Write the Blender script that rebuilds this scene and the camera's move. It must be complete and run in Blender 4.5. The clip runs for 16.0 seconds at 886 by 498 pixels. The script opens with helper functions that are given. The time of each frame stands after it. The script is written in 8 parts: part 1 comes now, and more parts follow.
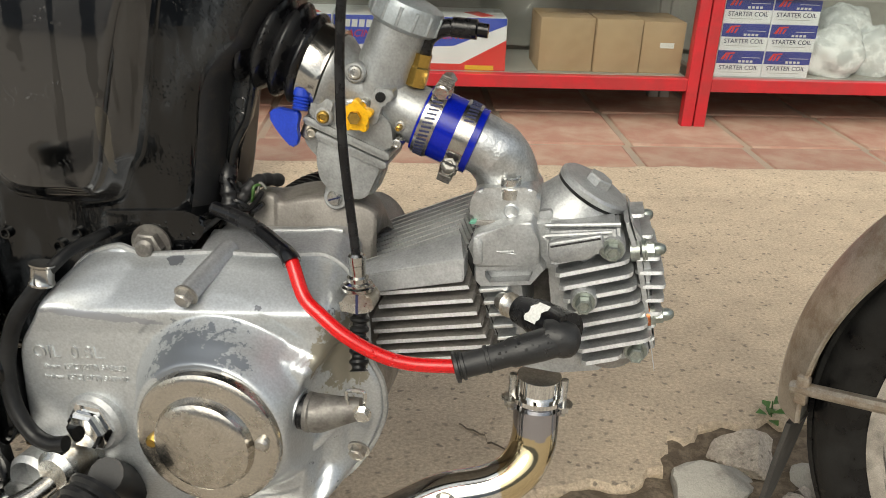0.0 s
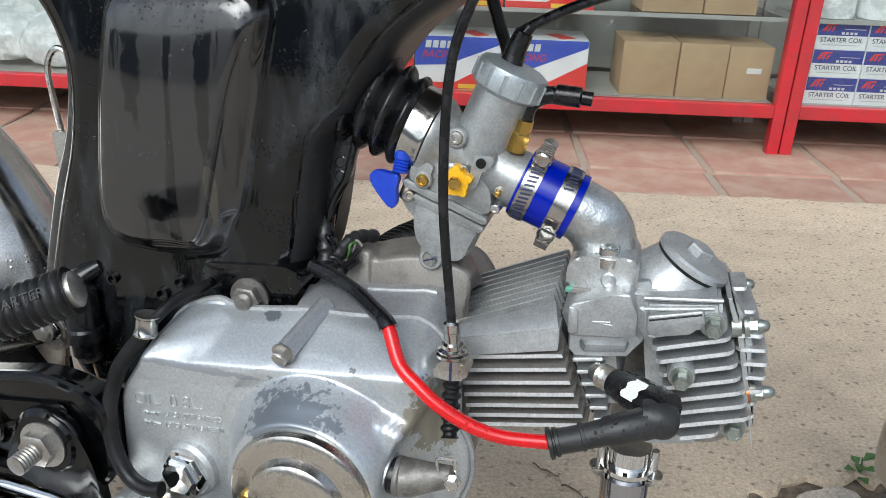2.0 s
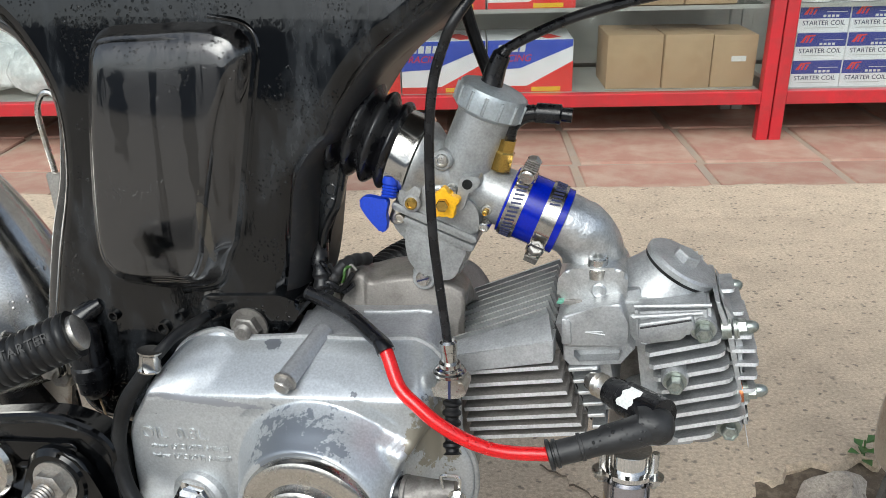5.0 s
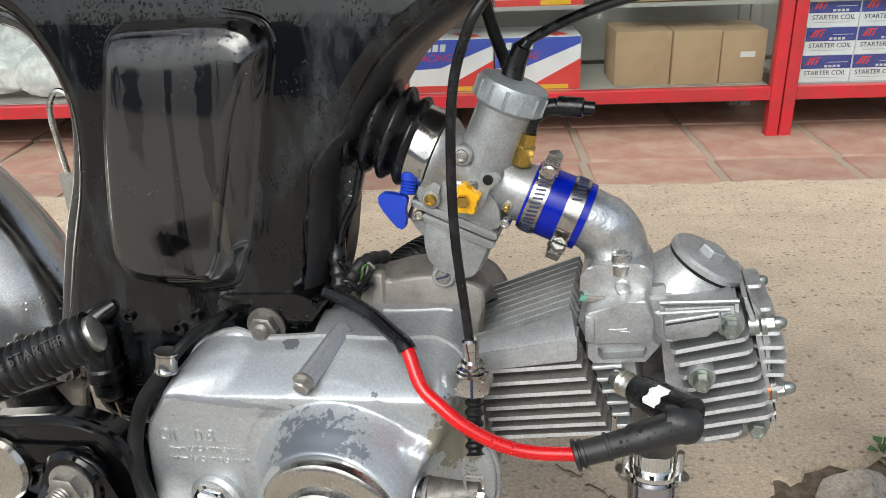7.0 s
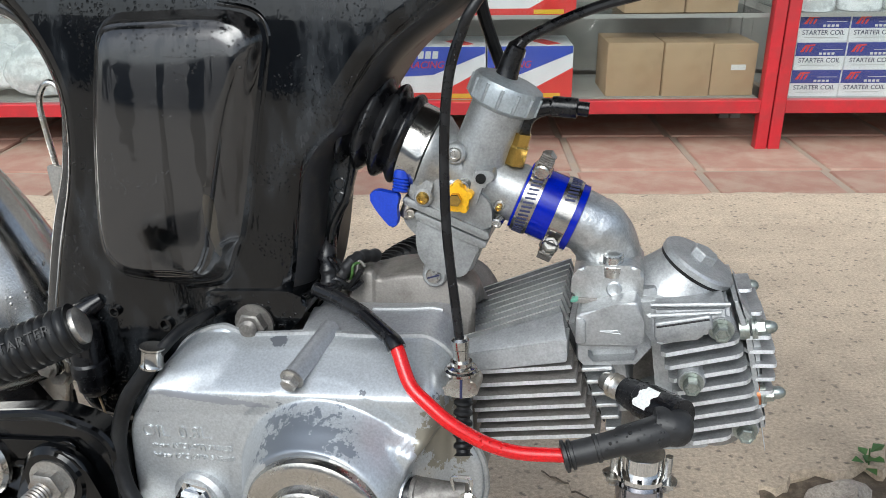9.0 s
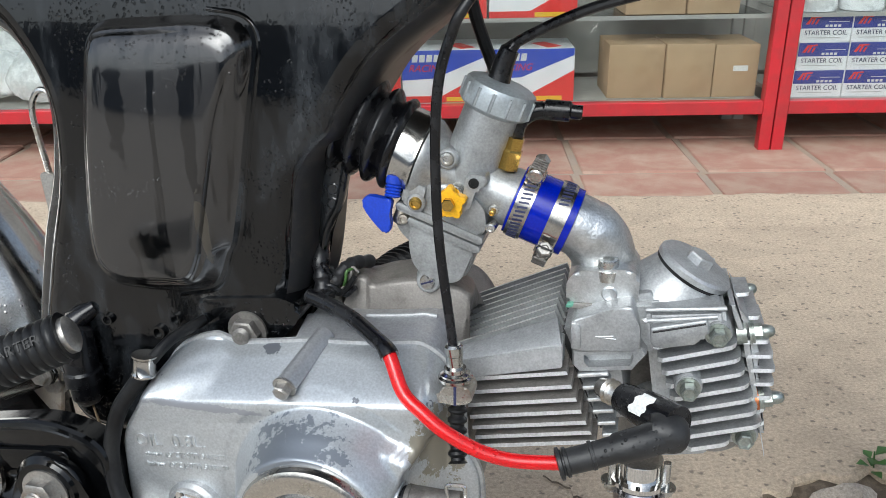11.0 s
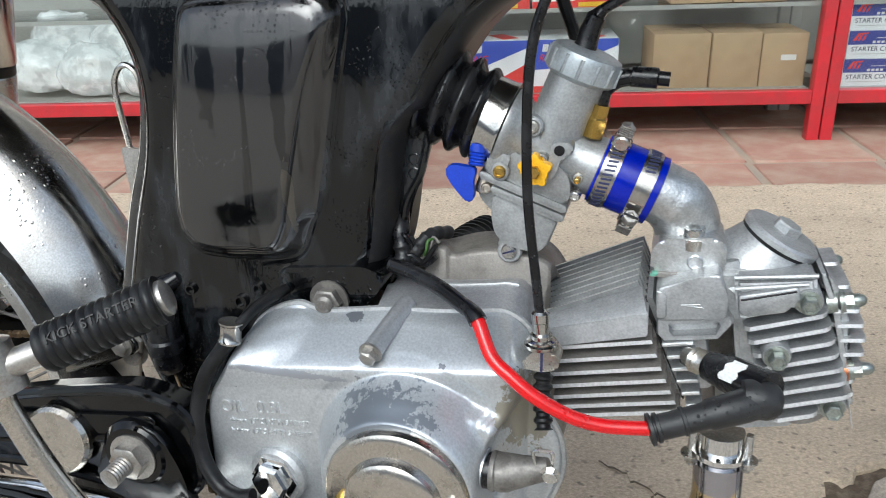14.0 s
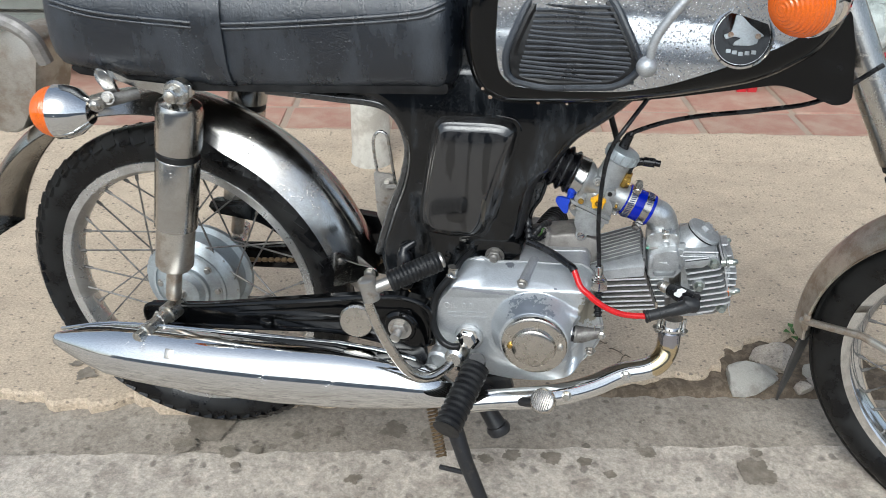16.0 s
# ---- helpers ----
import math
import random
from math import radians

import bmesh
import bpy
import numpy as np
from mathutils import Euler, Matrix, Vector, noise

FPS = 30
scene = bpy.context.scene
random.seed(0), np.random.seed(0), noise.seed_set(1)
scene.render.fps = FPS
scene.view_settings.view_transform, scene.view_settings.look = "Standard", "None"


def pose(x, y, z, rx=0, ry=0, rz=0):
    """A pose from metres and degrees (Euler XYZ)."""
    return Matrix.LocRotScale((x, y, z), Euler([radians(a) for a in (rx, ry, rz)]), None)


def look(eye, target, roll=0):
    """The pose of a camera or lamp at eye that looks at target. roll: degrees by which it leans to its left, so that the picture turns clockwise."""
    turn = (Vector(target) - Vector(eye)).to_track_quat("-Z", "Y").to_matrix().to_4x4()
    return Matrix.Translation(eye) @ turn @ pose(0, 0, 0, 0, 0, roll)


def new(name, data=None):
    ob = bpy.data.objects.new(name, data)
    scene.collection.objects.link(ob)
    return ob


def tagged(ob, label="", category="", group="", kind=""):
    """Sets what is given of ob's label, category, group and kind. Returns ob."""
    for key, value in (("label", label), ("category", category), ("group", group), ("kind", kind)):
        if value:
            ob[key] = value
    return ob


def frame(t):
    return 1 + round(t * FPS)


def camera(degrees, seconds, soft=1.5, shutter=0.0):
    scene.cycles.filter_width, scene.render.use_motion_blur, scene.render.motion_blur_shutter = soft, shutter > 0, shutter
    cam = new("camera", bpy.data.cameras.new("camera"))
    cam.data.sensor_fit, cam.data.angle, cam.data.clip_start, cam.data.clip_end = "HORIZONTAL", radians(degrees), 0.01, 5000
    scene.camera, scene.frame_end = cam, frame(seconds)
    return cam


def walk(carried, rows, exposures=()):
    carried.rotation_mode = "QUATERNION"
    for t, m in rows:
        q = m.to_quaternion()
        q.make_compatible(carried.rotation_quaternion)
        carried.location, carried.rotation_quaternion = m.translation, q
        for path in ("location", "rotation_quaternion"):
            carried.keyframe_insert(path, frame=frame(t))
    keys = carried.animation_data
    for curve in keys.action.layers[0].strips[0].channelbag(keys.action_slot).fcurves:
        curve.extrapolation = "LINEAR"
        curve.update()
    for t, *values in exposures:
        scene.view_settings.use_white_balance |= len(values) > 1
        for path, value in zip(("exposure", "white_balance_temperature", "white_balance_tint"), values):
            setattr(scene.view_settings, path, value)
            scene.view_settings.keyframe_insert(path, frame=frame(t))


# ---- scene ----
cam = camera(58.1, 16.0, soft=0.8, shutter=0.25)
PATH = [
    (0, (0.0591, 0.1671, 0.6905), (0.1601, 1.9798, -0.1487), 2.04),
    (0.5, (0.0450, 0.1449, 0.7245), (0.1259, 1.9605, -0.1105), 0.91),
    (1, (0.0354, 0.1708, 0.7358), (0.0631, 1.9995, -0.0738), 2.01),
    (1.5, (0.0402, 0.1829, 0.7446), (-0.0078, 2.0249, -0.0329), 1.69),
    (2, (0.0399, 0.1841, 0.7215), (-0.0277, 2.0056, -0.1017), 1.92),
    (2.5, (0.0415, 0.1776, 0.7368), (-0.0344, 1.9945, -0.0956), 1.05),
    (3, (0.0285, 0.1734, 0.7409), (-0.0433, 2.0008, -0.0687), 0.92),
    (3.5, (0.0311, 0.1637, 0.7447), (-0.0331, 1.9955, -0.0554), 0.41),
    (4, (0.0386, 0.1653, 0.7457), (-0.0217, 1.9950, -0.0596), -0.13),
    (6.3, (0.046, 0.195, 0.727), (-0.027, 2.01, -0.109), -2.5),
    (6.5, (0.041, 0.192, 0.728), (-0.031, 2.011, -0.103), -2.4),
    (7, (0.035, 0.187, 0.733), (-0.044, 2.008, -0.09), -2.1),
    (7.5, (0.03, 0.188, 0.726), (-0.045, 2.012, -0.092), -1.6),
    (8, (0.02, 0.185, 0.729), (-0.044, 2.01, -0.086), -1.1),
    (8.5, (0.029, 0.193, 0.726), (-0.025, 2.021, -0.084), -0.9),
    (9, (0.033, 0.187, 0.726), (-0.017, 2.018, -0.078), -0.7),
    (11.5, (0.041, 0.197, 0.725), (-0.024, 2.03, -0.071), -1.5),
    (12, (0.044, 0.212, 0.719), (-0.023, 2.045, -0.079), -1.7),
    (12.5, (0.053, 0.212, 0.702), (-0.02, 2.047, -0.09), -1.6),
    (13, (0.043, 0.156, 0.736), (-0.037, 1.993, -0.051), -1.2),
    (13.5, (0.02, 0.128, 0.727), (-0.081, 1.969, -0.046), -0.9),
    (14, (0.007, 0.182, 0.71), (-0.134, 2.01, -0.091), -2.1),
    (14.3, (0.02, 0.219, 0.743), (-0.136, 1.981, -0.191), -4.6),
    (14.5, (0.008, 0.186, 0.845), (-0.112, 1.866, -0.227), -4.0),
    (14.8, (-0.049, 0.099, 0.997), (-0.031, 1.723, -0.17), -1.5),
    (15, (-0.056, 0.013, 1.043), (-0.062, 1.629, -0.135), -1.5),
    (15.2, (-0.069, -0.081, 1.052), (-0.076, 1.538, -0.122), -1.2),
    (15.5, (-0.096, -0.187, 1.058), (-0.132, 1.463, -0.073), -0.9),
    (16, (-0.188, -0.314, 1.071), (-0.18, 1.391, 0.026), 0.9),
]
walk(cam, [(t, look(eye, target, roll)) for t, eye, target, roll in PATH], exposures=[(0, 0.31, 6950, 4), (1.0, 0.34, 6550, 4), (2.0, 0.42, 5900, 4), (4.0, 0.45, 5880, 4), (6.3, 0.42, 6380, 5), (7.5, 0.41, 6180, 5), (9.0, 0.43, 5960, 5), (12, 0.43, 5930, 5), (12.5, 0.41, 5930, 4), (13.0, 0.44, 6500, 7), (13.5, 0.43, 6030, 4), (14.2, 0.47, 5880, 4), (14.5, 0.48, 6000, 6), (15.0, 0.49, 5850, 4), (15.5, 0.38, 5950, 5), (16, 0.36, 5850, 4)])

# ---- light ----
SUN_EL, SUN_ROT = 46, 200
world = bpy.data.worlds.new("World")
scene.world = world
world.use_nodes = True
wn, wl = world.node_tree.nodes, world.node_tree.links
sky = wn.new("ShaderNodeTexSky")
sky.sky_type, sky.sun_disc = "NISHITA", False
sky.sun_elevation, sky.sun_rotation = radians(SUN_EL), radians(SUN_ROT)
sky.dust_density, sky.air_density = 4.0, 1.0
grey = wn.new("ShaderNodeHueSaturation")
grey.inputs["Saturation"].default_value = 0.55
wl.new(sky.outputs[0], grey.inputs["Color"])
wl.new(grey.outputs[0], wn["Background"].inputs["Color"])
wn["Background"].inputs["Strength"].default_value = 0.15
sun = new("sun", bpy.data.lights.new("sun", "SUN"))
sun.data.energy, sun.data.angle, sun.data.color = 1.2, radians(40), (1.0, 0.98, 0.94)
sun.matrix_world = look((0, 0, 0), (0.3, 1.05, -1.1))

# ---- materials ----


def material(name, colour, rough=0.5, metal=0.0, second=None, scale=8.0, low=0.45, high=0.6, bump=0.0, bscale=200.0, coat=0.0,
             rough2=None, metal2=None, stretch=(1, 1, 1), speck=None, speck_scale=120.0, speck_size=0.25, trans=0.0, vary=0.0, detail=6.0, spec=0.5):
    """Two colours mixed by a noise mask at a real size, fine relief, and specks."""
    m = bpy.data.materials.new(name)
    m.use_nodes = True
    n, k = m.node_tree.nodes, m.node_tree.links
    b = n["Principled BSDF"]
    b.inputs["Roughness"].default_value, b.inputs["Metallic"].default_value = rough, metal
    b.inputs["Coat Weight"].default_value, b.inputs["Coat Roughness"].default_value = coat, 0.08
    b.inputs["Specular IOR Level"].default_value = spec
    b.inputs["Transmission Weight"].default_value = trans
    tc = n.new("ShaderNodeTexCoord")
    mp = n.new("ShaderNodeMapping")
    mp.inputs["Scale"].default_value = stretch
    k.new(tc.outputs["Object"], mp.inputs[0])
    rgb = n.new("ShaderNodeRGB")
    rgb.outputs[0].default_value = (*colour, 1)
    out = rgb.outputs[0]
    if second:
        t = n.new("ShaderNodeTexNoise")
        t.inputs["Scale"].default_value, t.inputs["Detail"].default_value, t.inputs["Roughness"].default_value = scale, detail, 0.65
        k.new(mp.outputs[0], t.inputs["Vector"])
        r = n.new("ShaderNodeMapRange")
        r.inputs["From Min"].default_value, r.inputs["From Max"].default_value = low, high
        k.new(t.outputs["Fac"], r.inputs["Value"])
        x = n.new("ShaderNodeMix")
        x.data_type = "RGBA"
        k.new(r.outputs[0], x.inputs["Factor"])
        k.new(out, x.inputs["A"])
        x.inputs["B"].default_value = (*second, 1)
        out = x.outputs["Result"]
        for key, v1, v2 in (("Roughness", rough, rough2), ("Metallic", metal, metal2)):
            if v2 is not None:
                q = n.new("ShaderNodeMapRange")
                q.inputs["To Min"].default_value, q.inputs["To Max"].default_value = v1, v2
                k.new(r.outputs[0], q.inputs["Value"])
                k.new(q.outputs[0], b.inputs[key])
    if speck:
        v = n.new("ShaderNodeTexVoronoi")
        v.inputs["Scale"].default_value = speck_scale
        w = n.new("ShaderNodeTexNoise")
        w.inputs["Scale"].default_value, w.inputs["Detail"].default_value = speck_scale * 1.3, 3.0
        k.new(mp.outputs[0], w.inputs["Vector"])
        wm = n.new("ShaderNodeVectorMath")
        wm.operation = "MULTIPLY_ADD"
        wm.inputs[1].default_value = (0.9 / speck_scale,) * 3
        k.new(w.outputs["Color"], wm.inputs[0])
        k.new(mp.outputs[0], wm.inputs[2])
        k.new(wm.outputs[0], v.inputs["Vector"])
        r = n.new("ShaderNodeMapRange")
        r.inputs["From Min"].default_value, r.inputs["From Max"].default_value = speck_size, speck_size * 0.6
        k.new(v.outputs["Distance"], r.inputs["Value"])
        g = n.new("ShaderNodeSeparateColor")
        k.new(v.outputs["Color"], g.inputs[0])
        gr = n.new("ShaderNodeMapRange")
        gr.inputs["From Min"].default_value, gr.inputs["From Max"].default_value = 0.5, 1.0
        k.new(g.outputs[0], gr.inputs["Value"])
        v.inputs["Randomness"].default_value = 1.0
        mu = n.new("ShaderNodeMath")
        mu.operation = "MULTIPLY"
        k.new(r.outputs[0], mu.inputs[0])
        k.new(gr.outputs[0], mu.inputs[1])
        x = n.new("ShaderNodeMix")
        x.data_type = "RGBA"
        k.new(mu.outputs[0], x.inputs["Factor"])
        k.new(out, x.inputs["A"])
        x.inputs["B"].default_value = (*speck, 1)
        grit = n.new("ShaderNodeTexNoise")
        grit.inputs["Scale"].default_value, grit.inputs["Detail"].default_value, grit.inputs["Roughness"].default_value = speck_scale * 2.2, 6.0, 0.75
        k.new(mp.outputs[0], grit.inputs["Vector"])
        gv = n.new("ShaderNodeMapRange")
        gv.inputs["From Min"].default_value, gv.inputs["From Max"].default_value = 0.3, 0.7
        gv.inputs["To Min"].default_value, gv.inputs["To Max"].default_value = 0.62, 1.38
        k.new(grit.outputs["Fac"], gv.inputs["Value"])
        gh = n.new("ShaderNodeHueSaturation")
        k.new(gv.outputs[0], gh.inputs["Value"])
        k.new(x.outputs["Result"], gh.inputs["Color"])
        out = gh.outputs[0]
    # a slow change of tone
    t2 = n.new("ShaderNodeTexNoise")
    t2.inputs["Scale"].default_value, t2.inputs["Detail"].default_value = bscale * 0.08, 4.0
    k.new(mp.outputs[0], t2.inputs["Vector"])
    hs = n.new("ShaderNodeHueSaturation")
    r2 = n.new("ShaderNodeMapRange")
    r2.inputs["To Min"].default_value, r2.inputs["To Max"].default_value = 0.85, 1.15
    k.new(t2.outputs["Fac"], r2.inputs["Value"])
    t3 = n.new("ShaderNodeTexNoise")
    t3.inputs["Scale"].default_value, t3.inputs["Detail"].default_value = 650.0, 3.0
    k.new(tc.outputs["Object"], t3.inputs["Vector"])
    g3 = n.new("ShaderNodeMapRange")
    g3.inputs["From Min"].default_value, g3.inputs["From Max"].default_value = 0.3, 0.7
    g3.inputs["To Min"].default_value, g3.inputs["To Max"].default_value = 0.87, 1.13
    k.new(t3.outputs["Fac"], g3.inputs["Value"])
    m3 = n.new("ShaderNodeMath")
    m3.operation = "MULTIPLY"
    k.new(r2.outputs[0], m3.inputs[0])
    k.new(g3.outputs[0], m3.inputs[1])
    val = m3.outputs[0]
    if vary:
        oi = n.new("ShaderNodeObjectInfo")
        r3 = n.new("ShaderNodeMapRange")
        r3.inputs["To Min"].default_value, r3.inputs["To Max"].default_value = 1 - vary, 1 + vary
        k.new(oi.outputs["Random"], r3.inputs["Value"])
        mu2 = n.new("ShaderNodeMath")
        mu2.operation = "MULTIPLY"
        k.new(val, mu2.inputs[0])
        k.new(r3.outputs[0], mu2.inputs[1])
        val = mu2.outputs[0]
    k.new(val, hs.inputs["Value"])
    k.new(out, hs.inputs["Color"])
    k.new(hs.outputs[0], b.inputs["Base Color"])
    if bump:
        f = n.new("ShaderNodeTexNoise")
        f.inputs["Scale"].default_value, f.inputs["Detail"].default_value = bscale, 5.0
        k.new(mp.outputs[0], f.inputs["Vector"])
        bp = n.new("ShaderNodeBump")
        bp.inputs["Strength"].default_value, bp.inputs["Distance"].default_value = bump, 0.002
        k.new(f.outputs["Fac"], bp.inputs["Height"])
        k.new(bp.outputs[0], b.inputs["Normal"])
    return m


BLACK = material("black_enamel", (0.0012, 0.0014, 0.0017), 0.06, second=(0.03, 0.0335, 0.0375), scale=20, low=0.48, high=0.68, detail=12.0, rough2=0.38, coat=0.28, stretch=(1.3, 1, 0.45), bump=0.6, bscale=30, spec=0.36)
CHROME = material("chrome", (0.7, 0.7, 0.69), 0.06, 1.0, second=(0.55, 0.49, 0.4), scale=9, low=0.6, high=0.85, rough2=0.2, bump=0.02, bscale=40)
CAST = material("cast_aluminium", (0.46, 0.47, 0.475), 0.46, 0.75, second=(0.33, 0.335, 0.335), scale=40, low=0.42, high=0.7, rough2=0.55, bump=0.14, bscale=900)
SHELFGREY = material("grey_machined_casting", (0.45, 0.457, 0.475), 0.3, 0.7, second=(0.36, 0.36, 0.372), scale=25, rough2=0.45, bump=0.08, bscale=500)
CASTDARK = material("darker_grey_casting", (0.29, 0.272, 0.252), 0.45, 0.5, second=(0.215, 0.2, 0.183), scale=30, rough2=0.65, bump=0.15, bscale=700)
ZINC = material("zinc_steel", (0.6, 0.6, 0.58), 0.25, 1.0, second=(0.4, 0.36, 0.3), scale=60, rough2=0.45)
STEEL = material("dull_steel", (0.42, 0.4, 0.37), 0.4, 0.9, second=(0.2, 0.14, 0.09), scale=40, low=0.55, high=0.75, rough2=0.6)
SATIN = material("brushed_silver_paint", (0.5, 0.47, 0.42), 0.33, 0.85, second=(0.36, 0.3, 0.24), scale=20, rough2=0.45, bump=0.05)
BRASS = material("brass", (0.52, 0.34, 0.09), 0.22, 1.0)
COPPER = material("copper_washer", (0.45, 0.16, 0.07), 0.4, 0.9)
RUBBER = material("black_rubber", (0.006, 0.006, 0.0065), 0.36, second=(0.015, 0.015, 0.015), scale=40, rough2=0.55, bump=0.08, bscale=400, spec=0.3)
CARB = material("carburettor_alloy", (0.42, 0.43, 0.43), 0.42, 0.7, second=(0.32, 0.325, 0.32), scale=40, rough2=0.5, bump=0.08, bscale=700)
FINEDGE = material("machined_fin_edge", (0.74, 0.745, 0.74), 0.33, 0.75, second=(0.6, 0.6, 0.595), scale=60, rough2=0.42)
TYRE = material("tyre_rubber", (0.004, 0.004, 0.0045), 0.26, second=(0.013, 0.013, 0.0125), scale=20, rough2=0.65, bump=0.2, bscale=300, spec=0.3)
VINYL = material("black_vinyl", (0.009, 0.0115, 0.016), 0.24, spec=0.75, second=(0.028, 0.033, 0.041), scale=14, rough2=0.42, bump=0.45, bscale=500, stretch=(1, 1, 0.4))
RED_WIRE = material("red_silicone_lead", (0.56, 0.006, 0.008), 0.16, second=(0.46, 0.005, 0.007), scale=30, rough2=0.26)
BLUE = material("blue_silicone", (0.0015, 0.011, 0.32), 0.16, second=(0.001, 0.008, 0.26), scale=30, rough2=0.24, spec=0.35)
BLUEKEY = material("blue_plastic", (0.012, 0.045, 0.42), 0.3)
YELLOW = material("yellow_plastic", (0.85, 0.45, 0.01), 0.35)
GASKET = material("green_gasket_sealant", (0.12, 0.32, 0.23), 0.5)
PAPER = material("white_sticker", (0.7, 0.7, 0.68), 0.5)
AMBER = material("amber_lens", (0.85, 0.15, 0.003), 0.15, coat=0.6, trans=0.2)
SPRING = material("rusty_spring_steel", (0.2, 0.14, 0.08), 0.5, 0.8)
HUB = material("hub_silver_paint", (0.42, 0.46, 0.48), 0.4, 0.5, second=(0.3, 0.31, 0.31), scale=20, bump=0.1)
CONCRETE = material("sidewalk_concrete", (0.505, 0.407, 0.297), 0.85, second=(0.405, 0.323, 0.236), scale=5, low=0.35, high=0.7, bump=0.7, bscale=240, speck=(0.19, 0.155, 0.12), speck_scale=85, speck_size=0.38, stretch=(0.9, 1.1, 1))
GUTTER = material("gutter_concrete", (0.34, 0.295, 0.24), 0.85, second=(0.22, 0.185, 0.145), scale=5, low=0.35, high=0.7, bump=0.7, bscale=160, speck=(0.15, 0.125, 0.1), speck_scale=50, speck_size=0.42)
SLAB = material("pale_road_concrete", (0.45, 0.395, 0.33), 0.85, second=(0.26, 0.22, 0.18), scale=17, low=0.45, high=0.68, bump=0.8, bscale=120, speck=(0.18, 0.155, 0.13), speck_scale=45, speck_size=0.46, detail=9.0)
TARNISH = material("tarnished_chrome", (0.56, 0.53, 0.48), 0.2, 1.0, second=(0.4, 0.36, 0.3), scale=70, low=0.5, high=0.75, rough2=0.42, bump=0.05, bscale=300)
EARTH = material("damp_earth", (0.1, 0.075, 0.05), 0.95, second=(0.17, 0.13, 0.09), scale=60, bump=1.0, bscale=200)
TILE = material("terracotta_tile", (0.335, 0.182, 0.134), 0.8, second=(0.385, 0.29, 0.215), scale=8, low=0.43, high=0.7, bump=0.5, bscale=90, vary=0.14, stretch=(1, 1.2, 1), detail=12.0)
GROUT = material("tile_grout", (0.33, 0.255, 0.19), 0.9, second=(0.29, 0.235, 0.185), scale=8, bump=0.4)
REDPAINT = material("red_gloss_paint", (0.47, 0.017, 0.026), 0.35, second=(0.38, 0.024, 0.03), scale=12, coat=0.2)
CARDBOARD = material("brown_cardboard", (0.46, 0.32, 0.19), 0.85, second=(0.4, 0.27, 0.155), scale=9, bump=0.1)
WHITEBOX = material("white_printed_card", (0.84, 0.84, 0.85), 0.45)
NAVY = material("navy_print", (0.035, 0.05, 0.28), 0.45)
ROYAL = material("royal_blue_print", (0.05, 0.09, 0.5), 0.45)
REDPRINT = material("red_print", (0.72, 0.04, 0.035), 0.45)
YELPRINT = material("yellow_print", (0.8, 0.5, 0.03), 0.45)
INK = material("dark_ink", (0.022, 0.026, 0.075), 0.5)
GREYBOARD = material("grey_cabinet_board", (0.4, 0.39, 0.36), 0.5, second=(0.32, 0.31, 0.285), scale=3)
NUTZINC = material("greenish_zinc", (0.36, 0.39, 0.365), 0.3, 0.9, second=(0.28, 0.3, 0.27), scale=90, rough2=0.45)
METALTRIM = material("aluminium_edge", (0.5, 0.5, 0.48), 0.4, 0.6)
BAG = material("clear_plastic_bag", (0.92, 0.93, 0.93), 0.2, second=(0.66, 0.68, 0.68), scale=22, low=0.45, high=0.56, bump=1.0, bscale=45)
STONE = material("broken_stone", (0.35, 0.33, 0.29), 0.9, second=(0.24, 0.22, 0.19), scale=24, bump=1.0, bscale=120)
BUFFSTONE = material("buff_broken_concrete", (0.42, 0.365, 0.3), 0.9, second=(0.29, 0.25, 0.21), scale=18, bump=0.8, bscale=120, speck=(0.18, 0.15, 0.12), speck_scale=120, speck_size=0.4)
PANELBLACK = material("streaked_black_enamel", (0.019, 0.0183, 0.018), 0.2, second=(0.0022, 0.0024, 0.0027), scale=95, low=0.555, high=0.6, rough2=0.06, coat=0.7, stretch=(1, 1, 0.035), bump=0.1, bscale=25, detail=3.0)
HEATED = material("heat_blued_chrome", (0.78, 0.77, 0.74), 0.07, 1.0, second=(0.55, 0.49, 0.4), scale=9, low=0.6, high=0.85, rough2=0.2, bump=0.02, bscale=40)
DARKRUBBER = material("grey_mud_flap_rubber", (0.05, 0.048, 0.045), 0.7, second=(0.08, 0.075, 0.068), scale=20, bump=0.1)
# deeper than BLACK: shade low on the frame is partly in this colour
FRAMEBLACK = material("deep_black_enamel", (0.0012, 0.0013, 0.0015), 0.1, second=(0.006, 0.006, 0.0062), scale=30, low=0.5, high=0.7, rough2=0.3, bump=0.15, bscale=40, spec=0.35)
# black lifted in colour to carry part of the bead's sky reflection
BEADBLACK = material("lightened_black_bead", (0.016, 0.0165, 0.017), 0.2, second=(0.03, 0.03, 0.03), scale=40, rough2=0.34, coat=1.0)
STANDBLACK = material("worn_black_stand", (0.02, 0.02, 0.021), 0.4, second=(0.06, 0.05, 0.042), scale=60, low=0.55, high=0.75, rough2=0.6, spec=0.3)
LETTER = material("bright_cast_lettering", (0.58, 0.595, 0.605), 0.34, 0.85)
LEAF = material("weed_leaf", (0.06, 0.14, 0.03), 0.5, vary=0.25)
WALLPAINT = material("shop_wall", (0.3, 0.29, 0.28), 0.8, second=(0.22, 0.21, 0.2), scale=2)
UNSEENWALL = material("unseen_street_wall", (0.4, 0.42, 0.45), 0.8, second=(0.26, 0.27, 0.3), scale=1.5)
STAIN = material("oil_stain", (0.15, 0.125, 0.095), 0.65, second=(0.24, 0.205, 0.16), scale=45, low=0.4, high=0.62, detail=9.0, bump=0.5, bscale=160)
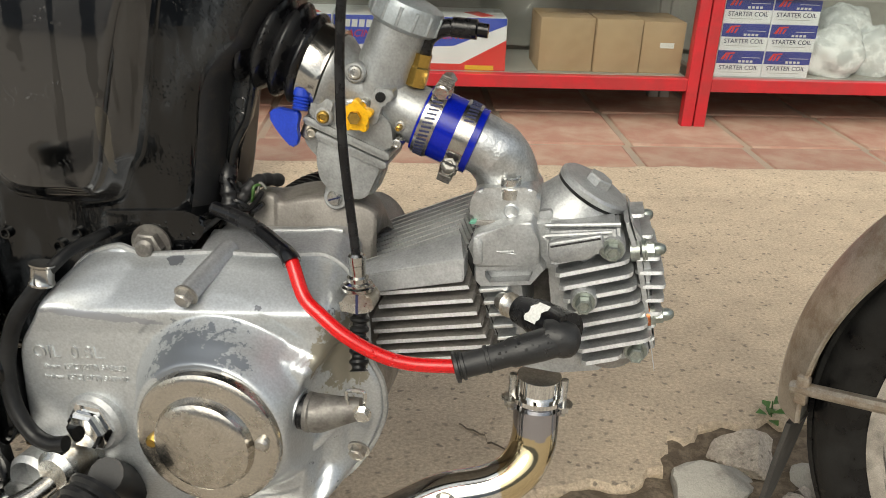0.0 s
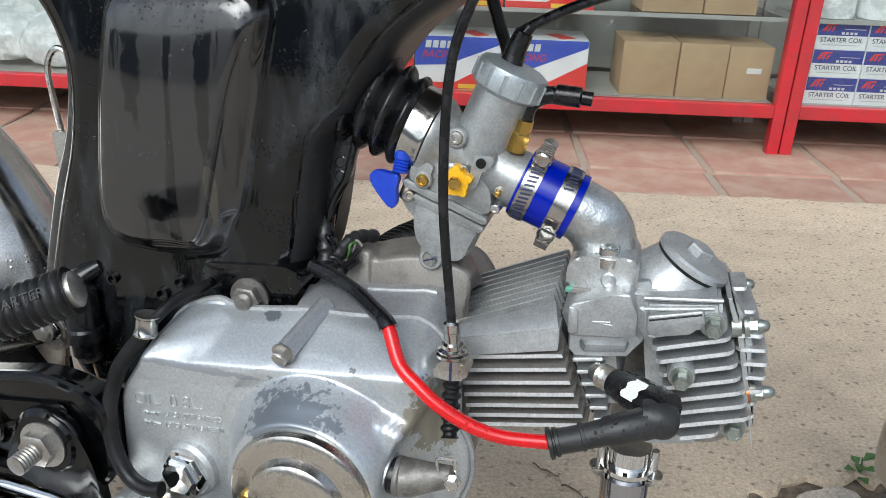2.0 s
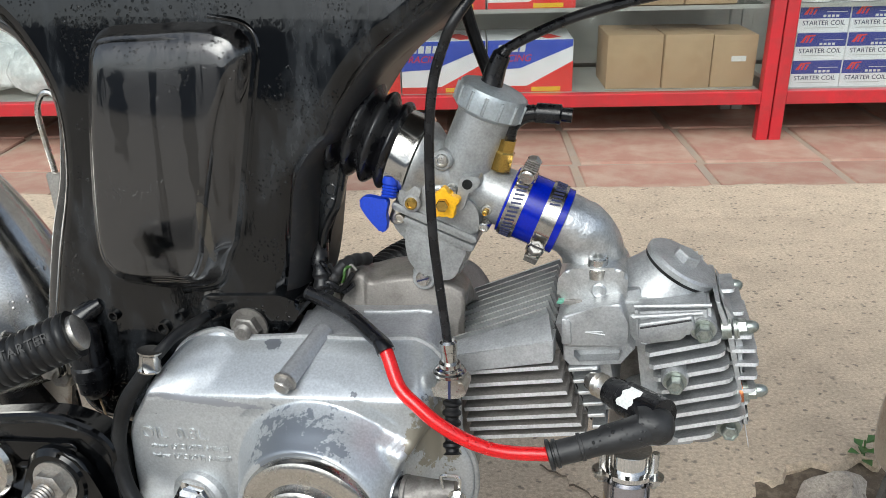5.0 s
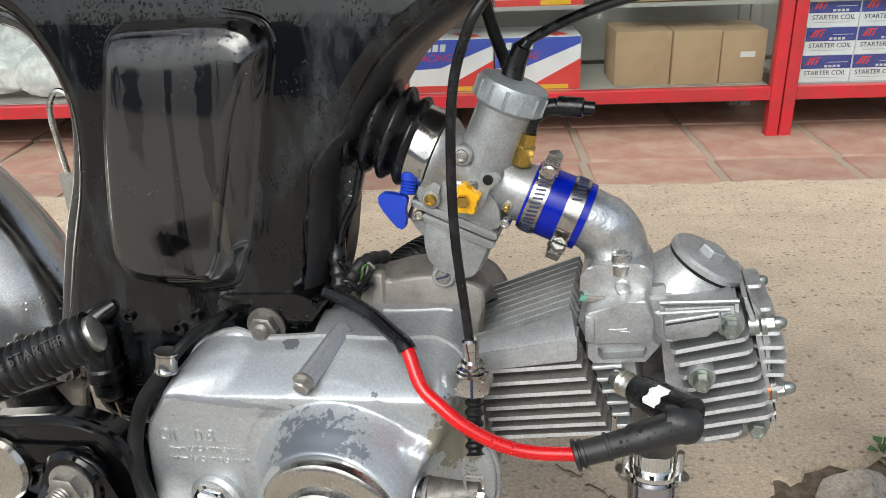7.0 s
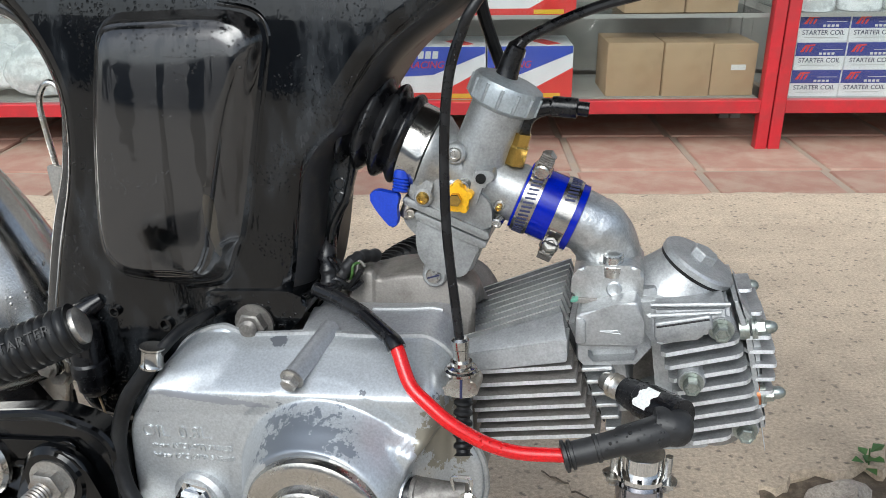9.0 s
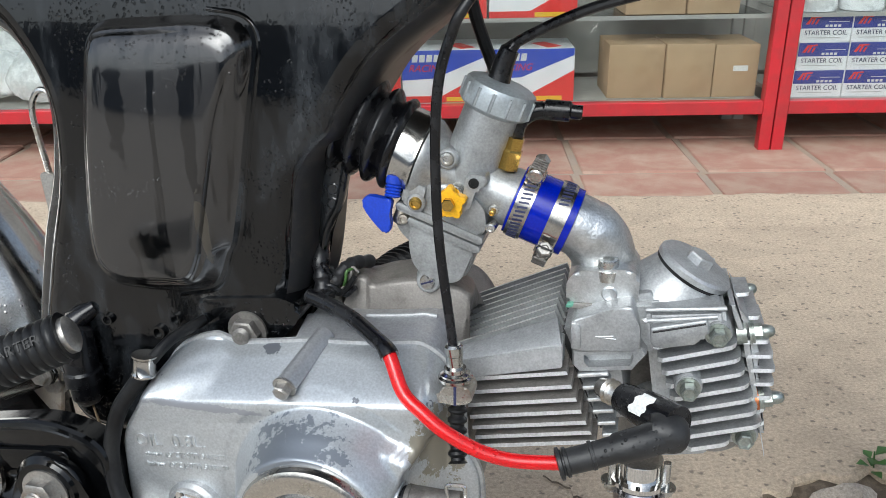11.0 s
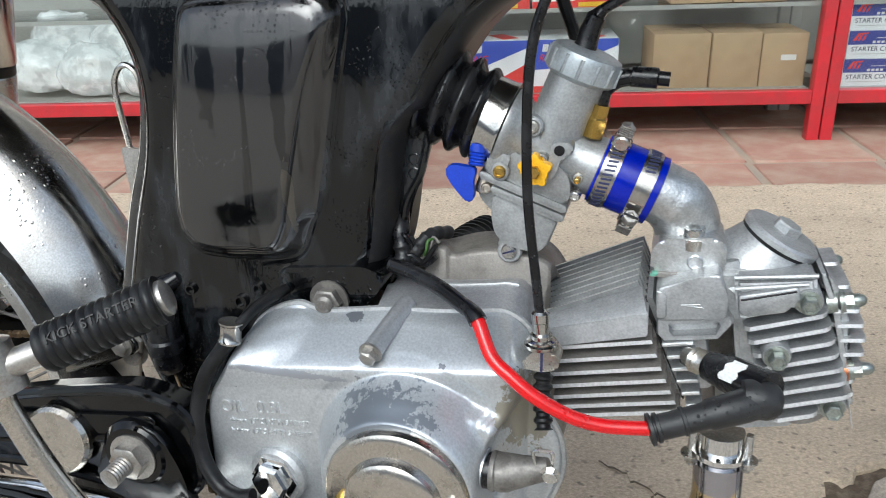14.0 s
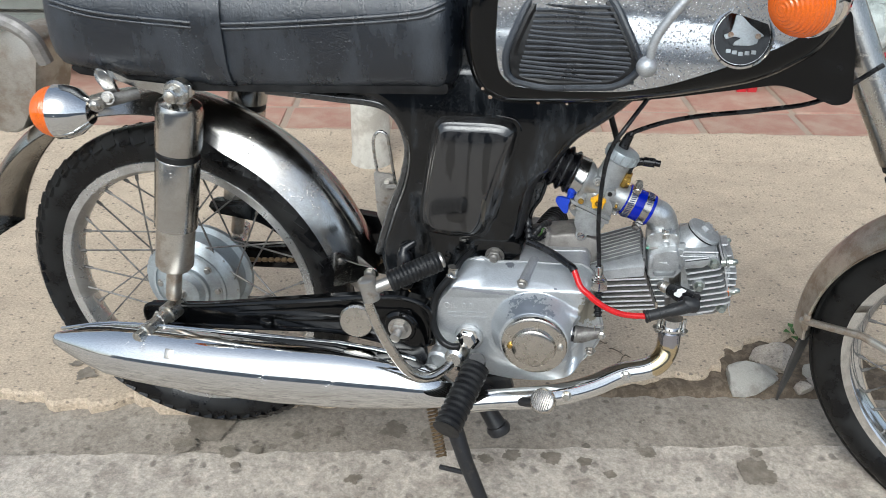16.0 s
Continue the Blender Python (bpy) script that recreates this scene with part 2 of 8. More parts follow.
PVC = material("white_pillar_paint", (0.6, 0.57, 0.5), 0.6, second=(0.42, 0.38, 0.32), scale=14)
RUST = material("bare_rusty_metal", (0.2, 0.11, 0.06), 0.7, second=(0.4, 0.33, 0.26), scale=120)

WETCHROME = material("wet_chrome", (0.64, 0.655, 0.67), 0.2, 1.0, second=(0.5, 0.5, 0.5), scale=9, low=0.45, high=0.8, rough2=0.3, bump=0.02, bscale=40)
ARMSTEEL = material("dull_dark_steel", (0.2, 0.19, 0.175), 0.48, 0.6, second=(0.13, 0.12, 0.11), scale=70, rough2=0.62, bump=0.1, bscale=600)
COVER_AL = material("clutch_cover_alloy", (0.5, 0.52, 0.535), 0.34, 0.7, second=(0.17, 0.18, 0.2), scale=70, low=0.68, high=0.69, rough2=0.5, metal2=0.4, bump=0.05, bscale=400)
RIM = material("silver_rim", (0.62, 0.62, 0.61), 0.26, 0.9, second=(0.5, 0.49, 0.47), scale=20, rough2=0.36)
ELBOW = material("rough_cast_elbow", (0.62, 0.63, 0.63), 0.38, 0.95, second=(0.48, 0.49, 0.49), scale=60, bump=0.2, bscale=520)
WETRUBBER = material("wet_black_rubber", (0.004, 0.004, 0.005), 0.2, spec=0.4, second=(0.013, 0.013, 0.014), scale=50, rough2=0.4, bump=0.05, bscale=300)
BROWNCAST = material("brownish_grey_casting", (0.2, 0.185, 0.168), 0.45, 0.4, second=(0.15, 0.137, 0.122), scale=30, rough2=0.62, bump=0.12, bscale=600)
CAPRUBBER = material("grey_black_cap_rubber", (0.014, 0.014, 0.0145), 0.42, second=(0.022, 0.022, 0.0225), scale=60, rough2=0.52, bump=0.06, bscale=400, spec=0.4)
OLDCHROME = material("weathered_chrome", (0.5, 0.49, 0.465), 0.15, 1.0, second=(0.37, 0.34, 0.3), scale=22, low=0.42, high=0.75, rough2=0.32, bump=0.03, bscale=60)


def add_drops(m, scale, strength, lo, hi):
    """Beads of water as relief."""
    n, k = m.node_tree.nodes, m.node_tree.links
    b = n["Principled BSDF"]
    tc = n.new("ShaderNodeTexCoord")
    v = n.new("ShaderNodeTexVoronoi")
    v.inputs["Scale"].default_value = scale
    k.new(tc.outputs["Object"], v.inputs["Vector"])
    r = n.new("ShaderNodeMapRange")
    r.inputs["From Min"].default_value, r.inputs["From Max"].default_value = 0.3, 0.1
    k.new(v.outputs["Distance"], r.inputs["Value"])
    g = n.new("ShaderNodeTexNoise")
    g.inputs["Scale"].default_value = scale * 0.07
    k.new(tc.outputs["Object"], g.inputs["Vector"])
    gr = n.new("ShaderNodeMapRange")
    gr.inputs["From Min"].default_value, gr.inputs["From Max"].default_value = lo, hi
    k.new(g.outputs["Fac"], gr.inputs["Value"])
    mu = n.new("ShaderNodeMath")
    mu.operation = "MULTIPLY"
    k.new(r.outputs[0], mu.inputs[0])
    k.new(gr.outputs[0], mu.inputs[1])
    bp = n.new("ShaderNodeBump")
    bp.inputs["Strength"].default_value, bp.inputs["Distance"].default_value = strength, 0.0015
    k.new(mu.outputs[0], bp.inputs["Height"])
    old = b.inputs["Normal"].links
    if old:
        k.new(old[0].from_socket, bp.inputs["Normal"])
    k.new(bp.outputs[0], b.inputs["Normal"])


def add_patch(m, c, r, colour, rough, scale, width):
    """A ragged patch of bare oxide round the point c, with a shape of its own."""
    n, k = m.node_tree.nodes, m.node_tree.links
    b = n["Principled BSDF"]
    tc = n.new("ShaderNodeTexCoord")
    mp = n.new("ShaderNodeMapping")
    mp.inputs["Location"].default_value = (-c[0] / r[0], -c[1] / r[1], -c[2] / r[2])
    mp.inputs["Scale"].default_value = (1 / r[0], 1 / r[1], 1 / r[2])
    k.new(tc.outputs["Object"], mp.inputs[0])
    ln = n.new("ShaderNodeVectorMath")
    ln.operation = "LENGTH"
    k.new(mp.outputs[0], ln.inputs[0])
    t = n.new("ShaderNodeTexNoise")
    t.inputs["Scale"].default_value, t.inputs["Detail"].default_value, t.inputs["Roughness"].default_value = scale, 8.0, 0.7
    k.new(tc.outputs["Object"], t.inputs["Vector"])
    ma = n.new("ShaderNodeMath")
    ma.operation = "MULTIPLY_ADD"
    k.new(t.outputs["Fac"], ma.inputs[0])
    ma.inputs[1].default_value = width
    k.new(ln.outputs["Value"], ma.inputs[2])
    r2 = n.new("ShaderNodeMapRange")
    r2.inputs["From Min"].default_value, r2.inputs["From Max"].default_value = 1.08 + width * 0.5, 1.0 + width * 0.5
    k.new(ma.outputs[0], r2.inputs["Value"])
    x = n.new("ShaderNodeMix")
    x.data_type = "RGBA"
    k.new(r2.outputs[0], x.inputs["Factor"])
    k.new(b.inputs["Base Color"].links[0].from_socket, x.inputs["A"])
    x.inputs["B"].default_value = (*colour, 1)
    k.new(x.outputs["Result"], b.inputs["Base Color"])
    q = n.new("ShaderNodeMix")
    k.new(r2.outputs[0], q.inputs["Factor"])
    k.new(b.inputs["Roughness"].links[0].from_socket, q.inputs["A"])
    q.inputs["B"].default_value = rough
    k.new(q.outputs["Result"], b.inputs["Roughness"])


add_drops(WETCHROME, 260, 0.8, 0.3, 0.48)
add_drops(WETCHROME, 420, 0.7, 0.4, 0.5)
add_drops(CHROME, 240, 0.3, 0.64, 0.7)
add_drops(OLDCHROME, 210, 0.3, 0.55, 0.61)
add_drops(BLACK, 420, 0.9, 0.5, 0.56)
add_drops(BLACK, 240, 0.9, 0.58, 0.62)
add_drops(VINYL, 260, 0.5, 0.56, 0.62)
add_patch(COVER_AL, (0.607, -0.16, 0.138), (0.026, 0.2, 0.017), (0.23, 0.25, 0.28), 0.4, 130, 3.2)
add_patch(COVER_AL, (0.531, -0.14, 0.15), (0.04, 0.2, 0.0026), (0.37, 0.385, 0.425), 0.4, 150, 2.4)
add_patch(COVER_AL, (0.684, -0.13, 0.13), (0.014, 0.2, 0.03), (0.3, 0.28, 0.23), 0.5, 130, 2.4)
add_patch(COVER_AL, (0.567, -0.11, 0.178), (0.006, 0.2, 0.002), (0.17, 0.18, 0.2), 0.5, 160, 2.6)
add_patch(HEATED, (0.803, -0.07, 0.045), (0.018, 0.1, 0.034), (0.66, 0.54, 0.33), 0.12, 40, 1.4)
add_patch(HEATED, (0.806, -0.06, 0.066), (0.02, 0.1, 0.014), (0.42, 0.41, 0.44), 0.15, 40, 1.4)
add_drops(PANELBLACK, 320, 0.7, 0.54, 0.6)
add_patch(PANELBLACK, (0.486, -0.107, 0.241), (0.015, 0.2, 0.0085), (0.0016, 0.0018, 0.002), 0.07, 130, 2.6)
add_patch(PANELBLACK, (0.4755, -0.107, 0.332), (0.006, 0.2, 0.03), (0.0022, 0.0024, 0.0028), 0.08, 110, 3.0)
add_patch(PANELBLACK, (0.524, -0.107, 0.33), (0.0045, 0.2, 0.05), (0.0022, 0.0024, 0.0028), 0.08, 110, 2.6)
add_patch(PANELBLACK, (0.524, -0.107, 0.255), (0.0025, 0.2, 0.022), (0.04, 0.034, 0.025), 0.4, 110, 2.4)
add_drops(CAPRUBBER, 300, 0.7, 0.54, 0.6)
add_drops(RED_WIRE, 320, 0.6, 0.52, 0.58)
add_drops(WETRUBBER, 330, 0.6, 0.52, 0.58)


def glass(name):
    m = bpy.data.materials.new(name)
    m.use_nodes = True
    n, k = m.node_tree.nodes, m.node_tree.links
    n.remove(n["Principled BSDF"])
    a, g, x = n.new("ShaderNodeBsdfTransparent"), n.new("ShaderNodeBsdfGlossy"), n.new("ShaderNodeMixShader")
    a.inputs[0].default_value = (0.95, 0.97, 0.96, 1)
    g.inputs["Roughness"].default_value = 0.03
    f = n.new("ShaderNodeFresnel")
    f.inputs[0].default_value = 1.45
    k.new(f.outputs[0], x.inputs[0])
    k.new(a.outputs[0], x.inputs[1])
    k.new(g.outputs[0], x.inputs[2])
    k.new(x.outputs[0], n["Material Output"].inputs[0])
    return m


GLASS = glass("cabinet_glass")

# ---- mesh helpers ----


def mesh(name, bm, mat, sharp=35):
    bmesh.ops.recalc_face_normals(bm, faces=bm.faces)
    me = bpy.data.meshes.new(name)
    bm.to_mesh(me)
    bm.free()
    me.materials.append(mat)
    if sharp:
        me.polygons.foreach_set("use_smooth", [True] * len(me.polygons))
        me.set_sharp_from_angle(angle=radians(sharp))
    return me


def part(name, bm, mat, parent, label="", sharp=35):
    ob = new(name, mesh(name, bm, mat, sharp))
    ob.parent = parent
    return tagged(ob, label)


def thing(name, bm, mat, label, category, group="", kind="", sharp=35):
    return tagged(new(name, mesh(name, bm, mat, sharp)), label, category, group, kind)


def holder(name, m, label, category, group="", kind=""):
    ob = new(name)
    ob.empty_display_size = 0.05
    ob.matrix_world = m
    return tagged(ob, label, category, group, kind)


def shared(name, me, parent, m=None):
    """Another object on the same mesh."""
    ob = new(name, me)
    ob.parent = parent
    if m is not None:
        ob.matrix_local = m
    return ob


def box(bm, c, size, rot=None, bevel=0.0, seg=2):
    m = Matrix.Translation(c) @ (rot.to_4x4() if rot else Matrix.Identity(4)) @ Matrix.Diagonal((*size, 1))
    g = bmesh.ops.create_cube(bm, size=1, matrix=m)
    if bevel:
        es = list({e for v in g["verts"] for e in v.link_edges})
        bmesh.ops.bevel(bm, geom=es, offset=bevel, segments=seg, profile=0.5, affect="EDGES")
    return bm


def curve(pts, k=6):
    """A smooth line through the points."""
    p = [Vector(q) for q in pts]
    p = [2 * p[0] - p[1]] + p + [2 * p[-1] - p[-2]]
    out = []
    for i in range(1, len(p) - 2):
        a, b, c, d = p[i - 1:i + 3]
        for j in range(k):
            t = j / k
            out.append(0.5 * (2 * b + (c - a) * t + (2 * a - 5 * b + 4 * c - d) * t * t + (3 * b - a - 3 * c + d) * t ** 3))
    return out + [p[-2]]


def tube(bm, pts, r, n=12, closed=False):
    """A round tube along the points; r is one radius or one for each."""
    pts = [Vector(p) for p in pts]
    rs = r if isinstance(r, (list, tuple)) else [r] * len(pts)
    rings, u = [], None
    for i, p in enumerate(pts):
        a = pts[i - 1] if i or closed else p
        b = pts[(i + 1) % len(pts)] if i < len(pts) - 1 or closed else p
        d = (b - a).normalized()
        if u is None:
            u = d.orthogonal().normalized()
        u = (u - d * u.dot(d)).normalized()
        w = d.cross(u)
        rings.append([bm.verts.new(p + rs[i] * (math.cos(2 * math.pi * j / n) * u + math.sin(2 * math.pi * j / n) * w)) for j in range(n)])
    m = len(rings)
    for i in range(m if closed else m - 1):
        a, b = rings[i], rings[(i + 1) % m]
        for j in range(n):
            bm.faces.new((a[j], a[(j + 1) % n], b[(j + 1) % n], b[j]))
    if not closed:
        bm.faces.new(rings[0])
        bm.faces.new(rings[-1])
    return bm


def basis(axis, up=(0, 0, 1)):
    w = Vector(axis).normalized()
    up = Vector(up)
    if abs(w.dot(up)) > 0.98:
        up = Vector((1, 0, 0))
    u = up.cross(w).normalized()
    return u, w.cross(u), w


def lathe(bm, prof, o, axis, n=32, closed=False):
    """A turned shape: prof is (radius, height along the axis)."""
    u, v, w = basis(axis)
    o = Vector(o)
    rings = []
    for r, h in prof:
        if r < 1e-6:
            rings.append([bm.verts.new(o + w * h)])
        else:
            rings.append([bm.verts.new(o + w * h + r * (math.cos(2 * math.pi * j / n) * u + math.sin(2 * math.pi * j / n) * v)) for j in range(n)])
    m = len(rings)
    for i in range(m if closed else m - 1):
        a, b = rings[i], rings[(i + 1) % m]
        if len(a) == 1 and len(b) == 1:
            continue
        for j in range(n):
            k = (j + 1) % n
            if len(a) == 1:
                bm.faces.new((a[0], b[k], b[j]))
            elif len(b) == 1:
                bm.faces.new((a[j], a[k], b[0]))
            else:
                bm.faces.new((a[j], a[k], b[k], b[j]))
    if not closed:
        for ring in (rings[0], rings[-1]):
            if len(ring) > 2:
                bm.faces.new(ring)
    return bm


def slab(bm, poly, y0, y1, bevel=0.0, seg=3, both=True):
    """A plate: the outline in x and z, from y0 to y1, with rounded rims."""
    a = [bm.verts.new((x, y0, z)) for x, z in poly]
    b = [bm.verts.new((x, y1, z)) for x, z in poly]
    f0, f1 = bm.faces.new(a), bm.faces.new(b)
    for i in range(len(poly)):
        j = (i + 1) % len(poly)
        bm.faces.new((a[i], a[j], b[j], b[i]))
    if bevel:
        es = list(f0.edges) + (list(f1.edges) if both else [])
        bmesh.ops.bevel(bm, geom=es, offset=bevel, segments=seg, profile=0.5, affect="EDGES", clamp_overlap=True)
    return bm


def rounded(pts, r, k=4):
    """An outline with its corners rounded."""
    out, n = [], len(pts)
    for i in range(n):
        p, a, b = Vector(pts[i]), Vector(pts[i - 1]), Vector(pts[(i + 1) % n])
        d1, d2 = (a - p), (b - p)
        c = min(r, d1.length * 0.45, d2.length * 0.45)
        s, e = p + d1.normalized() * c, p + d2.normalized() * c
        for j in range(k + 1):
            t = j / k
            q = (1 - t) ** 2 * s + 2 * t * (1 - t) * p + t * t * e
            out.append((q.x, q.y))
    return out


def spline2(pts, k=5, closed=False):
    if closed:
        p = curve([(x, 0, z) for x, z in [pts[-1]] + list(pts) + [pts[0], pts[1]]], k)
        p = p[k:-k - 1]
        return [(q.x, q.z) for q in p[:-1]] if (p[0] - p[-1]).length < 1e-5 else [(q.x, q.z) for q in p]
    return [(q.x, q.z) for q in curve([(x, 0, z) for x, z in pts], k)]


def pillow(bm, outline, y_face, y_edge, inset, seg=6, mirror=True):
    """A pressed body: the outline at y_edge swells to y_face over the inset, on both sides."""
    pts = [Vector((x, z)) for x, z in outline]
    n = len(pts)
    if sum(pts[i].x * pts[(i + 1) % n].y - pts[(i + 1) % n].x * pts[i].y for i in range(n)) < 0:
        pts.reverse()
    nor = []
    for i in range(n):
        a, b = (pts[i] - pts[i - 2]), (pts[(i + 2) % n] - pts[i])
        t = (a.normalized() + b.normalized()).normalized()
        nor.append(Vector((-t.y, t.x)))
    for _ in range(3):
        nor = [(nor[i - 1] + 2 * nor[i] + nor[(i + 1) % n]).normalized() for i in range(n)]
    rings = []
    for j in range(seg + 1):
        t = j / seg * math.pi / 2
        d, y = inset * (1 - math.cos(t)), y_edge + (y_face - y_edge) * math.sin(t)
        rings.append([bm.verts.new((p.x + q.x * d, y, p.y + q.y * d)) for p, q in zip(pts, nor)])
    back = [bm.verts.new((p.x, -y_edge if mirror else 0, p.y)) for p in pts]
    for a, b in zip([back] + rings, rings):
        for i in range(n):
            bm.faces.new((a[i], a[(i + 1) % n], b[(i + 1) % n], b[i]))
    if mirror:
        more = [back]
        for j in range(1, seg + 1):
            t = j / seg * math.pi / 2
            d, y = inset * (1 - math.cos(t)), -(y_edge + (y_face - y_edge) * math.sin(t))
            more.append([bm.verts.new((p.x + q.x * d, y, p.y + q.y * d)) for p, q in zip(pts, nor)])
        for a, b in zip(more, more[1:]):
            for i in range(n):
                bm.faces.new((a[i], a[(i + 1) % n], b[(i + 1) % n], b[i]))
        bm.faces.new(more[-1])
    bm.faces.new(rings[-1])
    return bm


def bolt(bm, o, axis, r, h, washer=True, dome=0.0):
    """A hexagon head on a washer."""
    u, v, w = basis(axis)
    o = Vector(o)
    if washer:
        lathe(bm, [(r * 1.35, 0), (r * 1.35, h * 0.2), (0, h * 0.2)], o, axis, 20)
    lathe(bm, [(r, h * 0.2), (r, h * 0.9), (r * 0.86, h), (0, h)], o, axis, 6)
    if dome:
        lathe(bm, [(r * 0.8, h), (r * 0.75, h + dome * 0.4), (r * 0.45, h + dome * 0.85), (0, h + dome)], o, axis, 16)
    return bm


def nb():
    return bmesh.new()

# ---- the ground ----


def rough_line(pts, step=0.02, amp=0.008, seed=1):
    """A broken edge: a line with small random steps."""
    rng = random.Random(seed)
    out = []
    for (x0, y0), (x1, y1) in zip(pts, pts[1:]):
        n = max(1, int(math.hypot(x1 - x0, y1 - y0) / step))
        for i in range(n):
            out.append((x0 + (x1 - x0) * i / n + rng.uniform(-amp, amp) * 0.5, y0 + (y1 - y0) * i / n + rng.uniform(-amp, amp)))
    return out + [pts[-1]]


def sheet(bm, front, back_y, z0, z1):
    """A slab of ground behind a broken front edge, with a side face down to z1."""
    a = [bm.verts.new((x, y, z0)) for x, y in front]
    rim = [bm.verts.new((x, y - 0.006, z0 - 0.008)) for x, y in front]
    low = [bm.verts.new((x, y - 0.012, z1)) for x, y in front]
    b = [bm.verts.new((x, back_y, z0)) for x, y in front]
    for i in range(len(front) - 1):
        bm.faces.new((a[i], a[i + 1], b[i + 1], b[i]))
        bm.faces.new((rim[i], rim[i + 1], a[i + 1], a[i]))
        bm.faces.new((low[i], low[i + 1], rim[i + 1], rim[i]))
    return bm


EDGE = [(-60, 0.87), (-1.6, 0.9), (-1.05, 0.88), (-0.985, 0.885), (-0.93, 0.85), (-0.82, 0.85), (-0.786, 0.885), (-0.75, 0.86), (-0.68, 0.85), (-0.5, 0.87), (-0.05, 0.895),
        (0.01, 0.9), (0.15, 0.925), (0.284, 0.957), (0.354, 0.96), (0.4, 0.995), (0.43, 1.045), (0.5, 1.075), (0.589, 1.088), (0.66, 1.1), (0.72, 1.02), (0.78, 0.96), (0.9, 0.93), (60, 0.93)]
edge = [EDGE[0]] + rough_line(EDGE[1:-1], 0.018, 0.01, 4) + [EDGE[-1]]
thing("pavement", sheet(nb(), edge, 2.19, 0.0, -0.06), CONCRETE, "weathered beige concrete sidewalk with dark aggregate and a broken edge", "sidewalk", kind="structure", sharp=0)

bm = nb()
v = [bm.verts.new(p) for p in ((-60, 0.5, -0.021), (60, 0.5, -0.021), (60, 3, -0.03), (-60, 3, -0.03))]
bm.faces.new(v)
thing("gutter", bm, GUTTER, "damp grey brown concrete gutter strip beside the sidewalk", "gutter", kind="structure", sharp=0)

bm = nb()
KERB = rough_line([(-1.6, 0.722), (-0.985, 0.724), (-0.575, 0.734), (-0.055, 0.754), (0.37, 0.766), (0.585, 0.773), (1.8, 0.79)], 0.03, 0.004, 9)
KERB = [(-60, 0.7)] + KERB + [(60, 0.9)]
a = [bm.verts.new((x, y, -0.016)) for x, y in KERB]
low = [bm.verts.new((x, y + 0.004, -0.034)) for x, y in KERB]
b = [bm.verts.new((x, -60, -0.016)) for x, y in KERB]
for i in range(len(KERB) - 1):
    bm.faces.new((a[i], a[i + 1], b[i + 1], b[i]))
    bm.faces.new((low[i], low[i + 1], a[i + 1], a[i]))
thing("road", bm, SLAB, "pale concrete road slab, pitted and spotted with oil", "road", kind="structure", sharp=0)

# earth in the broken pit of the sidewalk and along the joint
bm = nb()
rng = random.Random(11)
nx, ny = 60, 18
grid = [[bm.verts.new((0.05 + 0.85 * i / nx, 0.905 + 0.195 * j / ny + (0.012 * noise.noise((i * 0.35, 0, 5)) if j == 0 else 0), -0.017 + 0.012 * noise.noise((i * 0.4, j * 0.5, 2)) + (0.006 if 0 < j < ny else -0.008))) for j in range(ny + 1)] for i in range(nx + 1)]
for i in range(nx):
    for j in range(ny):
        bm.faces.new((grid[i][j], grid[i + 1][j], grid[i + 1][j + 1], grid[i][j + 1]))
thing("earth", bm, EARTH, "dark damp earth in the broken sidewalk pit", "soil", kind="stuff", sharp=80)


def blob(x, y, z, r, seed, squash=1.0):
    """A flat stain with a ragged outline."""
    bm = nb()
    rng2 = random.Random(seed)
    vs = []
    for j in range(90):
        t = 2 * math.pi * j / 90
        c, d = math.cos(t), math.sin(t)
        q = r * (0.8 + 0.4 * noise.noise((c * 1.2 + seed, d * 1.2, 0)) + 0.22 * noise.noise((c * 4 + seed, d * 4, 3)) + 0.12 * noise.noise((c * 11 + seed, d * 11, 6)) + rng2.uniform(-0.015, 0.015))
        vs.append(bm.verts.new((x + q * math.cos(t), y + q * squash * math.sin(t), z)))
    bm.faces.new(vs)
    return bm


for i, (x, y, r) in enumerate(((0.385, 0.7, 0.042), (0.4, 0.745, 0.014), (-0.336, 0.672, 0.017), (-0.62, 0.8, 0.05), (-0.655, 0.752, 0.03), (-0.57, 0.735, 0.02), (-0.9, 0.93, 0.025), (-0.93, 0.96, 0.015),
                               (-0.05, 0.735, 0.02), (0.02, 0.728, 0.022), (0.08, 0.72, 0.016), (0.2, 0.745, 0.02), (-0.1, 0.725, 0.016), (-0.2, 0.79, 0.02), (-0.27, 0.8, 0.03), (-0.38, 0.79, 0.018), (-0.45, 0.78, 0.014), (0.12, 0.69, 0.014), (-0.55, 0.70, 0.012), (-0.52, 0.74, 0.016))):
    z = 0.0 if y > 0.87 else (-0.0175 if y > 0.765 else -0.0125)
    thing("oil_stain", blob(x, y, z + 0.0035 - (0.002 if y <= 0.765 else 0), r, i + 3, 0.85), STAIN, "dark ragged oil stain soaked into the concrete", "stain", "oil stains on the ground", sharp=0)

